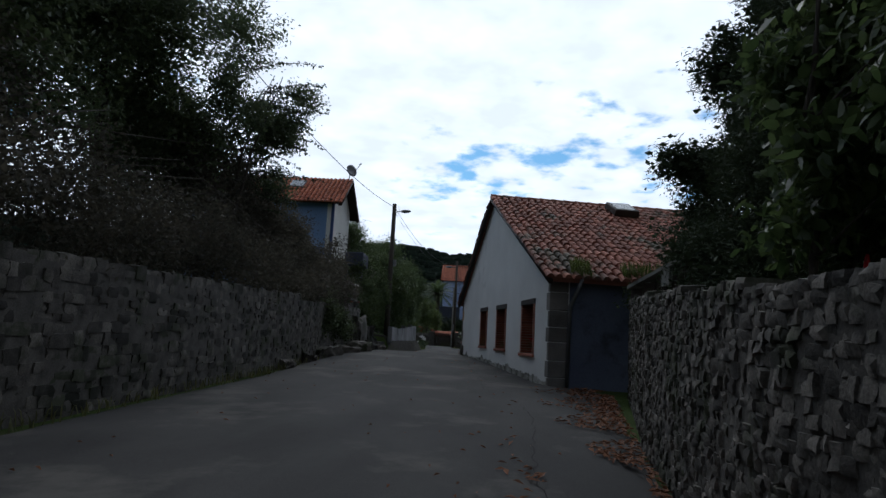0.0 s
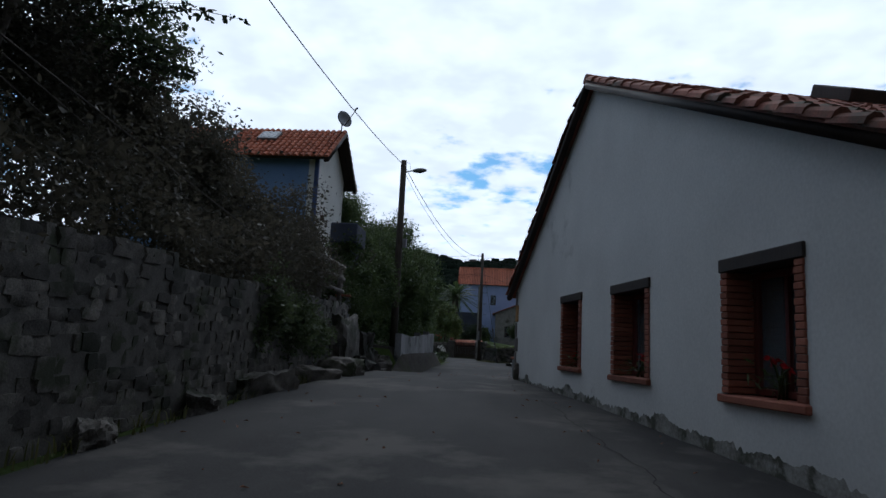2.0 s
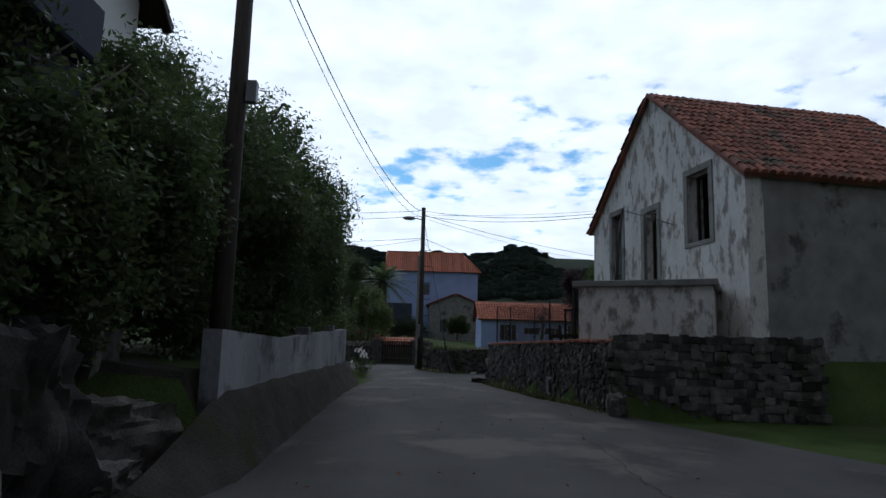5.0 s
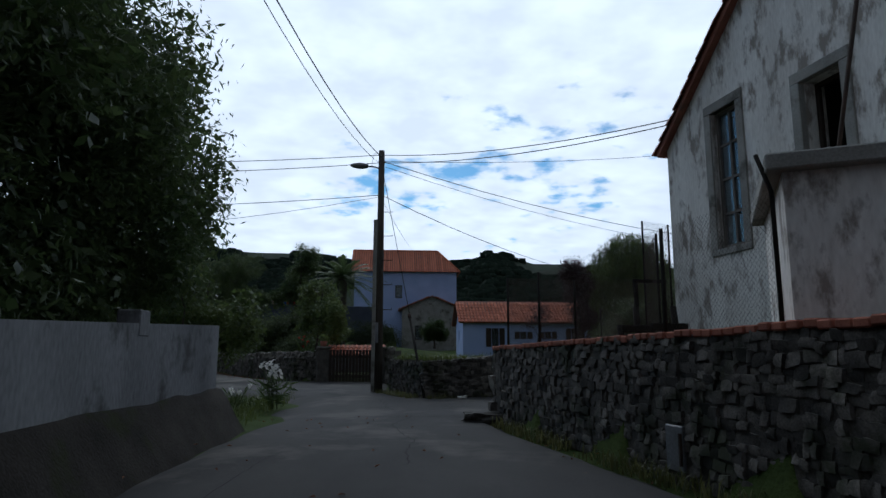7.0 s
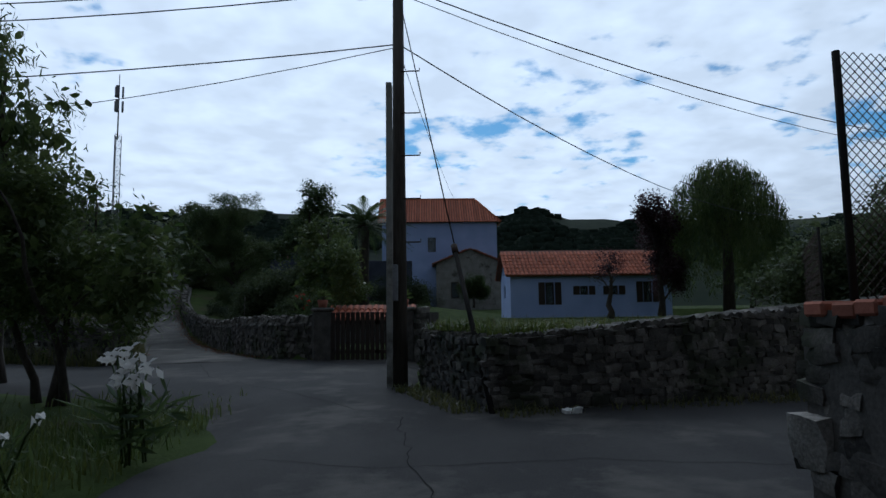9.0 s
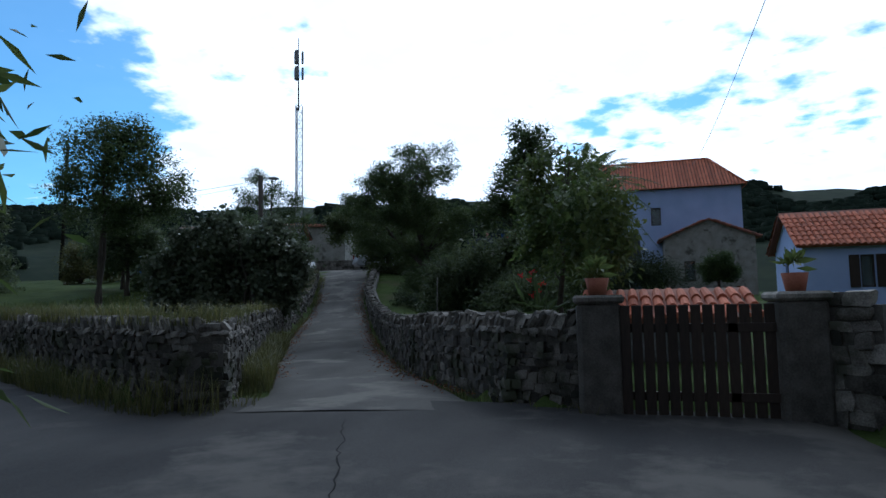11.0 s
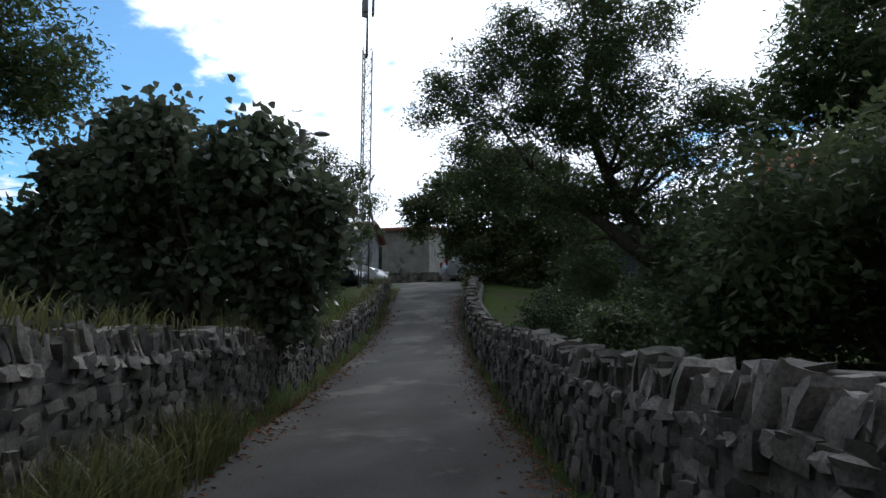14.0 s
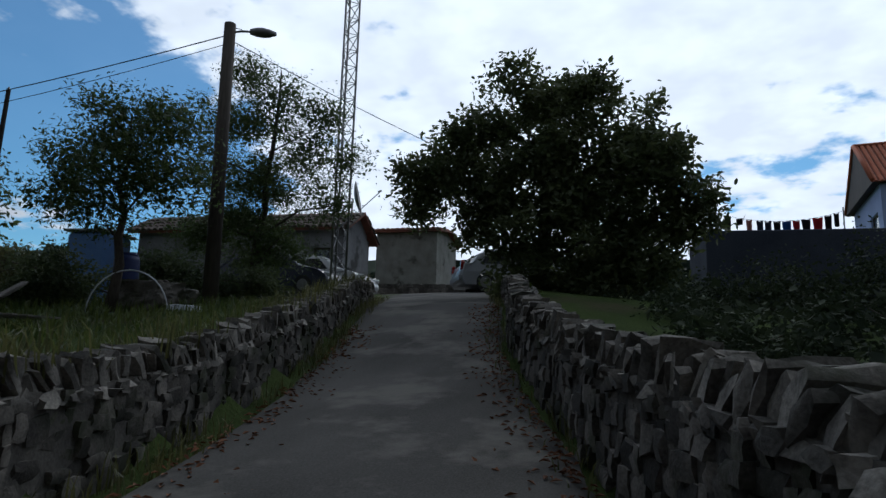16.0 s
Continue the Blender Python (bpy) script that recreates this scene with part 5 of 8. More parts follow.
tagged(pydata("soil_bank", vs, [(5 * j + i, 5 * j + i + 1, 5 * j + i + 6, 5 * j + i + 5) for j in range(31) for i in range(4)], SOIL, smooth=True), "dark soil banked against a whitewashed wall", "bank", kind="structure")

gx, gy = np.linspace(-5.6, -3.45, 9), np.linspace(26.6, 31.0, 16)
vs = [(x, y, land(x, y) + 0.05 + 0.05 * noise.noise((x * 2, y * 2, 3)) - (0.12 if x > -3.5 else 0)) for y in gy for x in gx]
tagged(pydata("soil_verge", vs, [(9 * j + i, 9 * j + i + 1, 9 * j + i + 10, 9 * j + i + 9) for j in range(15) for i in range(8)], SOIL, smooth=True), "dark damp earth between garden steps and a wall", "verge", kind="structure")

# ---- poles, lamps, cables, mast ----


def lamp_head(thing, at, toward, size=0.55):
    a, t = Vector(at), Vector(toward).normalized()
    part("lamp_arm", tubed([a, a + t * 0.25 + Vector((0, 0, 0.06)), a + t * 0.45 + Vector((0, 0, 0.07))], 0.025, 6), METAL, thing)
    bm = bmesh.new()
    c = a + t * (0.45 + size / 2) + Vector((0, 0, 0.05))
    for k, (w, h) in enumerate(((0.05, 0.06), (0.13, 0.09), (0.15, 0.10), (0.11, 0.08), (0.03, 0.04))):
        p = a + t * (0.42 + size * k / 4) + Vector((0, 0, 0.07))
        s = Vector((-t.y, t.x, 0))
        ring = [bm.verts.new(p + s * w * math.cos(q) + Vector((0, 0, h * math.sin(q)))) for q in [2 * math.pi * j / 10 for j in range(10)]]
        if k:
            for j in range(10):
                bm.faces.new((prev[j], prev[(j + 1) % 10], ring[(j + 1) % 10], ring[j])).smooth = True
        else:
            bm.faces.new(ring[::-1])
        prev = ring
    bm.faces.new(prev)
    bmesh.ops.recalc_face_normals(bm, faces=bm.faces)
    part("lamp_head", bm, METAL, thing, "grey street lamp head")


def pole(name, foot, top, r0, r1, label, lamp=None, lamp_z=None, box_z=None, mat=None):
    p = empty(name, label, "utility pole")
    f, t = Vector(foot), Vector(top)
    part("post", tubed([f, f * 0.5 + t * 0.5, t], [r0, (r0 + r1) / 2, r1], 12), mat or POLE_WOOD, p)
    if lamp:
        k = (lamp_z - f.z) / (t.z - f.z)
        lamp_head(p, f + (t - f) * k, lamp)
        part("bulb_wire", tubed([f + (t - f) * 0.99, f + (t - f) * 0.985 + Vector(lamp) * 0.25, f + (t - f) * (k + 0.01) + Vector(lamp) * 0.3], 0.008, 4), CABLE, p)
    if box_z:
        q = f + (t - f) * ((box_z - f.z) / (t.z - f.z))
        part("junction_box", boxed(q + Vector((r0 + 0.06, -0.03, 0)), (0.16, 0.14, 0.34), 0, 0.015), METAL, p)
    return p


pole("lamp_pole", (-4.13, 31.87, 0.9), (-4.13, 31.87, 8.5), 0.15, 0.11, "dark wooden pole with a street lamp", (1, -0.25, 0), 8.0, 5.2)
main = pole("junction_pole", (-1.2, 52.0, 0.2), (-1.22, 52.4, 7.95), 0.135, 0.095, "tall wooden pole doubled with a concrete ladder post", (-1, -0.1, 0), 7.35)
bm = bmesh.new()
for yy in (-0.1, 0.1):
    box(bm, (-1.36, 51.92 + yy, 2.9), (0.10, 0.04, 5.4), 0, 0.008)
for k in range(8):
    box(bm, (-1.36, 51.92, 0.35 + k * 0.72), (0.096, 0.16, 0.10), 0, 0.008)
part("ladder_post", bm, CONCRETE, main, "grey concrete post with open rungs")
for k in range(5):
    zz = 2.9 + 0.75 * k
    part("step_peg", tubed([(-1.16, 52.1, zz), (-0.84, 52.08, zz), (-0.84, 52.08, zz + 0.05)], 0.012, 5), RUST, main)
part("meter_box", boxed((-1.28, 51.86, 2.2), (0.12, 0.1, 0.6), 0, 0.01), METAL, main)
pole("lane_lamp_pole", (-21.95, 81.2, 2.2), (-21.9, 81.0, 8.95), 0.16, 0.12, "dark wooden pole with a lamp beside the lane", (0.8, 0.5, 0), 8.75)
stay = empty("stay_pole", "leaning dark timber stay post braced by a wire", "stay post")
part("post", tubed([(0.05, 48.85, 0.3), (-0.33, 50.61, 2.62)], [0.038, 0.034], 8), BLACK_TIMBER, stay)
part("collar", tubed([(-0.32, 50.57, 2.56), (-0.34, 50.65, 2.68)], 0.05, 8), RUST, stay)
part("stay_wire", tubed([(-0.33, 50.61, 2.66), (-1.2, 52.35, 7.4)], 0.012, 4), CABLE, stay)



def cable(name, a, b, sag, r=0.012, n=14):
    bm = bmesh.new()
    a, b = Vector(a), Vector(b)
    tube(bm, [a + (b - a) * (k / n) - Vector((0, 0, sag * 4 * (k / n) * (1 - k / n))) for k in range(n + 1)], r, 4, cap=False)
    ob = part(name, bm, CABLE)
    return tagged(ob, "thin black overhead cable sagging between poles", "cable", "overhead cables")


cable("overhead_cable", (-4.1, 31.9, 8.3), (-1.22, 52.4, 7.75), 1.0)
cable("overhead_cable", (-4.1, 31.9, 8.05), (-1.22, 52.4, 7.5), 1.1, 0.008)
cable("overhead_cable", (-4.1, 31.9, 8.3), (-6.0, -6, 9.6), 1.4)
for zz, sg in ((7.8, 0.5), (7.55, 0.6)):
    cable("overhead_cable", (-1.21, 52.35, zz), (5.0, 44.8, 6.2 + (zz - 7.4) * 0.4), 0.25)
    cable("overhead_cable", (-1.21, 52.35, zz), (-24, 54, zz + 0.5), sg)
cable("overhead_cable", (-1.21, 52.35, 6.5), (-24, 54, 6.6), 0.5)
cable("overhead_cable", (-1.21, 52.35, 6.45), (-24, 55, 6.0), 0.9, 0.008)
cable("overhead_cable", (-1.21, 52.35, 6.5), (16, 70, 6.0), 0.9)
cable("overhead_cable", (-1.21, 52.35, 7.6), (22, 62, 6.9), 0.9)
cable("overhead_cable", (-1.21, 52.35, 7.45), (22, 62, 6.6), 1.0, 0.008)
cable("overhead_cable", (-1.21, 52.35, 7.6), (20, 56, 11.0), 0.6, 0.008)
cable("overhead_cable", (-1.21, 52.35, 6.4), (3.0, 110, 13.5), 0.8, 0.008)
cable("overhead_cable", (-21.9, 81.0, 8.7), (-45, 78, 7.6), 0.5)
cable("overhead_cable", (-21.9, 81.0, 8.5), (-45, 78, 7.3), 0.6, 0.008)
cable("overhead_cable", (-21.9, 81.0, 8.6), (-14, 97, 7.0), 0.5, 0.01)


def radio_mast(at, base, top, side=0.42):
    m = empty("radio_mast", "tall grey lattice radio mast with panel antennas", "mast")
    x, y = at
    legs = [(x + side / 1.6 * math.cos(q), y + side / 1.6 * math.sin(q)) for q in (0.3, 0.3 + 2.094, 0.3 + 4.189)]
    for lx, ly in legs:
        part("mast_leg", tubed([(lx, ly, base), (lx, ly, top)], 0.035, 6), METAL, m)
    bm = bmesh.new()
    z, k = base, 0
    while z < top - 0.3:
        for i in range(3):
            a, b = legs[i], legs[(i + 1) % 3]
            if k % 2:
                a, b = b, a
            tube(bm, [(*a, z), (*b, z + 0.55)], 0.016, 4, cap=False)
            tube(bm, [(*legs[i], z), (*legs[(i + 1) % 3], z)], 0.014, 4, cap=False)
        z += 0.55
        k += 1
    part("lattice", bm, METAL, m)
    part("top_tube", tubed([(x, y, top - 0.3), (x, y, top + 4.6)], [0.06, 0.03], 6), METAL, m)
    for zz, n in ((top + 2.2, 3), (top + 3.3, 3)):
        for j in range(n):
            q = 0.6 + j * 2.094
            part("panel_antenna", boxed((x + 0.26 * math.cos(q), y + 0.26 * math.sin(q), zz), (0.12, 0.26, 0.8), q, 0.02), METAL, m)
    return m


radio_mast((-23.15, 87.6), 3.5, 14.9)

# ---- trees and shrubs ----
ROW = [(0.95, dy, 0.95 + 0.1 * math.sin(dy), 1.35, 1.7, 1.15) for dy in np.arange(-8, 18.6, 2.2)] + [(-0.7, dy, 1.7 + 0.3 * math.sin(dy * 1.7), 1.6, 2.0, 1.4) for dy in np.arange(-8, 17, 3.0)]
tree("roadside_shrub", (-6.0, 2, 1.9), ROW + [(-0.6, -7, 2.6, 2.2, 3, 1.8), (-0.6, -3, 2.6, 2.0, 2.5, 1.6), (-0.7, 1.5, 2.6, 1.9, 2.5, 1.6), (1.2, 19.2, 1.5, 0.8, 1.0, 0.9), (0.9, 20.0, 2.6, 0.8, 1.0, 0.9)],
     9000, 15, 0.085, LEAF_BROWN, "dense greyish brown shrubs overhanging a stone wall", "shrub", 0.06, seed=51, spread=0.15, stems=5, limbs=10, droop=0.5, width=0.4)
tree("hedge_tree", (-7.7, 10.5, 2.2), [(0, 0, 6.0, 2.2, 2.6, 2.4), (0.2, -3.5, 6.2, 2.3, 2.6, 3), (-1, 3.5, 3.8, 1.9, 2.2, 2.0), (0.7, 1.6, 3.8, 1.5, 2, 1.6), (0.3, -6.5, 5, 2.4, 2.6, 3.2), (0.9, 2.6, 9.4, 1.6, 2.6, 1.5), (0.6, -1, 9.0, 2.0, 2.6, 2.0), (0.4, -5, 3.0, 2.0, 3.0, 2.2), (0.4, -9, 3.0, 2.0, 3.0, 2.6), (0.4, 5.5, 8.4, 1.6, 1.6, 1.4), (0, 1, 3.5, 1.8, 2.5, 2.0), (1.0, -4, 4.6, 1.5, 2.6, 2.0), (1.0, -1.2, 5.4, 1.5, 2.4, 1.9), (0.8, -7.5, 5.2, 1.8, 2.6, 2.2)], 9500, 14, 0.12, LEAF_DARK, "tall dark evergreen tree behind a roadside wall", seed=52)
tree("acacia_tree", (-6.2, 13.5, 2.2), [(0.8, 1.0, 4.6, 0.8, 1.6, 0.9), (1.2, 2.5, 6.2, 0.6, 1.2, 0.5), (0.4, 2.8, 3.5, 0.6, 1.1, 0.5), (0.4, -1.0, 4.8, 0.8, 1.2, 0.9), (0.9, 2.2, 5.2, 0.7, 1.2, 0.5)], 950, 12, 0.10, LEAF_DARK, "airy young tree with fine arching sprays", trunk=0.07, seed=72, spread=0.13, dense=0.4, stems=3)
def arching_sprays(thing, core, n, seed):
    """Long arching twigs with hanging leaves in two ranks, out of a crown. core: foot and top of the line that they leave from."""
    r = np.random.default_rng(seed)
    c0, c1 = np.array(core[0]), np.array(core[1])
    tips = []
    for k in range(n):
        start = c0 + (c1 - c0) * r.random() + r.normal(0, 0.25, 3) * (1, 1.4, 1)
        a, rise, reach = r.normal(0.1, 0.75), r.uniform(0.1, 0.75), r.uniform(1.0, 2.3)
        out = np.array([math.cos(a), math.sin(a), 0.0])
        line = [start + out * reach * f + np.array([0, 0, reach * (rise * f - 0.32 * f * f)]) for f in (0, 0.25, 0.5, 0.75, 1)]
        part("twig", tubed([tuple(p) for p in line], [0.016, 0.012, 0.009, 0.006, 0.003], 5), BARK, thing)
        for f in np.arange(0.12, 1.01, 0.055 / reach):
            i = min(3, int(f * 4))
            tips.append(line[i] + (line[i + 1] - line[i]) * (f * 4 - i) + r.normal(0, 0.012, 3))
    leaves("spray_leaves", np.array(tips), CONIFER_LEAF, thing, 0.105, 0.055, 2, 0.03, 0.9, seed + 1, 0.2, oval=True)


acacia = bpy.data.objects["acacia_tree"]
arching_sprays(acacia, ((-6.7, 15.4, 4.9), (-6.3, 15.5, 8.3)), 64, 721)
tree("bank_tree", (-6.5, 20.6, 2.1), [(0, 0, 2.0, 1.2, 1.7, 1.3), (0.1, -2.4, 2.4, 1.3, 1.8, 1.6), (-0.6, 1.8, 1.4, 1.1, 1.3, 1.0), (0.5, -0.6, 0.9, 1.1, 2.2, 0.8), (-0.3, -4.2, 3.0, 1.4, 1.8, 1.6), (-0.3, -7.2, 3.2, 1.5, 2.0, 1.7)], 4800, 14, 0.09, LEAF_BROWN, "dark bushy tree on the bank above the road", seed=53)
tree("bank_shrub", (-5.6, 24.0, 2.2), [(0, -1.4, 0.9, 0.7, 1.1, 1.1), (-0.2, 0.4, 1.0, 0.8, 1.1, 1.2), (-0.6, 2.0, 1.0, 0.8, 1.0, 1.2), (-0.9, 3.4, 1.1, 0.7, 0.9, 1.1), (-0.9, -0.4, 1.6, 0.8, 1.2, 1.1)], 2600, 13, 0.085, LEAF_BROWN, "dark shrubs behind a log rail fence", "shrub", 0.04, seed=91, stems=4, spread=0.13)
tree("wall_creeper", (-4.45, 19.6, 0.6), [(0.1, 0, 0.9, 0.45, 1.2, 1.0), (0.15, -1.6, 1.2, 0.4, 0.9, 0.7), (0.15, 1.4, 0.7, 0.4, 0.7, 0.7)], 700, 12, 0.09, LEAF_DARK, "dark creeper hanging over the foot of a stone wall", "creeper", 0.03, seed=73, spread=0.1)
tree("creeper_hedge", (-5.7, 27.6, 1.4), [(0.2, -0.2, 1.3, 0.9, 1.0, 1.2), (0.3, 1.4, 1.6, 1.1, 1.2, 1.4), (0.4, 3.2, 2.4, 1.2, 1.3, 1.9), (0.3, 4.4, 2.4, 1.0, 1.0, 1.9), (0.7, 0.7, 2.0, 0.6, 0.8, 1.0), (1.15, 2.7, 2.0, 0.55, 0.9, 1.1), (1.1, 1.7, 1.0, 0.6, 0.9, 1.1), (0.2, 1.0, 3.0, 0.6, 0.8, 0.6), (0.9, 0.2, 1.2, 0.5, 0.8, 0.8)], 4000, 14, 0.10, LEAF_MID, "creeper-covered hedge with small flowers", "hedge", 0.06, seed=54, stems=4)
tree("feathery_tree", (-6.3, 37, 1.3), [(0.5, -4.4, 2.0, 1.9, 2.0, 2.0), (0.5, -1.6, 2.8, 2.2, 2.3, 2.5), (0.6, 1.2, 3.4, 2.2, 2.4, 2.9), (0.9, 3.6, 3.2, 2.0, 2.2, 2.7), (1.5, 4.9, 2.4, 1.5, 1.6, 2.0), (-1.8, 1, 5.0, 2.4, 3.5, 2.4), (0.7, 2.2, 4.8, 1.3, 1.6, 1.4), (1.0, -3.0, 1.0, 1.5, 2.5, 1.0), (1.2, 1.0, 1.2, 1.5, 3.0, 1.1), (1.4, 4.2, 1.2, 1.2, 1.8, 1.0), (1.3, 6.6, 4.2, 1.1, 1.5, 1.6), (1.7, 6.8, 2.9, 1.1, 1.3, 1.3), (0.2, 5.5, 5.6, 1.1, 1.5, 1.2), (2.0, -2.4, 2.9, 1.1, 2.0, 1.2), (2.1, 0.8, 3.3, 1.2, 2.0, 1.5), (2.0, 3.2, 3.8, 1.1, 1.6, 1.5)], 13000, 14, 0.13, LEAF_MID, "dense feathery green tree overhanging a white wall", seed=55, droop=0.7, width=0.26, stems=3, spread=0.17)
tree("dark_conifer", (5.85, 7.6, 0.3), [(0, 0, 2.5, 1.9, 2.2, 2.6), (0.2, -0.2, 5.5, 1.6, 1.9, 2.6), (0.2, 0, 8.2, 1.2, 1.4, 2.4), (-0.4, 2.2, 2.4, 1.2, 1.2, 1.4), (0, -3, 3.5, 2, 2.4, 3.6), (-0.7, -1.0, 1.8, 1.5, 2.6, 1.6), (0, -3, 8, 1.8, 2, 2.4), (-0.2, 4.3, 3.6, 0.9, 1.0, 1.3), (0.1, 4.1, 5.0, 0.8, 1.0, 1.1), (0.9, 3.6, 6.8, 0.9, 1.0, 1.5), (-1.0, 1.9, 4.6, 0.7, 0.8, 0.7), (-0.5, 1.7, 6.4, 0.7, 0.8, 1.0)], 18000, 15, 0.12, CONIFER_LEAF, "tall dark conifer hedge behind a garden wall", seed=56, width=0.2, spread=0.13)
tree("trumpet_shrub", (4.1, 3.4, 0.3), [(0, 0, 2.7, 0.8, 1.0, 0.9), (0.2, 0.2, 3.9, 0.9, 1.1, 1.1), (0.5, -1.8, 3.5, 1.1, 1.3, 1.8), (0.3, -0.6, 5.0, 0.9, 1.1, 1.0)], 1000, 8, 0.16, LEAF_MID, "large-leaved trumpet shrub with hanging buds above a wall", "shrub", 0.05, seed=57, droop=1.0, width=0.34, stems=3, oval=True)
tree("roof_creeper", (4.6, 11.5, 1.3), [(0, 0, 0.9, 0.6, 0.4, 0.4), (0.9, 0.1, 1.2, 0.6, 0.4, 0.5)], 200, 12, 0.09, LEAF_MID, "green creeper spilling over the wall end", "creeper", 0.03, seed=74)
tree("willowy_shrub", (-6.6, 51.4, 0.5), [(0, 0, 1.9, 1.5, 1.3, 1.1), (-1.4, 0.3, 2.6, 1.5, 1.4, 1.5), (1.0, -0.3, 1.5, 0.9, 0.9, 0.8), (-0.2, 0.3, 3.0, 1.0, 1.0, 0.8), (1.8, -1.0, 2.0, 0.9, 0.8, 0.9)], 1500, 13, 0.13, LEAF_LIGHT, "willowy grey-green shrub with low crooked stems", "shrub", 0.07, seed=58, droop=0.5, width=0.2, stems=3)
tree("gum_tree", (-8.8, 53.6, 0.5), [(1.0, -1.0, 4.4, 1.2, 1.1, 1.2), (1.5, -1.2, 3.2, 0.7, 0.7, 1.1), (-1.2, 0, 4.5, 1.8, 1.8, 1.8), (0.6, -1.6, 5.6, 1.2, 1.2, 1.0)], 520, 11, 0.17, LEAF_LIGHT, "drooping narrow-leaved gum tree by the junction", seed=59, droop=1.1, width=0.15, dense=0.5, oval=True)
tree("slender_tree", (-20.0, 68.2, 1.6), [(0.2, 0, 5.4, 2.0, 1.9, 1.6), (1.5, 0.5, 4.3, 1.5, 1.5, 1.6), (-1.0, 0, 4.2, 1.3, 1.4, 1.5), (0.6, 0, 3.6, 1.3, 1.3, 0.9)], 1900, 12, 0.12, LEAF_MID, "slender garden tree with airy grey-green crown", trunk=0.09, seed=60, width=0.3, stems=2, dense=0.55)
tree("far_conifer", (-34.8, 75.5, 1.8), [(0, 0, 2.5, 2.2, 2.2, 2.4), (0, 0, 5, 1.5, 1.5, 2.2), (0, 0, 6.8, 0.8, 0.8, 1.4)], 900, 12, 0.16, LEAF_DARK, "dark pointed conifer across the field", seed=75)
tree("fig_bush", (-15.25, 69.9, 0.9), [(0.6, 0.1, 1.7, 0.9, 0.9, 1.2), (0.3, 0, 2.9, 1.2, 1.0, 1.0), (-1.2, -0.4, 3.1, 1.3, 1.0, 1.1), (-1.3, -0.3, 1.6, 1.3, 1.0, 1.3), (1.2, 0.3, 2.4, 0.8, 0.8, 0.8), (-2.6, -0.6, 2.0, 1.3, 1.0, 1.6)], 3600, 7, 0.165, FIG_LEAF, "large-leaved fig bush overhanging the lane wall", "shrub", 0.08, seed=61, width=0.7, stems=4, spread=0.16, oval=True)
tree("leaning_tree", (-8.4, 71.6, 1.0), [(-2.2, 0.6, 4.2, 1.3, 1.2, 1.0), (-3.2, 1.0, 5.3, 1.1, 1.1, 0.9), (-1.6, 1.0, 5.9, 1.4, 1.2, 1.1), (-3.3, 1.4, 3.3, 0.5, 0.5, 0.3), (-0.8, 0.6, 3.6, 1.2, 1.1, 1.0), (-2.0, 1.2, 2.0, 0.7, 0.7, 1.2), (-3.8, 0.6, 3.3, 0.9, 0.8, 0.6), (-4.0, 0.4, 4.4, 0.9, 0.9, 0.8), (-2.4, 0.9, 2.9, 1.0, 0.8, 0.6), (-1.2, 1.0, 2.8, 1.0, 0.9, 0.7), (-3.7, 2.6, 3.25, 0.5, 0.5, 0.3), (-3.0, 2.0, 3.6, 0.6, 0.6, 0.4), (-2.2, 1.9, 2.6, 0.35, 0.4, 1.2)], 4000, 22, 0.08, LEAF_MID, "dark leaning tree reaching over the lane", seed=62, trunk=0.2, lean=(-1.0, 0.2), dense=0.2, width=0.3, limbs=30, spread=0.09,
     lines=(([(-8.2, 72.2, 0.9), (-8.55, 72.25, 1.5), (-9.0, 72.3, 2.15), (-9.43, 72.3, 2.7)], [0.2, 0.185, 0.165, 0.15]),
            ([(-9.43, 72.3, 2.7), (-9.85, 72.3, 3.05), (-10.2, 72.3, 3.4), (-10.7, 72.4, 3.8), (-11.3, 72.5, 4.4), (-11.9, 72.7, 5.2)], [0.12, 0.105, 0.09, 0.075, 0.05, 0.025]),
            ([(-9.38, 72.3, 2.65), (-9.66, 72.3, 3.1), (-9.86, 72.3, 3.6), (-10.1, 72.35, 4.1), (-10.3, 72.4, 4.7), (-10.4, 72.5, 5.8), (-10.2, 72.6, 6.8)], [0.12, 0.11, 0.10, 0.085, 0.07, 0.045, 0.02])))
tree("pine_tree", (-6.5, 73.6, 1.0), [(0, 0, 4.8, 1.6, 1.4, 1.5), (0.1, 0, 6.6, 1.2, 1.1, 1.1), (0.9, -0.4, 3.8, 1.3, 1.2, 1.2), (-1.2, -0.2, 4.2, 0.9, 0.9, 0.8)], 1900, 13, 0.14, LEAF_MID, "tall dark pine in the garden", seed=65, trunk=0.16, width=0.18, dense=0.5)
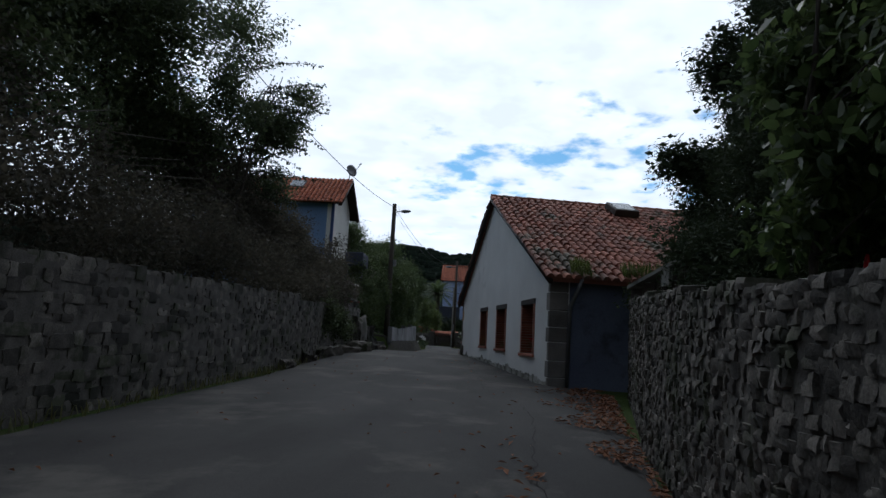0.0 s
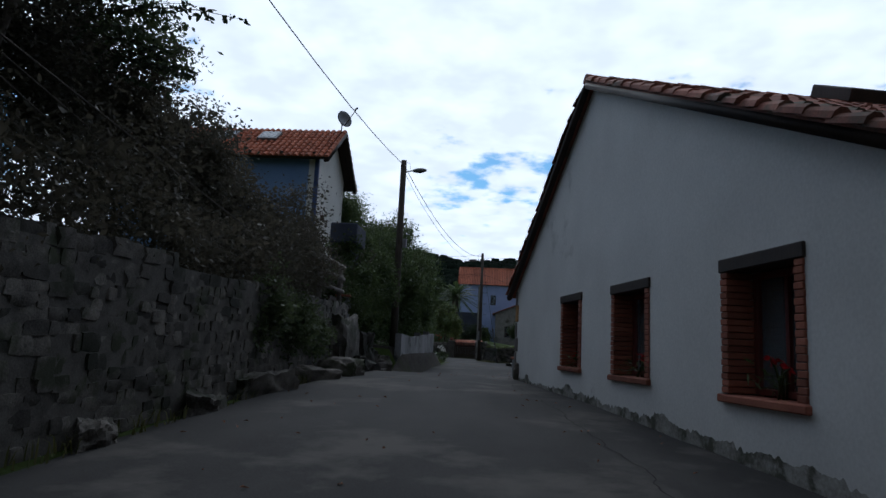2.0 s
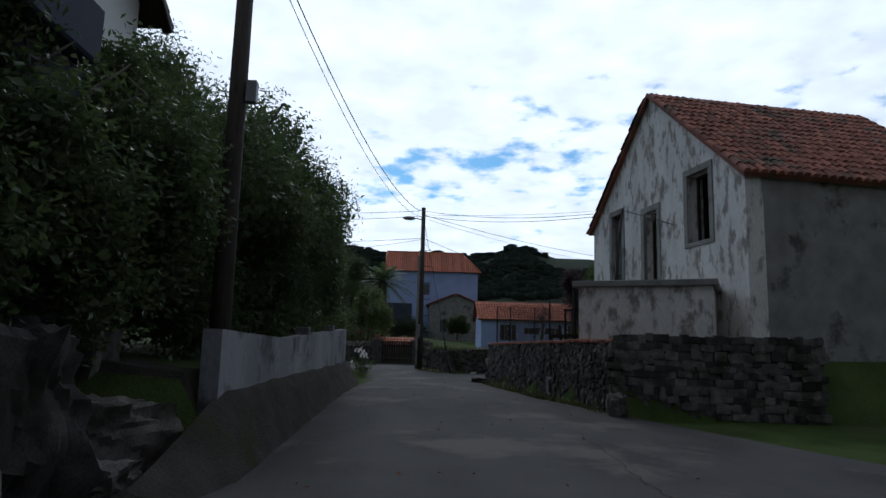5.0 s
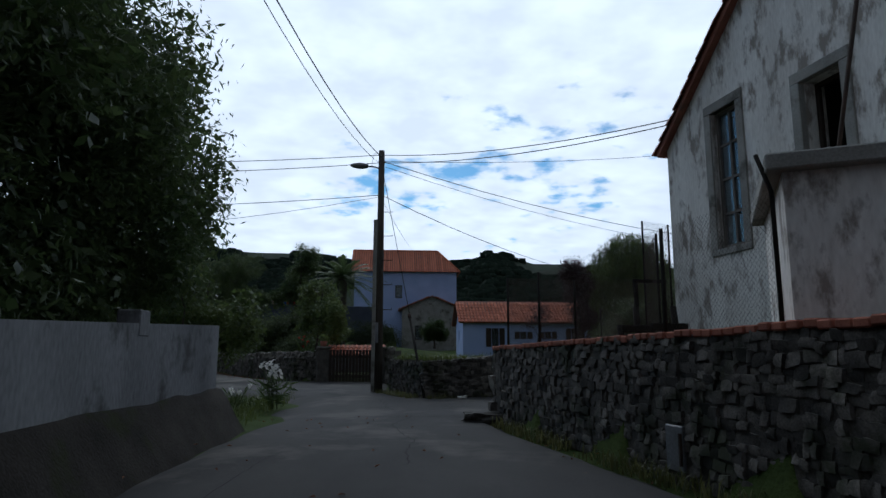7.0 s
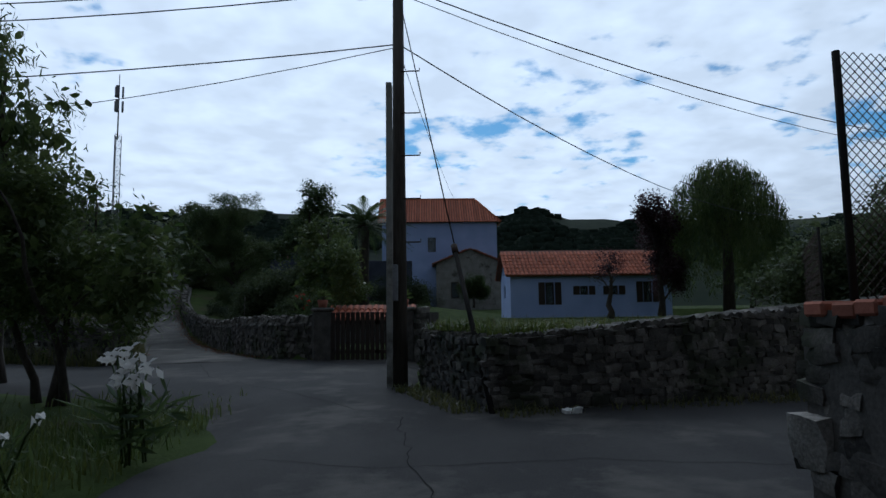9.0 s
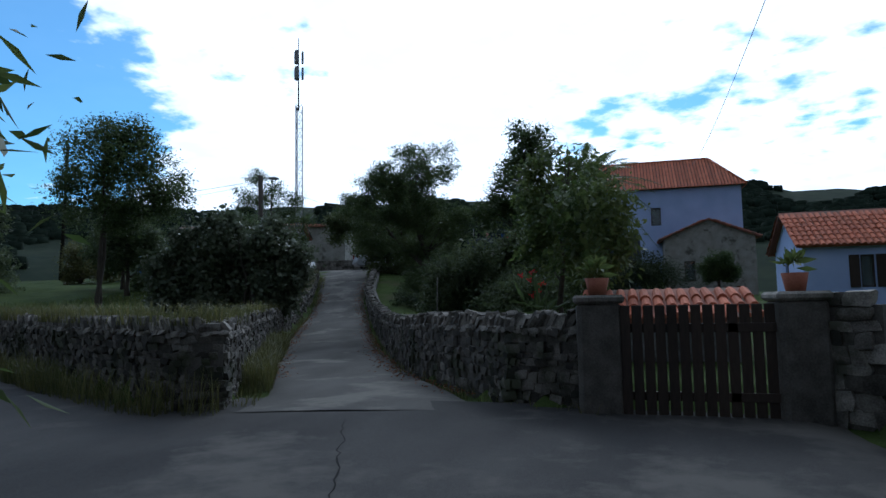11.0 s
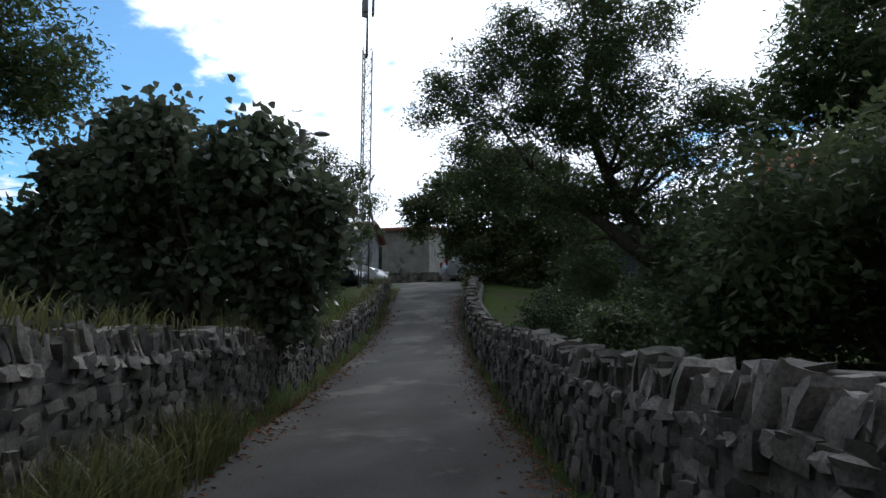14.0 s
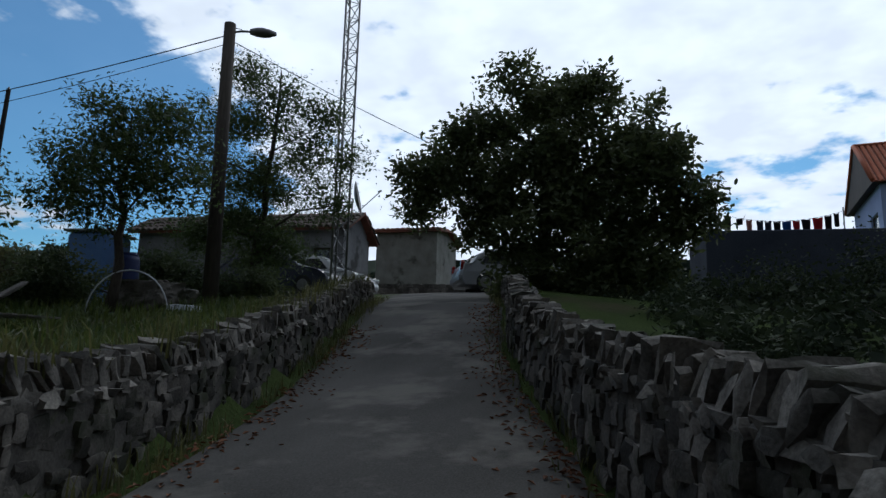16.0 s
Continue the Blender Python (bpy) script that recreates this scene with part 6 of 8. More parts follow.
tree("walnut_tree", (-16.6, 86.2, 2.9), [(-0.3, 0, 5.9, 1.1, 1.3, 1.0), (1.1, 0.2, 6.0, 0.75, 0.9, 0.6), (1.1, 0, 5.2, 1.2, 1.3, 0.8), (2.3, 0.1, 4.6, 0.9, 1.1, 0.9), (-1.5, 0, 4.9, 1.0, 1.2, 0.8), (-2.5, 0.1, 4.3, 1.1, 1.2, 0.8), (-3.2, 0.2, 4.0, 0.9, 1.1, 0.8), (-3.3, 0.1, 3.2, 0.7, 1.0, 0.6),
     (-1.6, -0.2, 3.5, 1.4, 1.3, 1.1), (0.0, -0.3, 4.2, 1.5, 1.4, 1.2), (1.6, -0.2, 3.6, 1.5, 1.4, 1.2), (3.0, 0, 3.5, 1.0, 1.2, 1.1), (3.4, 0.1, 2.5, 0.9, 1.1, 0.9), (-1.0, -0.3, 2.5, 1.5, 1.2, 0.9), (0.8, -0.4, 2.4, 1.9, 1.5, 1.2), (2.4, -0.2, 2.0, 1.3, 1.2, 1.1), (0.6, -0.4, 1.2, 1.7, 1.3, 0.9), (2.0, -0.3, 1.0, 1.5, 1.2, 0.9)],
     3300, 11, 0.17, WALNUT_LEAF, "round walnut tree with a full dark crown", seed=63, trunk=0.25, width=0.42, dense=0.22, spread=0.15, oval=True)
tree("orchard_tree", (-4.5, 64.6, 0.9), [(0, 0, 2.6, 1.0, 1.1, 1.2), (0.1, -0.3, 3.7, 0.8, 0.8, 0.7), (0.6, -1.6, 2.5, 0.8, 0.8, 1.1), (1.0, -2.6, 2.3, 0.8, 0.9, 1.2)], 850, 9, 0.13, LEAF_LIGHT, "large-leaved garden tree behind the lane wall", seed=64, droop=0.7, width=0.36, trunk=0.08, dense=0.5, oval=True)
tree("garden_shrub", (-7.0, 68.8, 0.9), [(-0.3, 0.5, 1.6, 1.8, 1.6, 1.5), (0.2, 1.6, 2.0, 1.9, 1.3, 1.5), (-1.6, 3.0, 1.3, 1.4, 1.8, 1.3), (1.4, -1.5, 0.9, 1.4, 1.3, 1.0), (-3.6, 7.5, 0.9, 1.2, 2.0, 0.8), (0.5, 4, 1.4, 2.5, 1.5, 1.4)], 4600, 13, 0.11, LEAF_DARK, "dense dark garden shrubs behind the lane wall", "shrub", 0.05, seed=66, stems=4)
tree("hillside_shrub", (-9.5, 82.5, 1.6), [(0, 0, 1.2, 2.2, 1.6, 1.3), (3.5, 0.5, 1.3, 2.4, 1.6, 1.4), (7, 0, 1.4, 2.6, 1.6, 1.4), (-2.6, 0.6, 1.2, 1.4, 1.6, 1.2), (-2.6, -4.2, 0.4, 1.0, 2.2, 0.7), (-0.6, -5.0, 0.5, 1.4, 2.4, 0.8), (1.6, -4.5, 0.7, 1.8, 2.4, 0.9), (-3.6, -1.0, 0.8, 1.1, 2.0, 0.8), (-5.0, 2.8, 1.0, 1.2, 2.0, 0.9)], 6500, 13, 0.075, CONIFER_LEAF, "dark bramble thicket below a terrace", "shrub", 0.05, seed=76, stems=5)
tree("yard_tree", (-22.2, 79.1, 2.7), [(-0.1, 0, 3.5, 1.0, 1.0, 0.6), (1.0, 0, 3.1, 0.7, 0.9, 0.6), (-1.3, 0.1, 3.0, 0.8, 0.9, 0.6), (-1.6, 0, 2.3, 0.6, 0.8, 0.5), (0, 0, 2.5, 1.3, 1.1, 0.7), (1.2, 0, 2.2, 0.8, 0.9, 0.6), (-0.5, 0, 1.8, 1.0, 0.9, 0.5)], 1150, 12, 0.10, LEAF_MID, "small airy garden tree on a lawn", seed=81, trunk=0.1, width=0.3, dense=0.35, spread=0.16)
tree("lane_tree", (-23.4, 84.2, 3.6), [(-0.7, 0, 5.9, 0.6, 0.9, 0.8), (0.6, 0, 5.3, 0.7, 0.9, 0.7), (1.9, 0, 4.5, 0.5, 0.8, 0.7), (-0.4, 0, 4.7, 1.2, 1.1, 0.9), (1.2, 0, 3.9, 0.9, 1.0, 0.9), (2.4, 0.2, 3.3, 0.5, 0.8, 0.8), (-1.6, 0, 4.6, 0.7, 0.9, 0.9), (-1.5, 0, 3.3, 1.0, 1.1, 1.0), (0.1, 0, 3.2, 1.3, 1.2, 1.1), (1.7, 0.1, 2.5, 0.9, 1.0, 0.9), (-0.3, 0, 2.0, 1.6, 1.2, 1.0), (0.3, 0, 1.0, 1.5, 1.2, 0.9), (-1.8, 0, 1.4, 1.0, 1.0, 1.0)], 2700, 12, 0.10, LEAF_MID, "airy grey-green tree behind a lane pole", seed=82, trunk=0.13, width=0.3, dense=0.45, spread=0.16)
tree("yard_hedge", (-23.5, 81.3, 3.0), [(-3.4, -2.6, 0.4, 1.4, 0.9, 0.7), (-1.6, -1.2, 0.4, 1.4, 0.9, 0.7), (0.2, 0.0, 0.4, 1.2, 0.9, 0.7), (1.2, 1.3, 0.4, 0.9, 0.9, 0.6)], 1500, 12, 0.10, LEAF_DARK, "low dark hedge behind a lawn", "hedge", 0.04, seed=83, stems=4)
tree("yellowing_tree", (-39.5, 86.5, 3.2), [(0, 0, 1.9, 1.6, 1.5, 1.5), (2.2, 0.5, 1.6, 1.3, 1.3, 1.3)], 700, 12, 0.16, WEEDS, "yellowing bushy trees across the field", seed=84)
tree("fence_shrub", (8.5, 54.6, 1.2), [(0, 0, 1.6, 1.6, 1.4, 1.5), (2.2, 0.6, 2.0, 1.8, 1.5, 1.8), (-1.2, 0.6, 0.9, 1.2, 1.1, 0.9)], 1500, 12, 0.12, LEAF_DARK, "dark green shrub behind field netting", "shrub", 0.06, seed=85, stems=3)
tree("courtyard_tree", (-6.0, 70.5, 1.0), [(0, 0, 1.8, 1.2, 1.2, 1.2), (1.4, 0.5, 2.0, 1.3, 1.2, 1.2)], 1200, 12, 0.14, LEAF_LIGHT, "leafy fruit trees behind the gate", seed=77)
tree("wood_edge_tree", (-17, 97, 3.8), [(0, 0, 2.4, 2.4, 2, 2.2)], 900, 12, 0.2, LEAF_DARK, "dark trees behind the lane", seed=78)


def weeping_willow(at, height, radius, label):
    """Trunk, arching limbs, and long hanging strands of narrow leaves over a dome."""
    w = empty("weeping_willow", label, "tree")
    r = np.random.default_rng(67)
    x, y, z = at
    part("trunk", tubed([(x, y, z - 0.2), (x + 0.1, y, z + height * 0.35), (x, y + 0.1, z + height * 0.6)], [0.32, 0.26, 0.18], 10), BARK, w)
    for k in range(9):
        a = k * 0.7
        e = (x + radius * 0.7 * math.cos(a), y + radius * 0.7 * math.sin(a), z + height * r.uniform(0.8, 0.93))
        part("limb", tubed([(x, y, z + height * 0.5), ((x + e[0]) / 2, (y + e[1]) / 2, z + height * 0.82), e], [0.12, 0.08, 0.02], 6), BARK, w)
    spots = []
    for k in range(620):
        a, f = r.uniform(0, 6.28), r.uniform(0, 1) ** 0.6
        lobe = 1 + 0.13 * math.sin(3 * a + 1) + 0.08 * math.sin(7 * a)
        px_, py_ = x + radius * f * lobe * math.cos(a), y + radius * f * lobe * math.sin(a)
        top = z + height * (1 - 0.34 * f ** 2.4) * r.uniform(0.94, 1.02)
        drop = r.uniform(0.3, 0.62) * height * (0.6 + 0.4 * f)
        n = int(drop / 0.2)
        spots += [(px_ + 0.12 * math.cos(a) * j / n, py_ + 0.12 * math.sin(a) * j / n, top - drop * j / n) for j in range(n)]
    leaves("strand", spots, LEAF_LIGHT, w, 0.3, 0.035, 4, 0.07, 2.6, 68)


weeping_willow((15.2, 75, 1.6), 8.2, 3.1, "weeping willow with long hanging strands in the field")
tree("plum_tree", (11.6, 75, 1.6), [(0, 0, 4.2, 1.1, 1.1, 2.2), (0.5, 0, 2.2, 1.2, 1.2, 1.5), (-0.6, 0, 5.4, 0.7, 0.7, 1.2)], 1100, 12, 0.13, LEAF_PLUM, "purple-leaved plum tree beside a willow", seed=68, dense=0.6)
tree("bare_fruit_tree", (8.6, 74, 1.5), [(0, 0, 2.4, 1.0, 0.9, 1.1)], 120, 8, 0.11, LEAF_PLUM, "sparse small fruit tree in the field", seed=79, dense=0.3)
for tx, ty, tz, hh, sd in ((-26, 76, 2.6, 4.6, 4), (-29, 79, 2.8, 5.4, 5), (20, 82, 2, 5, 7), (25, 80, 2, 5.5, 8), (3.5, 100, 2.4, 3.2, 9)):
    tree("field_tree", (tx, ty, tz), [(0, 0, hh * 0.62, hh * 0.36, hh * 0.34, hh * 0.36), (hh * 0.2, 0.2, hh * 0.42, hh * 0.3, hh * 0.3, hh * 0.28), (-hh * 0.2, 0, hh * 0.45, hh * 0.28, hh * 0.28, hh * 0.3)],
         1100, 12, 0.14, (LEAF_DARK, LEAF_MID)[sd % 2], "bushy dark tree at the edge of a field", trunk=0.12, seed=80 + sd, dense=0.7)


# ---- hills ----
def hill_top(az):
    """Height of the skyline, in degrees above the eye, by bearing (degrees clockwise from +y)."""
    base = np.interp(az, (-180, -70, -45, -25, -12, -3, 5, 9, 13, 20, 40, 70, 180), (4, 6, 7.5, 8.2, 8.8, 8.2, 8.2, 8.9, 8.0, 7.2, 6.6, 5.5, 4))
    return base + 0.5 + 0.35 * noise.noise((az * 0.22, 0, 0)) + 0.12 * noise.noise((az * 1.3, 4, 0))


def build_hill():
    vs, fs = [], []
    azs, rs = np.arange(-180, 180.1, 1.0), (170, 200, 235, 275, 320, 360, 400, 470)
    for az in azs:
        for k, r in enumerate(rs):
            f = min(1, k / (len(rs) - 2)) ** 1.15
            z = 1.8 + 400 * math.tan(radians(hill_top(az))) * f * (0.97 if k < len(rs) - 1 else 0.75)
            z += (3.5 * noise.noise((r * 0.02, az * 0.16, 2)) if 0 < k else -2)
            a = radians(az)
            vs.append((-2 + r * math.sin(a), 45 + r * math.cos(a), z))
    n = len(rs)
    fs = [(i * n + j, i * n + j + 1, (i + 1) * n + j + 1, (i + 1) * n + j) for i in range(len(azs) - 1) for j in range(n - 1)]
    tagged(pydata("hill", vs, fs, HILL, smooth=True), "wooded green hills along the skyline", "hill", kind="structure")
    # woods on them
    r = np.random.default_rng(5)
    pv, pf, m = [], [], 0
    for k in range(9000):
        az, q = r.uniform(-75, 60), r.uniform(0, 1) ** 0.7
        rr = 215 + 178 * q
        if noise.noise((az * 0.12, rr * 0.012, 7)) > 0.22:
            continue
        f = min(1, (np.interp(rr, rs, range(n))) / (n - 2)) ** 1.15
        z = 1.8 + 400 * math.tan(radians(hill_top(az))) * f * 0.97 + 3.5 * noise.noise((rr * 0.02, az * 0.16, 2))
        a = radians(az)
        v, f_ = ROCK_ARRAYS[int(r.integers(10))]
        s = r.uniform(2.2, 4.6)
        c, sn = math.cos(k), math.sin(k)
        w = v * np.array([s * 1.15, s * 1.15, s])
        w = np.stack([w[:, 0] * c - w[:, 1] * sn, w[:, 0] * sn + w[:, 1] * c, w[:, 2]], 1)
        pv.append(w + np.array([-2 + rr * math.sin(a), 45 + rr * math.cos(a), z + s * 0.2]))
        pf += [tuple(i + m for i in g) for g in f_]
        m += len(v)
    ob = pydata("far_wood", np.concatenate(pv), pf, WOODS, smooth=True)
    tagged(ob, "far woods on the hillside", "woodland", kind="stuff")


WOODS = material("far_tree_crowns", (0.012, 0.020, 0.015), (0.026, 0.036, 0.024), 0.5, 0.95, 0.3, 3, 0.25, island=True, fine_dist=0.3, spec=0.03)
build_hill()


# ---- palm ----
def palm(at, height, label):
    p = empty("palm_tree", label, "palm tree")
    x, y, z = at
    part("trunk", tubed([(x, y, z - 0.2), (x + 0.05, y, z + height * 0.5), (x, y, z + height)], [0.34, 0.28, 0.36], 12), BARK, p)
    r = np.random.default_rng(3)
    top = np.array([x, y, z + height])
    for k in range(44):
        a, up = k * 2.4, 1.25 - 1.75 * (k / 44)
        d = np.array([math.cos(a) * math.cos(up), math.sin(a) * math.cos(up), math.sin(up)])
        L = r.uniform(2.8, 3.6)
        line = [top + d * L * f + np.array([0, 0, -1]) * 1.25 * L * 0.36 * f * f for f in np.linspace(0, 1, 8)]
        bm = bmesh.new()
        tube(bm, line, [0.03, 0.028, 0.025, 0.02, 0.016, 0.012, 0.01, 0.006], 4, cap=False)
        for i in range(40):
            f = 0.12 + 0.88 * i / 40
            q = top + d * L * f + np.array([0, 0, -1]) * 1.25 * L * 0.36 * f * f
            tan = d + np.array([0, 0, -1]) * 0.9 * f
            tan /= np.linalg.norm(tan)
            side = np.cross(tan, [0, 0, 1.0])
            side /= np.linalg.norm(side)
            for s in (-1, 1):
                e = side * s * 0.8 + tan * 0.7 + np.array([0, 0, -0.35])
                e = e / np.linalg.norm(e) * 0.55 * math.sin(math.pi * min(1, 0.25 + f * 0.72))
                w = tan * 0.022
                vs = [bm.verts.new(c) for c in (q - w, q + w, q + e)]
                bm.faces.new(vs)
        part("frond", bm, LEAF_MID, p)
    return p


palm((-4.5, 79.5, 1.3), 5.7, "stout palm tree with arching green fronds")


# ---- rocks, steps, rail fence and gate above the road ----
def boulder(at, size, seed, label="weathered grey limestone boulder at a wall foot", rz=0.0):
    bm = rock_shape(seed, 0.2)
    bmesh.ops.subdivide_edges(bm, edges=bm.edges, cuts=7, use_grid_fill=True)
    for v in bm.verts:
        p = Vector(v.co)
        n = noise.noise(p * 2.2 + Vector((seed, 0, 0))) * 0.26 - abs(noise.noise(p * 3.1 + Vector((seed, 3, 0)))) * 0.3 - abs(noise.noise(p * 7 + Vector((seed, 5, 2)))) * 0.13 + noise.noise(p * 17 + Vector((seed, 7, 0))) * 0.035
        v.co = p * (1.1 + n)
    bmesh.ops.transform(bm, matrix=Matrix.Translation(at) @ Matrix.Rotation(rz, 4, "Z") @ Matrix.Diagonal((*size, 1)), verts=bm.verts)
    rock = part("boulder", bm, SHADED_MOSSY)
    rock.data.shade_smooth()
    rock.data.set_sharp_from_angle(angle=0.5)
    return tagged(rock, label, "rock", "boulders along the road")


for k, (bx, by, bz, sx, sy, sz) in enumerate(((-4.2, 23.3, 0.95, 0.75, 1.5, 1.9), (-3.9, 23.7, 0.5, 0.75, 1.1, 0.9), (-3.9, 21.7, 0.55, 0.6, 1.1, 0.7), (-3.95, 20.2, 0.5, 0.5, 0.9, 0.6), (-4.0, 17.4, 0.45, 0.45, 1.1, 0.7), (-4.0, 15.4, 0.35, 0.4, 0.8, 0.5),
                                             (-4.95, 28.3, 0.9, 1.1, 1.5, 1.8), (-4.6, 27.3, 0.5, 0.6, 0.7, 0.8), (-4.55, 29.6, 0.55, 0.8, 1.3, 0.8), (-4.1, 28.6, 0.3, 0.5, 0.7, 0.4), (-4.0, 13.2, 0.3, 0.35, 0.7, 0.4), (-5.4, 30.4, 1.0, 0.9, 1.1, 1.5))):
    boulder((bx, by, bz), (sx, sy, sz), 300 + k, rz=k * 0.7)
boulder((0.28, 23.5, 0.72), (0.3, 0.4, 0.62), 330, "pale upright guard stone at a house corner")
boulder((2.42, 35.0, 0.5), (0.28, 0.3, 0.55), 331, "pale guard stone at a wall end")
boulder((0.95, 48.95, 0.47), (0.24, 0.17, 0.16), 332, "white painted stone beside a field wall", 0.2).data.materials[0] = PLASTER
boulder((0.75, 43.9, 0.45), (0.6, 0.5, 0.25), 333, "flat loose stone at the end of a yard wall")


def stairs():
    st = empty("garden_steps", "worn stone garden steps up to a gate", "steps")
    for k in range(4):
        y0, y1, top = 24.4 + 0.12 * k, 27.15 - 0.12 * k, 0.76 + 0.2 * k
        bm = boxed((-4.02 - 0.34 * k - 0.45, (y0 + y1) / 2, top - 0.45), (0.9, y1 - y0, 0.9), 0.02 * (k % 2), 0.035)
        bmesh.ops.subdivide_edges(bm, edges=[e for e in bm.edges if e.calc_length() > 0.8], cuts=5)
        for v in bm.verts:
            v.co += Vector((0.03 * noise.noise(v.co * 3), 0, 0.02 * noise.noise(v.co * 2.3)))
        part("step", bm, STONE, st)
    return st


stairs()
g = empty("garden_gate", "dark weathered wooden garden gate", "gate")
for k in range(9):
    part("board", boxed((-4.98, 25.12 + k * 0.165, 1.95), (0.035, 0.15, 1.25 + 0.03 * (k % 2)), 0, 0.006), DARK_WOOD, g)
for zz in (1.6, 2.3):
    part("rail", boxed((-4.94, 25.78, zz), (0.05, 1.5, 0.09), 0, 0.006), DARK_WOOD, g)
pier = empty("gate_pier", "whitewashed gate pier with red tile cap", "gate pier")
part("pier_body", boxed((-4.98, 26.95, 1.95), (0.34, 0.42, 1.45), 0, 0.02), DIRTY_WALL, pier)
part("pier_cap", boxed((-4.98, 26.95, 2.71), (0.46, 0.56, 0.07), 0, 0.015), BRICK, pier)
part("letter_box", boxed((-4.795, 26.9, 2.25), (0.03, 0.22, 0.16), 0, 0.01), RUST, pier)


def rail_fence(label, posts, z, h, rails):
    f = empty("rail_fence", label, "fence")
    for (x, y) in posts:
        part("post", tubed([(x, y, z - 0.3), (x, y, z + h)], 0.06, 8), GREY_WOOD, f)
    for q in rails:
        for (x0, y0), (x1, y1) in zip(posts, posts[1:]):
            part("rail", tubed([(x0 + 0.08, y0 - 0.08, z + q), (x1 + 0.08, y1 + 0.06, z + q)], [0.055, 0.05], 8), GREY_WOOD, f)
    return f


rail_fence("grey round-log rail fence on a wall", [(-4.42, 21.9), (-4.4, 23.75)], 2.3, 1.0, (0.3, 0.62, 0.92))
rail_fence("grey round-log rail fence beside a gate", [(-5.1, 26.9), (-5.35, 28.0), (-5.7, 29.3)], 2.3, 1.05, (0.25, 0.58, 0.9))
pl = empty("terrace_block", "rendered terrace parapet below a house, its shade painted dark", "terrace")
part("parapet", boxed((-5.45, 28.9, 4.9), (0.9, 1.5, 0.66), 0, 0.03), SHADE_DARK_RENDER, pl)
part("terrace_base", boxed((-5.6, 29.2, 2.9), (0.7, 1.2, 3.36), 0, 0.03), SHADE_DARK_RENDER, pl)
bench = empty("corner_bench", "low whitewashed bench with brick top at a house corner", "bench")
part("bench_body", boxed((0.55, 24.35, 0.72), (0.75, 0.95, 0.75), 0.19, 0.03), DIRTY_WALL, bench)
part("bench_top", boxed((0.55, 24.35, 1.12), (0.8, 1.0, 0.06), 0.19, 0.012), BRICK, bench)


# ---- yard wall coping, posts and wire ----
def coping():
    total, sample = along([(2.5, 35.4), (1.8, 39.6), (1.0, 44.2)])
    thing = empty("brick_coping", "old red brick coping on a yard wall", "coping", kind="structure")
    me = bpy.data.meshes.new("coping_brick")
    bm = boxed((0, 0, 0), (0.13, 0.5, 0.07), 0, 0.012)
    bm.to_mesh(me)
    bm.free()
    me.materials.append(BRICK)
    s, k = 0.1, 0
    r = np.random.default_rng(9)
    while s < total:
        p, t = sample(s)
        q = np.array([t[1], -t[0]]) * -1
        c = p - q * 0.22
        h = 1.42 - 0.018 * (p[1] - 35)
        ob = bpy.data.objects.new("coping_brick", me)
        scene.collection.objects.link(ob)
        ob.parent = thing
        ob.matrix_basis = Matrix.Translation((*c, road_z(*p) + h + 0.035 + r.uniform(-0.01, 0.012))) @ Matrix.Rotation(math.atan2(t[1], t[0]) + r.normal(0, 0.05), 4, "Z")
        s += 0.145
        k += 1


coping()


def net_fence(name, label, posts, z, h, step=0.16, lean=0.0, wire=0.004):
    f = empty(name, label, "wire fence")
    for (x, y) in posts:
        bent = [(x + lean, y - lean, z + h + 0.33)] if lean and (x, y) == posts[0] else []
        part("post", tubed([(x, y, z - 0.3), (x, y, z + h), *bent], 0.02, 6), BLACK_TIMBER, f)
    bm = bmesh.new()
    for (x0, y0), (x1, y1) in zip(posts, posts[1:]):
        L = math.hypot(x1 - x0, y1 - y0)
        n, m = int(L / step), int(h / step)
        for i in range(-m, n + 1):
            for s in (0, 1):
                a, b = max(0, i), min(n, i + m)
                if b <= a:
                    continue
                fa, fb = a / n, b / n
                za, zb = (a - i) / m, (b - i) / m
                if s:
                    za, zb = 1 - za, 1 - zb
                tube(bm, [(x0 + (x1 - x0) * fa, y0 + (y1 - y0) * fa, z + h * za), (x0 + (x1 - x0) * fb, y0 + (y1 - y0) * fb, z + h * zb)], wire, 3, cap=False)
    part("netting", bm, RUST, f, "thin dark wire netting")
    return f


net_fence("yard_fence", "rusty posts with wire netting on a yard wall", [(2.25, 37.45), (1.98, 39.0), (1.5, 42.6)], 1.7, 1.15, 0.05, -0.07, 0.0011)
net_fence("garden_fence", "dark fine netting on thin posts along a yard wall", [(1.3, 44.25), (2.6, 44.45), (4.05, 44.65)], 1.45, 1.5, 0.05, 0.0, 0.003)
net_fence("garden_fence", "tall dark netting beside a derelict house", [(4.05, 44.65), (4.7, 44.95)], 1.45, 2.7, 0.05, 0.0, 0.002)
net_fence("side_fence", "dark fine netting on posts before a derelict house", [(4.05, 44.65), (3.45, 42.6)], 1.5, 2.0, 0.03, 0.0, 0.0008)
net_fence("field_fence", "rusty field fence posts with wire netting", [(5.1, 50.6), (9.0, 58.0), (12, 66)], 1.2, 1.7, 0.25, 0.0, 0.004)
fr = empty("door_frame", "dark old timber door frame standing in a yard", "door frame")
for x in (3.42, 3.92):
    part("upright", boxed((x, 43.5, 2.0), (0.06, 0.08, 1.7), 0.1, 0.008), BLACK_TIMBER, fr)
part("head", boxed((3.67, 43.5, 2.83), (0.62, 0.08, 0.06), 0.1, 0.008), BLACK_TIMBER, fr)
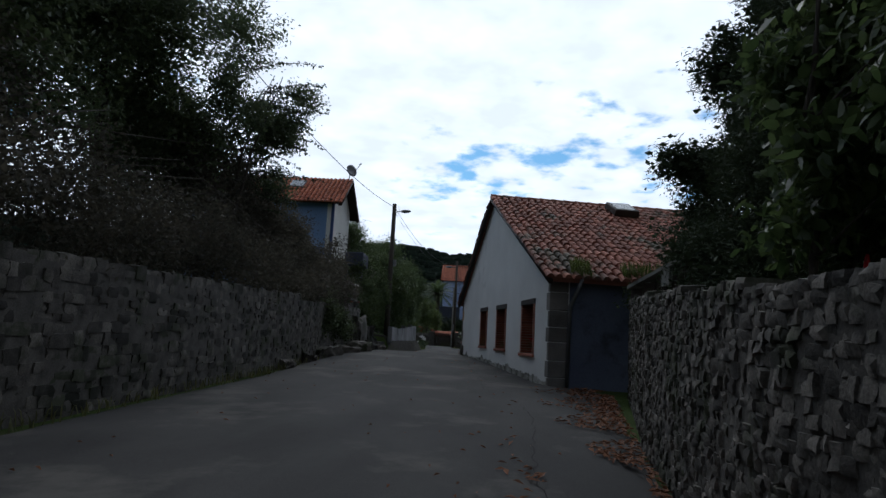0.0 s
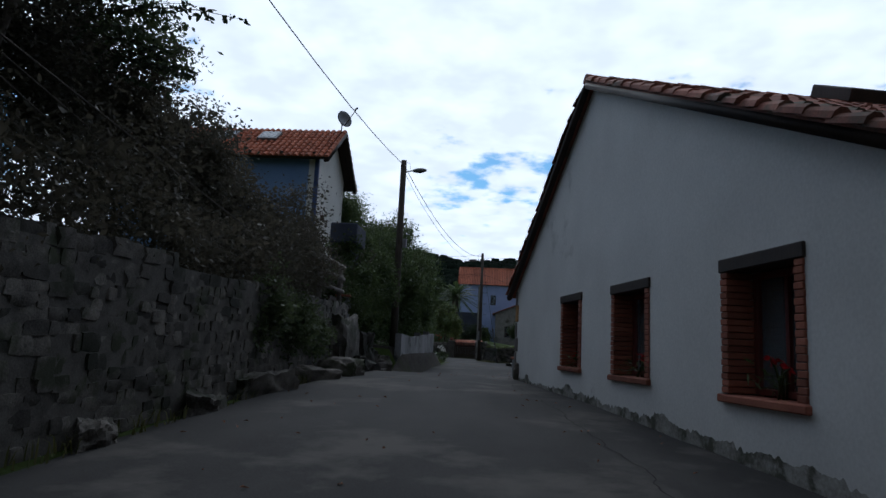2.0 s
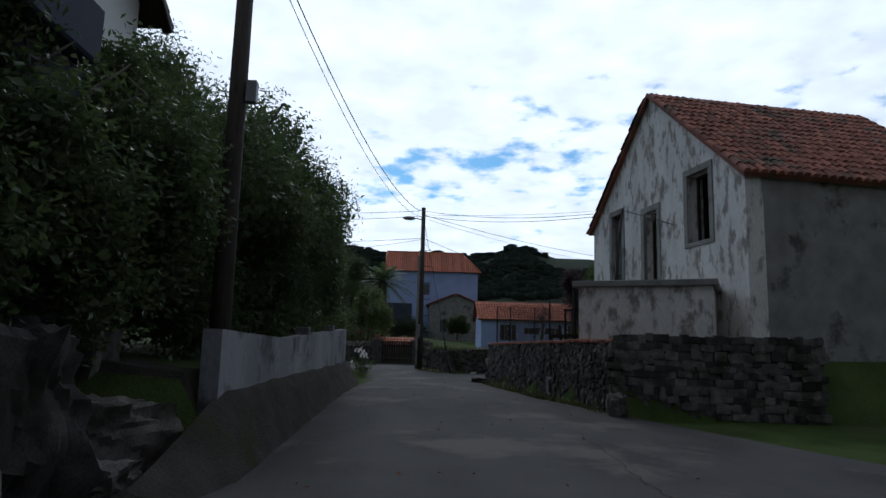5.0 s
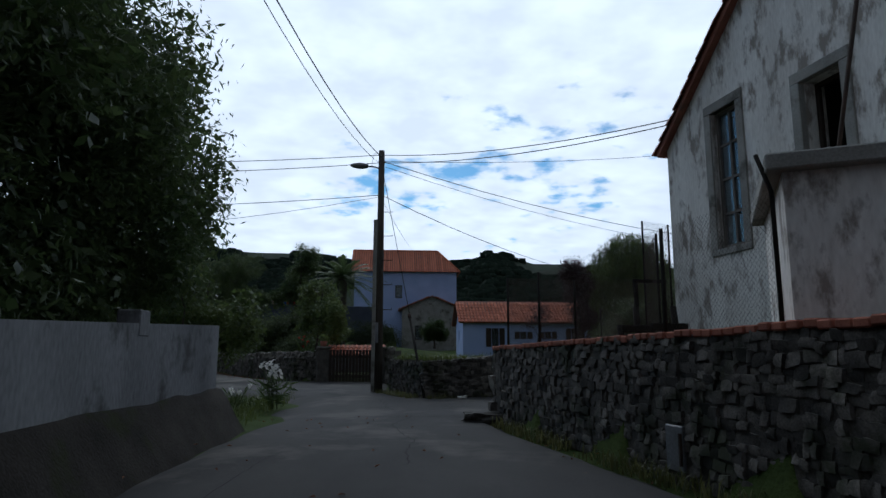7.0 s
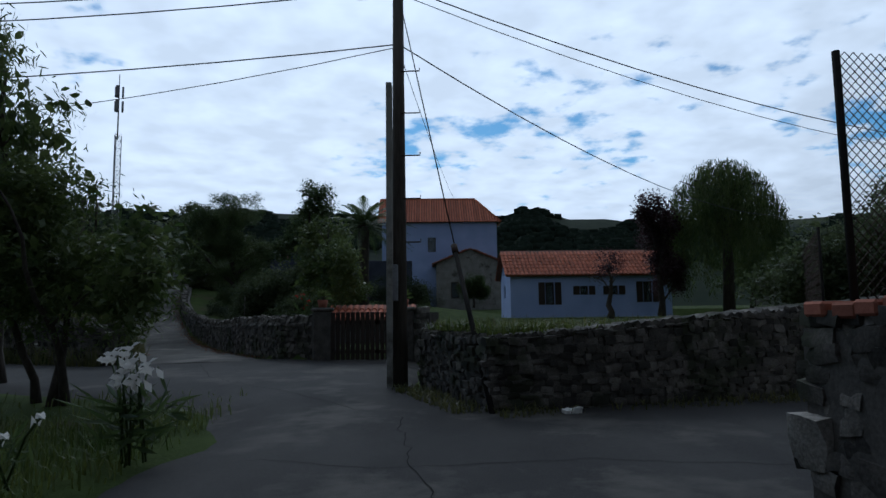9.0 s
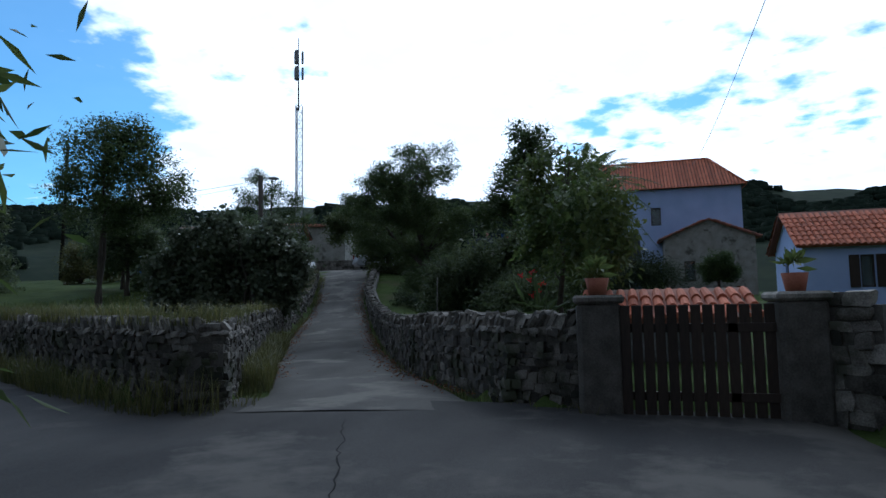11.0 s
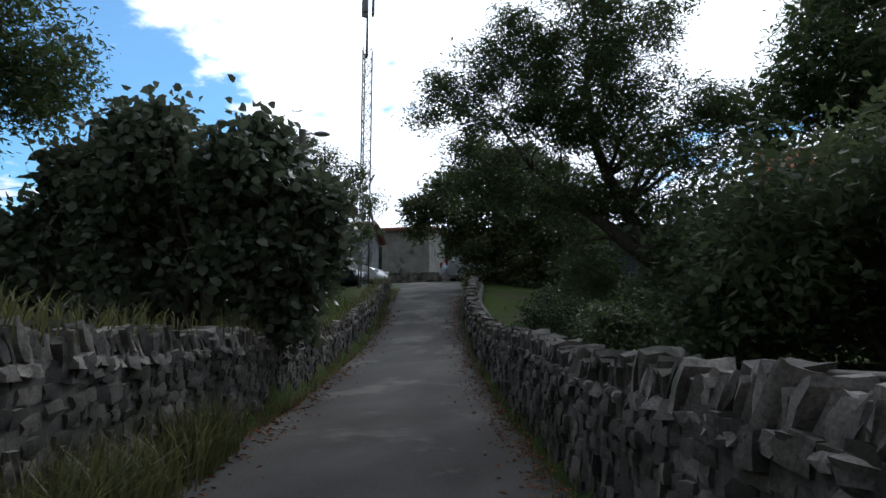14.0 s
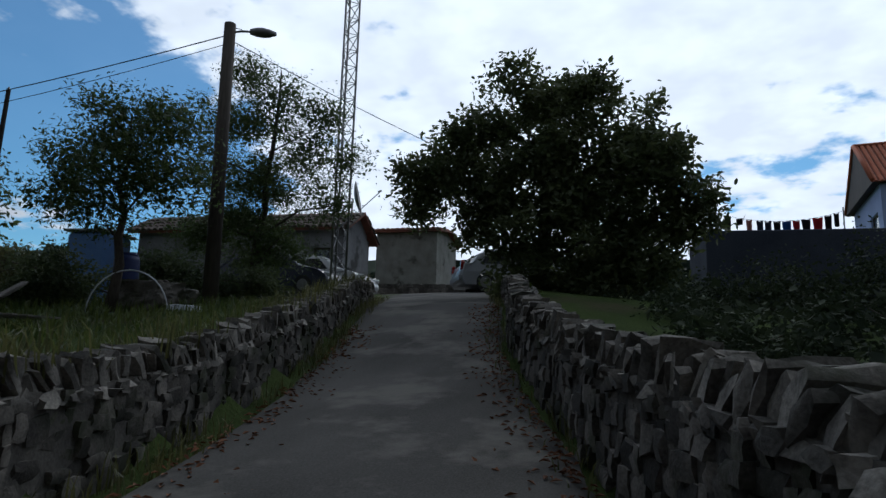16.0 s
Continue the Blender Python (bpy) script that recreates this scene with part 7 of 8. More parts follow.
rl = empty("broken_rails", "broken dark timber rail fence in a yard", "rail fence")
for x0, x1, top in ((2.78, 2.74, 2.02), (3.08, 3.0, 2.3), (3.36, 3.42, 1.95), (3.72, 3.6, 2.32)):
    part("post", tubed([(x0, 42.45, 1.2), (x1, 42.45, top)], [0.055, 0.05], 7), BLACK_TIMBER, rl)
for x, z, w in ((3.0, 1.96, 0.55), (3.5, 1.99, 0.6)):
    part("rail", boxed((x, 42.38, z), (w, 0.05, 0.11), 0.06, 0.01), BLACK_TIMBER, rl)
aer = empty("roof_aerial", "thin metal television aerial on a leaning pole", "aerial")
part("mast_tube", tubed([(3.45, 38.92, 1.45), (3.51, 37.83, 4.98)], 0.022, 6), RUST, aer)
A0, A1 = Vector((3.51, 37.83, 4.95)), Vector((4.75, 37.78, 4.62))
part("boom", tubed([A0, A1], 0.012, 5), METAL, aer)
for k in range(11):
    q = A0.lerp(A1, 0.1 + 0.085 * k)
    part("element", tubed([q + Vector((0.03, 0.05, 0.11)), q - Vector((0.03, 0.05, 0.11))], 0.006, 4), METAL, aer)

# lean-to behind the garden wall
lt = empty("lean_to", "low dark lean-to with a pale sloping roof edge", "lean-to")
lv = [(3.68, 10.0, 2.48), (4.24, 9.1, 2.87), (4.95, 7.9, 3.25), (6.4, 8.6, 3.25), (5.7, 9.8, 2.87), (5.1, 10.7, 2.48)]
pydata("roof_sheet", lv + [(x, y, z - 0.07) for x, y, z in lv], [(0, 1, 4, 5), (1, 2, 3, 4), (11, 10, 7, 6), (10, 9, 8, 7), (6, 7, 1, 0), (7, 8, 2, 1), (8, 9, 3, 2), (9, 10, 4, 3), (10, 11, 5, 4), (11, 6, 0, 5)], CONCRETE, lt)
for k in range(7):
    f = k / 6
    part("board", boxed((3.86 + 1.05 * f, 9.95 - 1.75 * f, 1.7 + 0.36 * f), (0.03, 0.31, 1.45 + 0.7 * f), 0.55, 0.006), DARK_WOOD, lt)
part("corner_block", boxed((4.28, 9.25, 2.62), (0.2, 0.2, 0.4), 0.5, 0.015), CONCRETE, lt)

mp = empty("meter_hatch", "plain grey metal hatch set in a yard wall", "hatch")
part("hatch_plate", boxed((1.915, 38.77, 0.68), (0.04, 0.28, 0.42), 0.165, 0.008), METAL, mp)
part("hatch_hinge", boxed((1.90, 38.64, 0.68), (0.03, 0.03, 0.3), 0.165, 0.006), RUST, mp)

# ---- gate across the junction ----
gt = empty("yard_gate", "dark brown slatted wooden yard gate", "gate")
for k in range(13):
    part("slat", boxed((-3.15 + k * 0.125, 57.85 + 0.005 * k, 1.13), (0.105, 0.03, 1.25), 0, 0.005), DARK_WOOD, gt)
for zz in (0.75, 1.5):
    part("rail", boxed((-2.4, 57.9, zz), (1.62, 0.04, 0.1), 0, 0.005), DARK_WOOD, gt)
for px_ in (-3.45, -1.35):
    p = empty("gate_pillar", "rough stone gate pillar with a flower pot", "gate pillar", "gate pillars")
    part("pillar_body", boxed((px_, 58.05, 1.05), (0.5, 0.5, 1.5), 0.1, 0.05), MORTAR, p)
    part("pillar_cap", boxed((px_, 58.05, 1.83), (0.56, 0.56, 0.1), 0.1, 0.03), STONE, p)
    pot = empty("flower_pot", "small terracotta pot with a green plant", "flower pot", "pots on the gate pillars")
    part("pot", tubed([(px_, 58.05, 1.88), (px_, 58.05, 2.08)], [0.1, 0.14], 10), BRICK, pot)
    leaves("plant", [(px_, 58.05, 2.2)] * 3, LEAF_LIGHT, pot, 0.2, 0.06, 9, 0.05, -0.8, 5)
stone_wall("gate_side_wall", [(-1.15, 57.95), (-0.7, 57.6)], road_z, flat(1.3), 0.45, 0.22, 0.15, 1, limit=30, label="short rubble wall beside a gate", seed=17)
plain_house("gate_shelter", "low shelter with orange tile roof behind a gate", (-3.5, 61.2), (2.1, 2.2), 0.0, 1.55, 0.35, 0.6, DIRTY_WALL, (), RED_TILE, shutters=False, pitch=0.2)

sk = empty("garden_stake", "thin grey wooden stake behind the lane wall", "stake")
part("stake", tubed([(-7.41, 64.9, 0.7), (-7.41, 65.05, 2.45)], [0.012, 0.009], 6), GREY_WOOD, sk)
for k, (a, b) in enumerate((((-8.35, 65.0, 1.56), (-7.2, 63.5, 1.58)), ((-7.6, 64.1, 1.60), (-6.2, 61.6, 1.66)))):
    ob = part("bamboo_cane", tubed([a, b], 0.016, 6), GREY_WOOD)
    tagged(ob, "pale cane lying behind the coping of a wall", "cane", "canes on the wall")

# ---- flowers ----
def spray(name, at, label, category, petal, stems=7, h=0.9, spread=0.35, head=0.16, leaf=LEAF_LIGHT, seed=1, heads=9):
    r = np.random.default_rng(seed)
    f = empty(name, label, category)
    x, y, z = at
    tops = []
    for k in range(stems):
        a = r.uniform(0, 6.28)
        e = Vector((x + spread * math.cos(a) * r.uniform(0.2, 1), y + spread * math.sin(a) * r.uniform(0.2, 1), z + h * r.uniform(0.75, 1.15)))
        b = Vector((x + r.normal(0, 0.08), y + r.normal(0, 0.08), z - 0.05))
        part("stem", tubed([b, b.lerp(e, 0.6) + Vector((0, 0, 0.08)), e], 0.010, 4), leaf, f)
        tops.append(e)
    base = np.array([(x + r.normal(0, spread * 0.5), y + r.normal(0, spread * 0.5), z + r.uniform(0.05, h * 0.6)) for k in range(stems * 4)])
    leaves("foliage", base, leaf, f, h * 0.45, h * 0.055, 3, 0.06, -0.5, seed)
    for t in tops:
        leaves("blossom", [tuple(t)] * 1, petal, f, head, head * 0.5, heads, head * 0.3, 0.2, seed + 3)
    return f


spray("lily_clump", (-3.35, 47.1, 0.45), "clump of white lilies at the road junction", "lilies", WHITE_PETAL, 8, 0.8, 0.3, 0.12, LEAF_MID, 5, 9)
spray("lily_clump", (-3.9, 46.2, 0.45), "low clump of white lilies at the verge", "lilies", WHITE_PETAL, 4, 0.45, 0.25, 0.1, LEAF_MID, 6, 7)
for k, (fx, fy) in enumerate(((-5.0, 62.9), (-4.7, 62.3))):
    spray("canna_plant", (fx, fy, 0.95), "red-flowered canna with broad leaves behind a wall", "canna", RED_PETAL, 3, 1.3, 0.28, 0.06, LEAF_MID, 11 + k, 12)
for s in (10.1, 7.05, 4.4):
    a, b = Vector(HB), Vector(HA)
    u = (b - a).normalized()
    c = a + u * s + Vector((-u.y, u.x)) * 0.22
    spray("geranium_pot", (c.x, c.y, 1.02), "pot of red geraniums on a window sill", "potted plant", RED_PETAL, 5, 0.32, 0.2, 0.06, LEAF_MID, 30 + int(s), 7)
part("pot", tubed([(4.25, 3.0, 2.2), (4.2, 2.95, 1.95)], [0.015, 0.05], 6), RED_PETAL).name = "trumpet_bud"
tagged(bpy.data.objects["trumpet_bud"], "single red hanging trumpet flower", "flower")


# ---- cars at the top of the lane ----
def paint(name, col):
    m = bpy.data.materials.new(name)
    m.use_nodes = True
    b = m.node_tree.nodes["Principled BSDF"]
    b.inputs["Base Color"].default_value = (*col, 1)
    b.inputs["Roughness"].default_value, b.inputs["Coat Weight"].default_value = 0.35, 0.6
    return m


RUBBER = material("black_rubber", (0.015, 0.015, 0.015), (0.03, 0.03, 0.03), 5, 0.8, 0.1, 40, 0)
TINTED = material("dark_car_glass", (0.012, 0.014, 0.016), (0.02, 0.022, 0.025), 3, 0.08, 0, 40, 0, spec=0.6)
TAIL = material("red_lamp_glass", (0.25, 0.01, 0.01), (0.35, 0.02, 0.02), 5, 0.2, 0, 40, 0)
HEAD = material("clear_lamp_glass", (0.5, 0.52, 0.55), (0.7, 0.72, 0.75), 5, 0.1, 0, 40, 0)


def car(at, rz, colour, label, L=4.2, W=1.74, H=1.47):
    c = empty("car", label, "car", at=at)
    c.rotation_euler = (0, 0, rz)
    prof = [(-L / 2, 0.35), (-L / 2 - 0.0, 0.62), (-L / 2 + 0.06, 0.88), (-L / 2 + 0.32, 0.95), (-L / 2 + 0.55, H - 0.22), (-L / 2 + 0.95, H - 0.03), (0.05, H), (0.55, H - 0.08), (1.15, 0.98), (L / 2 - 0.35, 0.82), (L / 2 - 0.05, 0.62), (L / 2, 0.4), (L / 2 - 0.08, 0.22), (-L / 2 + 0.08, 0.22)]
    bm = bmesh.new()
    rings = []
    for y, inset in ((-W / 2, 0.10), (-W / 2 + 0.10, 0.02), (W / 2 - 0.10, 0.02), (W / 2, 0.10)):
        ring = []
        for x, z in prof:
            tuck = 0.16 * max(0, (z - 0.9)) / 0.55
            yy = y * (1 - tuck)
            ring.append(bm.verts.new((x * (1 - inset * 0.25), yy, z - (inset * 0.3 if z > 0.9 else 0))))
        rings.append(ring)
    n = len(prof)
    for a, b in zip(rings, rings[1:]):
        for k in range(n):
            bm.faces.new((a[k], a[(k + 1) % n], b[(k + 1) % n], b[k])).smooth = True
    bm.faces.new(rings[0]); bm.faces.new(rings[-1][::-1])
    bmesh.ops.recalc_face_normals(bm, faces=bm.faces)
    part("body", bm, colour, c)
    for s in (-1, 1):
        for x0, x1, name in ((-1.45, -0.35, "rear_window"), (-0.27, 0.78, "front_window")):
            bm = bmesh.new()
            y0, y1 = s * (W / 2 * 0.985 + 0.004), s * (W / 2 * 0.875 + 0.006)
            sk0, sk1 = (0.28, 0.0) if name == "rear_window" else (0.0, 0.42)
            q = [(x0, y0, 0.93), (x1, y0, 0.93), (x1 - sk1, y1, H - 0.14), (x0 + sk0, y1, H - 0.14)]
            bm.faces.new([bm.verts.new(v) for v in q])
            bmesh.ops.solidify(bm, geom=bm.faces[:], thickness=0.012)
            part(name, bm, TINTED, c)
        part("headlight", boxed((L / 2 - 0.14, s * (W / 2 - 0.24), 0.66), (0.22, 0.34, 0.14), -s * 0.3, 0.03), HEAD, c)
        part("tail_light", boxed((-L / 2 + 0.05, s * (W / 2 - 0.17), 0.85), (0.12, 0.2, 0.3), 0, 0.03), TAIL, c)
    bm = bmesh.new()
    bm.faces.new([bm.verts.new(v) for v in ((-L / 2 + 0.27, -0.62, 0.98), (-L / 2 + 0.27, 0.62, 0.98), (-L / 2 + 0.53, 0.55, H - 0.2), (-L / 2 + 0.53, -0.55, H - 0.2))])
    bmesh.ops.solidify(bm, geom=bm.faces[:], thickness=0.02)
    part("rear_screen", bm, TINTED, c)
    bm = bmesh.new()
    bm.faces.new([bm.verts.new(v) for v in ((1.19, -0.64, 0.99), (1.19, 0.64, 0.99), (0.63, 0.58, H - 0.1), (0.63, -0.58, H - 0.1))])
    bmesh.ops.solidify(bm, geom=bm.faces[:], thickness=-0.02)
    part("windscreen", bm, TINTED, c)
    for x in (-1.3, 1.32):
        for s in (-1, 1):
            w = part("wheel", tubed([(x, s * (W / 2 - 0.2), 0.31), (x, s * (W / 2 + 0.01), 0.31)], 0.31, 18), RUBBER, c)
            part("rim", tubed([(x, s * (W / 2 - 0.02), 0.31), (x, s * (W / 2 + 0.02), 0.31)], 0.19, 12), METAL, w)
    part("bumper", boxed((-L / 2 - 0.01, 0, 0.45), (0.1, W - 0.2, 0.2), 0, 0.03), colour, c)
    part("number_plate", boxed((-L / 2 - 0.07, 0, 0.62), (0.015, 0.5, 0.11), 0, 0.003), HEAD, c)
    return c


car((-26.3, 89.0, 4.03), 0.12, paint("dark_blue_car_paint", (0.012, 0.016, 0.045)), "dark blue estate car parked at the lane top", 4.4, 1.78, 1.5)
car((-26.2, 91.1, 4.24), 0.12, paint("white_car_paint", (0.7, 0.7, 0.7)), "white car parked beside a blue one")
car((-18.95, 92.2, 4.28), 0.6, paint("silver_car_paint", (0.35, 0.36, 0.38)), "silver car parked at the lane top, rear showing")
stone_wall("crest_wall", [(-27, 95.2), (-22.5, 96.2), (-15, 97.5)], lambda x, y: 4.2, flat(1.1), 0.45, 0.3, 0.2, 1, limit=60, label="low dark stone wall across the lane top", seed=18)
plain_house("lane_cottage", "low pale rendered cottage with tile roof at the lane top", (-34.2, 89.9), (8.8, 3.0), 0.20, 7.0, 0.8, 4.2, DIRTY_WALL, [(0, 5.2, 5.9, 5.0, 6.2), (0, 7.6, 8.3, 4.3, 6.2)], OLD_TILE, shutters=False)
plain_house("concrete_shed", "plain grey concrete shed with low roof", (-28.6, 99.5), (3.2, 4), 0.15, 8.5, 0.3, 4.2, CONCRETE, (), TILE_STUFF, shutters=False)
dish("large_satellite_dish", (-25.0, 91.4, 8.0), 0.62, (0.9, 0.42, 0.2), "large grey satellite dish on a cottage wall", 0.95)

pole = empty("far_pole", "thin leaning wooden pole beyond a yard", "pole")
part("shaft", tubed([(-44.6, 90.0, 4.0), (-44.42, 90.0, 9.5), (-44.3, 90.0, 14.75)], [0.15, 0.13, 0.10], 8), BLACK_TIMBER, pole)
part("insulator", tubed([(-44.3, 90.0, 14.6), (-44.3, 90.0, 14.86)], [0.05, 0.04], 6), METAL, pole)

# terrace with washing line
tr = empty("terrace", "concrete terrace wall above a thicket, its shade painted dark", "terrace", kind="structure")
part("terrace_wall", boxed((-7.71, 94.13, 3.8), (11.2, 3.0, 4.5), 0.2, 0.03), SHADE_DARK_RENDER, tr)
line = empty("washing_line", "washing line strung between two posts on a terrace", "washing line")
LINE_A, LINE_B = Vector((-12.6, 92.05, 6.68)), Vector((-9.15, 92.75, 6.66))
on_line = lambda f: LINE_A.lerp(LINE_B, f) - Vector((0, 0, 1.1 * f * (1 - f)))
for p in (LINE_A, LINE_B):
    part("post", tubed([(p.x, p.y, 6.0), (p.x, p.y, 6.78)], 0.02, 6), METAL, line)
part("cord", tubed([tuple(on_line(k / 10)) for k in range(11)], 0.008, 4), CABLE, line)
CLOTH = {"dark": (0.015, 0.016, 0.022), "pink": (0.42, 0.24, 0.22), "blue": (0.03, 0.10, 0.30), "denim": (0.03, 0.04, 0.08), "red": (0.35, 0.03, 0.04), "white": (0.65, 0.65, 0.66), "black": (0.01, 0.01, 0.012)}
for k, (nm, f, w, h) in enumerate((("dark", 0.095, 0.19, 0.5), ("black", 0.19, 0.2, 0.2), ("pink", 0.265, 0.17, 0.42), ("denim", 0.35, 0.19, 0.4), ("denim", 0.415, 0.19, 0.42), ("black", 0.485, 0.2, 0.38), ("blue", 0.56, 0.25, 0.36),
                                   ("red", 0.635, 0.19, 0.36), ("dark", 0.71, 0.24, 0.36), ("red", 0.8, 0.27, 0.4), ("black", 0.88, 0.2, 0.45), ("dark", 0.945, 0.15, 0.4))):
    at = on_line(f)
    x, y = at.x, at.y
    bm = bmesh.new()
    cols = [[bm.verts.new((x + w * (i / 4 - 0.5) * (1 - 0.06 * j), y + 0.03 * math.sin(i * 2.1 + j + k), at.z - h * j / 3 - 0.02 * math.sin(i * 0.8))) for j in range(4)] for i in range(5)]
    for i in range(4):
        for j in range(3):
            bm.faces.new((cols[i][j], cols[i + 1][j], cols[i + 1][j + 1], cols[i][j + 1])).smooth = True
    bmesh.ops.solidify(bm, geom=bm.faces[:], thickness=0.012)
    mname = nm + "_cloth"
    mm = bpy.data.materials.get(mname) or material(mname, tuple(c * 0.8 for c in CLOTH[nm]), CLOTH[nm], 6, 0.9, 0.2, 60, 0)
    tagged(part("garment", bm, mm), nm + " piece of washing hanging on a line", "laundry", "washing on the line")

# things in the yard beside the lane
yard_z = lambda x, y: land(x, y)
hoop = empty("garden_hoop", "thin white plastic tunnel hoop in the grass", "hoop")
hx_, hy_ = -21.9, 79.2
part("hoop", tubed([(hx_ + 0.62 * math.cos(a), hy_ + 0.3 * math.cos(a), yard_z(hx_, hy_) - 0.05 + 0.75 * math.sin(a)) for a in np.linspace(0, math.pi, 15)], 0.014, 5), HEAD, hoop)
drum = empty("water_drum", "dark blue plastic water drum in a yard", "drum")
zz = yard_z(-22.55, 79.65)
BLUE_PLASTIC = material("dark_blue_plastic", (0.012, 0.02, 0.09), (0.02, 0.035, 0.13), 4, 0.45, 0.1, 30, 0)
part("drum_body", tubed([(-22.55, 79.65, zz - 0.05), (-22.55, 79.65, zz + 0.1), (-22.55, 79.65, zz + 0.5), (-22.55, 79.65, zz + 0.85), (-22.55, 79.65, zz + 0.95)], [0.2, 0.22, 0.23, 0.22, 0.2], 16), BLUE_PLASTIC, drum)
part("drum_lid", tubed([(-22.55, 79.65, zz + 0.95), (-22.55, 79.65, zz + 1.0)], 0.18, 16), BLUE_PLASTIC, drum)
mound = boulder((-21.93, 79.77, yard_z(-21.9, 79.8) + 0.12), (1.1, 0.7, 0.6), 340, "pale sheeted heap in a yard")
ring = empty("hose_coil", "pale coiled hose ring lying on grass", "hose")
for k in range(3):
    zr = yard_z(-20.75, 79.35) + 0.02 + 0.03 * k
    part("coil", tubed([(-20.75 + (0.28 - 0.01 * k) * math.cos(a), 79.35 + (0.28 - 0.01 * k) * math.sin(a), zr) for a in np.linspace(0, 6.1, 20)], 0.018, 5), HEAD, ring)
pallet = empty("pallet_stack", "stack of old grey pallets in a yard", "pallets")
for k in range(4):
    part("plank", boxed((-22.0 + 0.12 * k, 76.9, yard_z(-22, 76.9) + 0.25 + 0.05 * k), (0.1, 1.0, 0.03), 0.3, 0.004, Matrix.Rotation(0.5, 4, "X")), GREY_WOOD, pallet)
    part("plank", boxed((-21.5, 76.6 + 0.2 * k, yard_z(-22, 76.9) + 0.12), (1.1, 0.1, 0.025), 0.2, 0.004), GREY_WOOD, pallet)
tank = empty("blue_shed", "small blue corrugated shed across the field", "shed")
part("shed_body", boxed((-35.4, 89.1, 4.6), (1.7, 1.7, 4.2), 0.3, 0.12), material("faded_blue_sheet", (0.06, 0.13, 0.30), (0.10, 0.19, 0.38), 3, 0.6, 0.2, 30, 0), tank)
part("shed_roof", boxed((-35.4, 89.1, 6.75), (1.9, 1.9, 0.1), 0.3, 0.02), METAL, tank)
part("shed_door", boxed((-35.15, 88.27, 3.6), (0.8, 0.06, 1.8), 0.3, 0.01), GREY_WOOD, tank)


# ---- grass, weeds, fallen leaves ----
def scatter(n, x0, x1, y0, y1, keep, seed, z=land):
    r = np.random.default_rng(seed)
    res = []
    while len(res) < n:
        x, y = r.uniform(x0, x1), r.uniform(y0, y1)
        if r.random() < keep(x, y):
            res.append((x, y, z(x, y) - 0.02))
    return res


def beside(line, n, off0, off1, seed, y0=-99, y1=99, z=road_z, lift=0.0):
    r = np.random.default_rng(seed)
    total, sample = along(line)
    res = []
    while len(res) < n:
        p, t = sample(r.uniform(0, total))
        q = np.array([t[1], -t[0]]) * r.uniform(off0, off1)
        if y0 < p[1] < y1 and noise.noise((p[0] * 0.8, p[1] * 0.8, seed)) > r.uniform(-0.5, 0.5):
            x, y = p + q
            res.append((x, y, z(x, y) + lift))
    return res


blades("verge_grass", beside(LANE_LEFT, 2600, 0.02, 0.4, 1) + beside(LANE_RIGHT, 900, -0.3, -0.02, 2), WEEDS, "grass and weeds along the foot of lane walls", "grass", (0.06, 0.28), 0.006, 3, 0.9)
blades("wall_top_grass", beside(LANE_LEFT, 3200, -0.5, 0.0, 3, z=lambda x, y: float(np.interp(y, LEFT_Y, TOP_LEFT)) + 0.02) +
       beside(CORNER, 3000, -0.6, 0.05, 4, z=road_z, lift=1.12), WEEDS, "weeds growing on top of a lane wall", "weeds", (0.10, 0.42), 0.007, 5, 0.8)
blades("field_grass", scatter(9000, -0.6, 14, 49.8, 62, lambda x, y: 1.0 if land(x, y) > 1.0 else 0.0, 7), WEEDS, "tall rough grass and weeds in the field", "grass", (0.2, 0.55), 0.012, 8, 0.8)
blades("meadow_grass", scatter(16000, -27, -8.5, 59, 82, lambda x, y: (1.0 if land(x, y) > road_z(x, y) + 0.3 else 0.0) * (1.0 if x > -22 else 0.5), 9), GRASS, "green grass of the small field beside the lane", "grass", (0.08, 0.3), 0.012, 10, 0.8)
blades("junction_grass", scatter(6000, -8.5, -3.2, 43.5, 51.5, lambda x, y: max(0.0, 1 - max(0, x + 3.6) * 2.5) * (1.0 if y < 50.2 + 0.4 * (x + 3) else 0.1), 11), GRASS, "rough grass at the junction verge", "grass", (0.07, 0.26), 0.008, 12, 0.9)
blades("road_edge_weed", beside([(-4.1, -9), (-4.2, 24)], 900, 0.02, 0.3, 15) + beside([(2.5, 35.4), (1.0, 44.2)], 900, -0.3, -0.02, 17) + beside([(-0.85, 51.7), (0, 49.1), (4.2, 50.0)], 1500, 0.02, 0.5, 18),
       WEEDS, "dark weeds along wall feet", "weeds", (0.06, 0.25), 0.009, 19, 0.9)
for a0, a1, number, name_seed in ((-0.1, 0.42, 260, 4), (1.25, 2.6, 420, 5)):
    blades("roof_weed", [(2.92 + 0.9 * a, 11.72 + 0.17 * a + b, 2.84 + 0.58 * b) for a, b in np.random.default_rng(name_seed).uniform((a0, -0.1), (a1, 0.5), (number, 2))], GRASS, "yellow-green weeds growing in a roof eave", "weeds", (0.12, 0.32), 0.009, 20 + name_seed, 0.8)


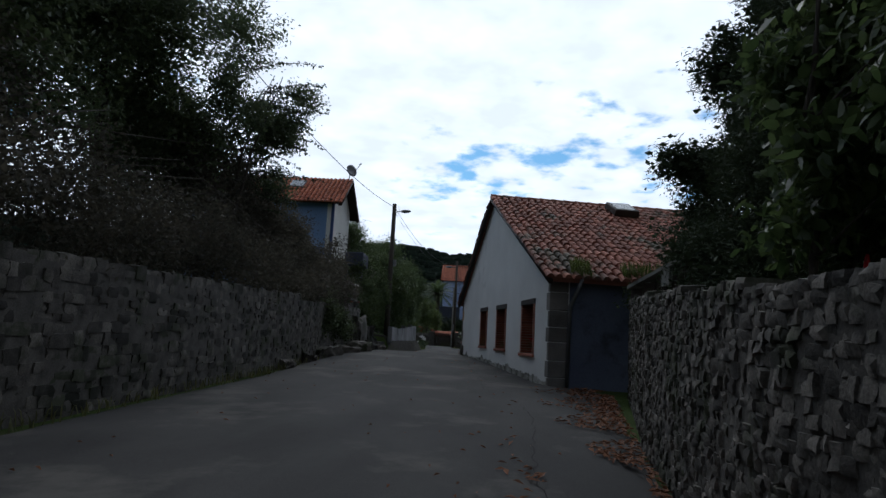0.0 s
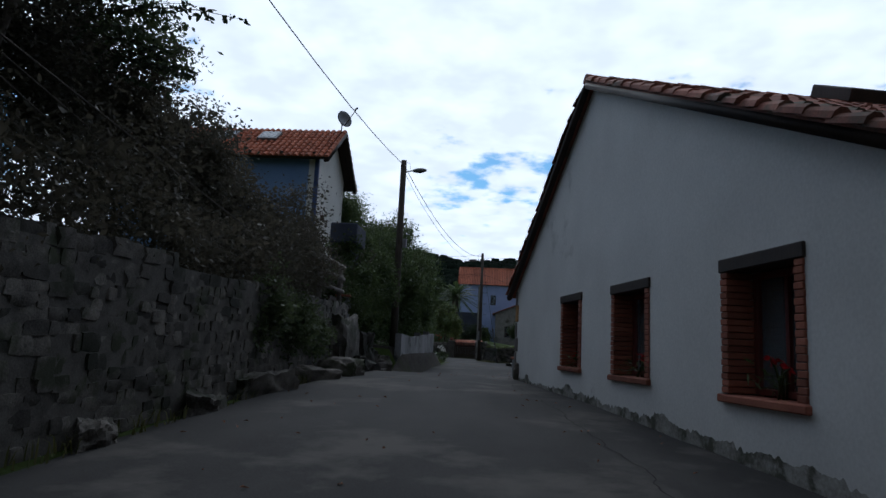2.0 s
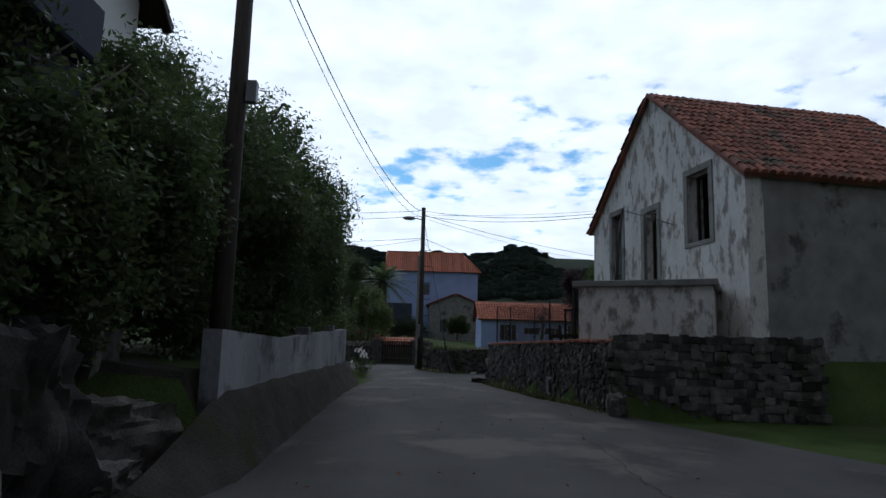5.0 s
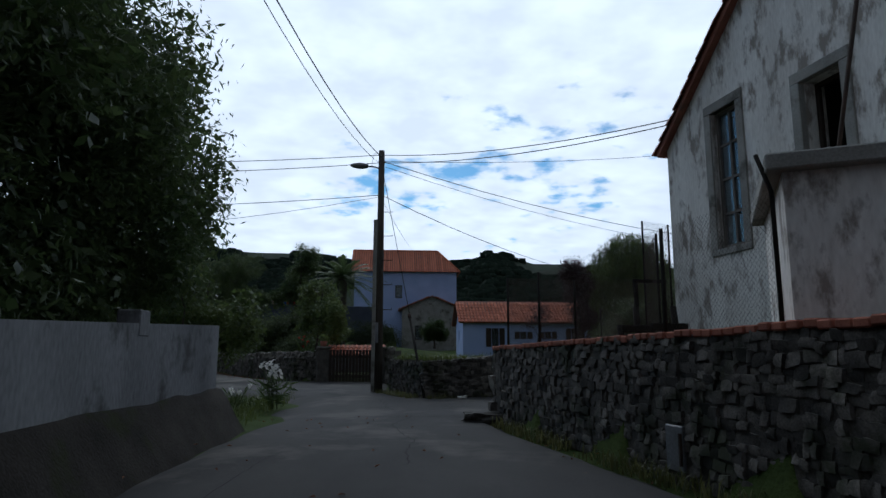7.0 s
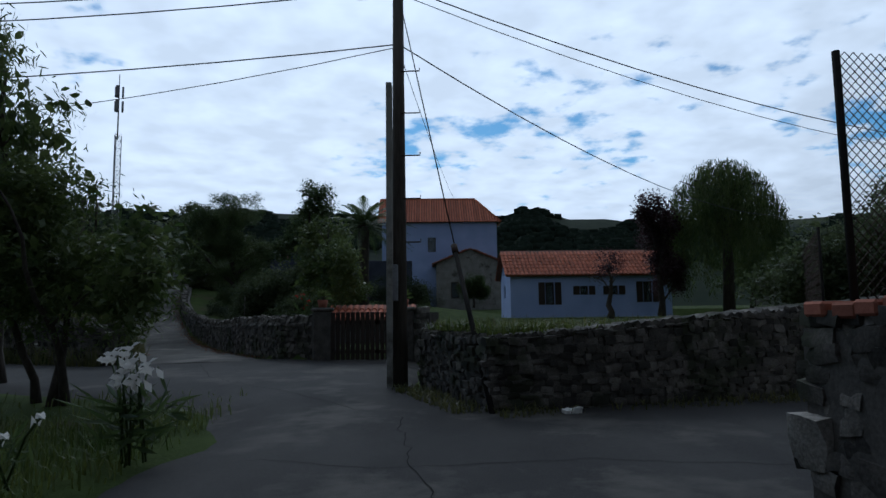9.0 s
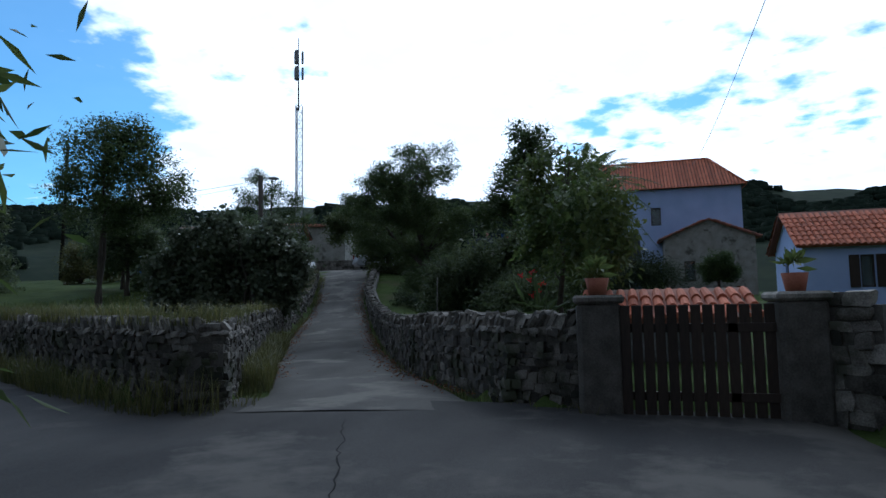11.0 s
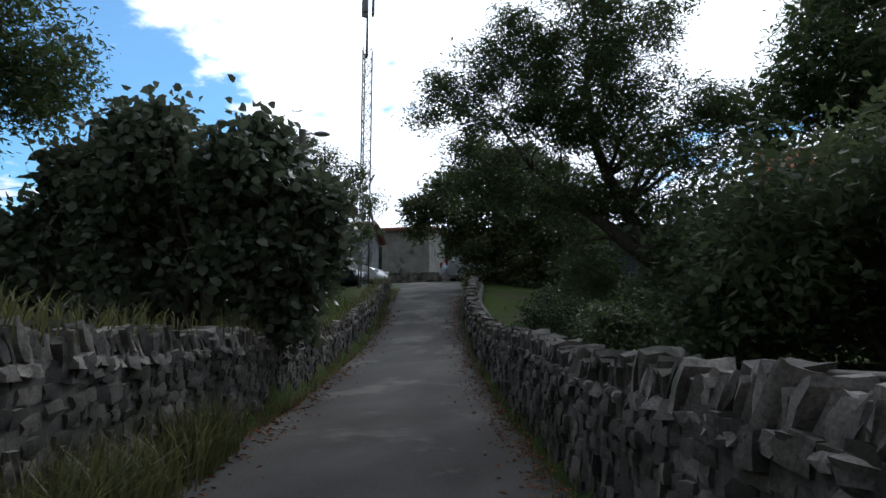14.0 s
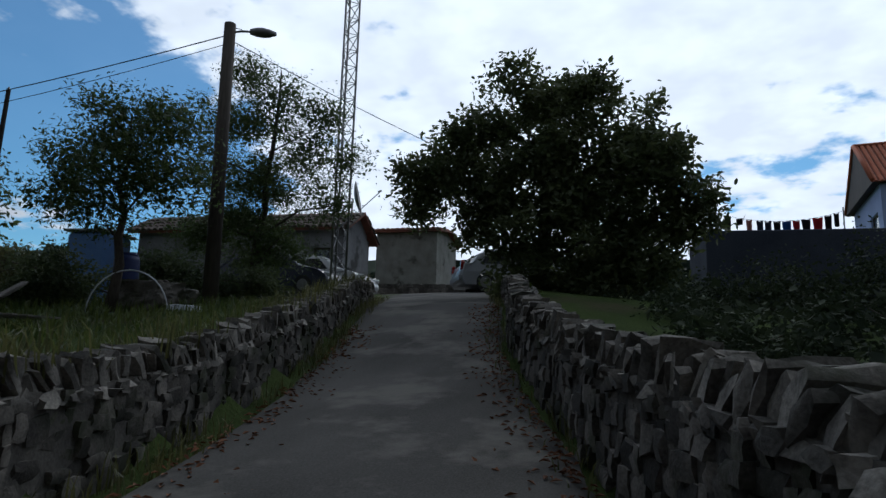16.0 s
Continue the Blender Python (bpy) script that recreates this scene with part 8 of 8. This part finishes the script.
def litter(name, spots, label, size=0.07, seed=1, mat=None):
    r = np.random.default_rng(seed)
    c = np.asarray(spots)
    n = len(c)
    a = r.uniform(0, 6.28, n)
    u = np.stack([np.cos(a), np.sin(a), r.normal(0, 0.2, n)], 1) * (size * r.uniform(0.6, 1.4, n))[:, None]
    w = np.stack([-np.sin(a), np.cos(a), r.normal(0, 0.25, n)], 1) * (size * 0.4 * r.uniform(0.6, 1.4, n))[:, None]
    v = np.stack([c - u, c + w + [0, 0, 0.012], c + u, c - w + [0, 0, 0.012]], 1).reshape(-1, 3)
    k = np.arange(n)[:, None] * 4
    f = np.concatenate([k + np.array([[0, 1, 2]]), k + np.array([[0, 2, 3]])], 0)
    return tagged(pydata(name, v, f, mat or LEAF_DEAD), label, "leaf litter", kind="stuff")


r_ = np.random.default_rng(21)
spots = [(x, y, road_z(x, y) + 0.09) for x, y in [(np.interp(yy, (0, 4, 11), (2.0, 2.5, 3.6)) - abs(r_.normal(0, 0.55)), yy) for yy in r_.uniform(-1, 11.5, 2600)] if noise.noise((x * 0.9, y * 0.9, 5)) > -0.12]
litter("fallen_leaves", spots, "drift of dry brown leaves along a wall foot", 0.05, 22)
spots = [(x + abs(r_.normal(0, 0.25)), y, road_z(x, y) + 0.075) for x, y in [(np.interp(yy, [p[1] for p in LANE_LEFT], [p[0] for p in LANE_LEFT]) + 0.3, yy) for yy in r_.uniform(60, 80, 1200)]]
litter("fallen_leaves", spots, "dry leaves scattered along the lane edge", 0.035, 23)
spots = [(r_.uniform(-3.6, 2.0), yy, road_z(0, yy) + 0.085) for yy in r_.uniform(-2, 45, 260)]
litter("fallen_leaves", spots, "few dry leaves scattered on the asphalt", 0.03, 24)
blades("tall_verge_weed", beside(LANE_LEFT, 3200, 0.0, 0.5, 31, 59, 67) + beside(CORNER, 2500, 0.0, 0.5, 32), WEEDS, "tall tangled weeds against a lane wall", "weeds", (0.2, 0.75), 0.007, 33, 0.8)
blades("wall_weed", beside([(-0.85, 51.7), (0.0, 49.15), (1.1, 49.25), (4.2, 50.1), (12, 52.5)], 6000, -0.75, -0.1, 34, z=road_z, lift=0.85), GRASS, "yellow-green weeds sprawling over a field wall", "weeds", (0.12, 0.42), 0.012, 35, 0.9)
spots = [(x - abs(r_.normal(0, 0.22)), y, road_z(x, y) + 0.08) for x, y in [(np.interp(yy, [p[1] for p in LANE_RIGHT], [p[0] for p in LANE_RIGHT]) - 0.15, yy) for yy in r_.uniform(59, 82, 1500)]]
litter("fallen_leaves", spots, "brown leaf litter along the foot of the lane wall", 0.03, 25)


# ---- cracks and patch seams in the asphalt ----
def seam(name, pts, width, label, seed):
    """A thin tar-dark crack wandering along a plan line, lying on the road's surface."""
    r = np.random.default_rng(seed)
    total, sample = along(pts)
    n = max(6, int(total / 0.12))
    vs, drift = [], 0.0
    for i in range(n + 1):
        p, t = sample(total * i / n)
        drift = drift * 0.9 + r.normal(0, 0.02)
        q = np.array([t[1], -t[0]])
        half = width * 0.55 * (0.4 + 0.5 * abs(noise.noise((i * 0.3, seed, 0)))) * min(1.0, i / 3 + 0.2, (n - i) / 3 + 0.2)
        for side in (-1, 1):
            c = p + q * (drift + side * half)
            hit = ROAD_TREE.ray_cast(Vector((c[0], c[1], 8.0)), Vector((0, 0, -1)))[0]
            vs.append((c[0], c[1], (hit.z if hit else road_z(*c) + 0.07) + 0.005))
    fs = [(2 * i, 2 * i + 1, 2 * i + 3, 2 * i + 2) for i in range(n)]
    return tagged(pydata(name, vs, fs, TAR), label, "crack", "cracks in the road")


def surface_tree():
    verts, polys = [], []
    for nm in ("road", "road_west", "lane"):
        me = bpy.data.objects[nm].data
        k = len(verts)
        verts += [v.co.copy() for v in me.vertices]
        polys += [tuple(i + k for i in p.vertices) for p in me.polygons]
    return BVHTree.FromPolygons(verts, polys)


ROAD_TREE = surface_tree()
TAR = material("tar_dark_crack", (0.008, 0.008, 0.008), (0.02, 0.019, 0.018), 5, 0.9, 0.3, 60, 0, spec=0.1)
for k, (line_pts, wid) in enumerate((
        ([(-0.6, 39.3), (-0.5, 41.2), (-0.75, 43.0), (-0.4, 44.6), (-0.9, 46.5), (-1.1, 49.0)], 0.022),
        ([(-3.0, 44.2), (-1.8, 44.5), (-0.5, 44.4), (0.9, 44.8)], 0.02),
        ([(-2.4, 46.9), (-1.2, 46.4), (0.6, 46.7), (2.4, 46.2)], 0.02),
        ([(0.9, 10.0), (0.75, 14.0), (0.35, 18.0), (-0.1, 22.0), (0.2, 25.5), (0.9, 28.5), (1.2, 33.0)], 0.02),
        ([(-1.6, 49.4), (-3.0, 51.5), (-5.0, 54.0), (-6.2, 57.0)], 0.025),
        ([(-3.0, 31.0), (-2.2, 33.5), (-2.4, 37.0), (-2.1, 40.5)], 0.016),
        ([(1.4, -2.0), (1.3, 3.0), (1.6, 7.5)], 0.018))):
    seam("road_crack", line_pts, wid, "thin dark crack wandering through worn asphalt", 400 + k)
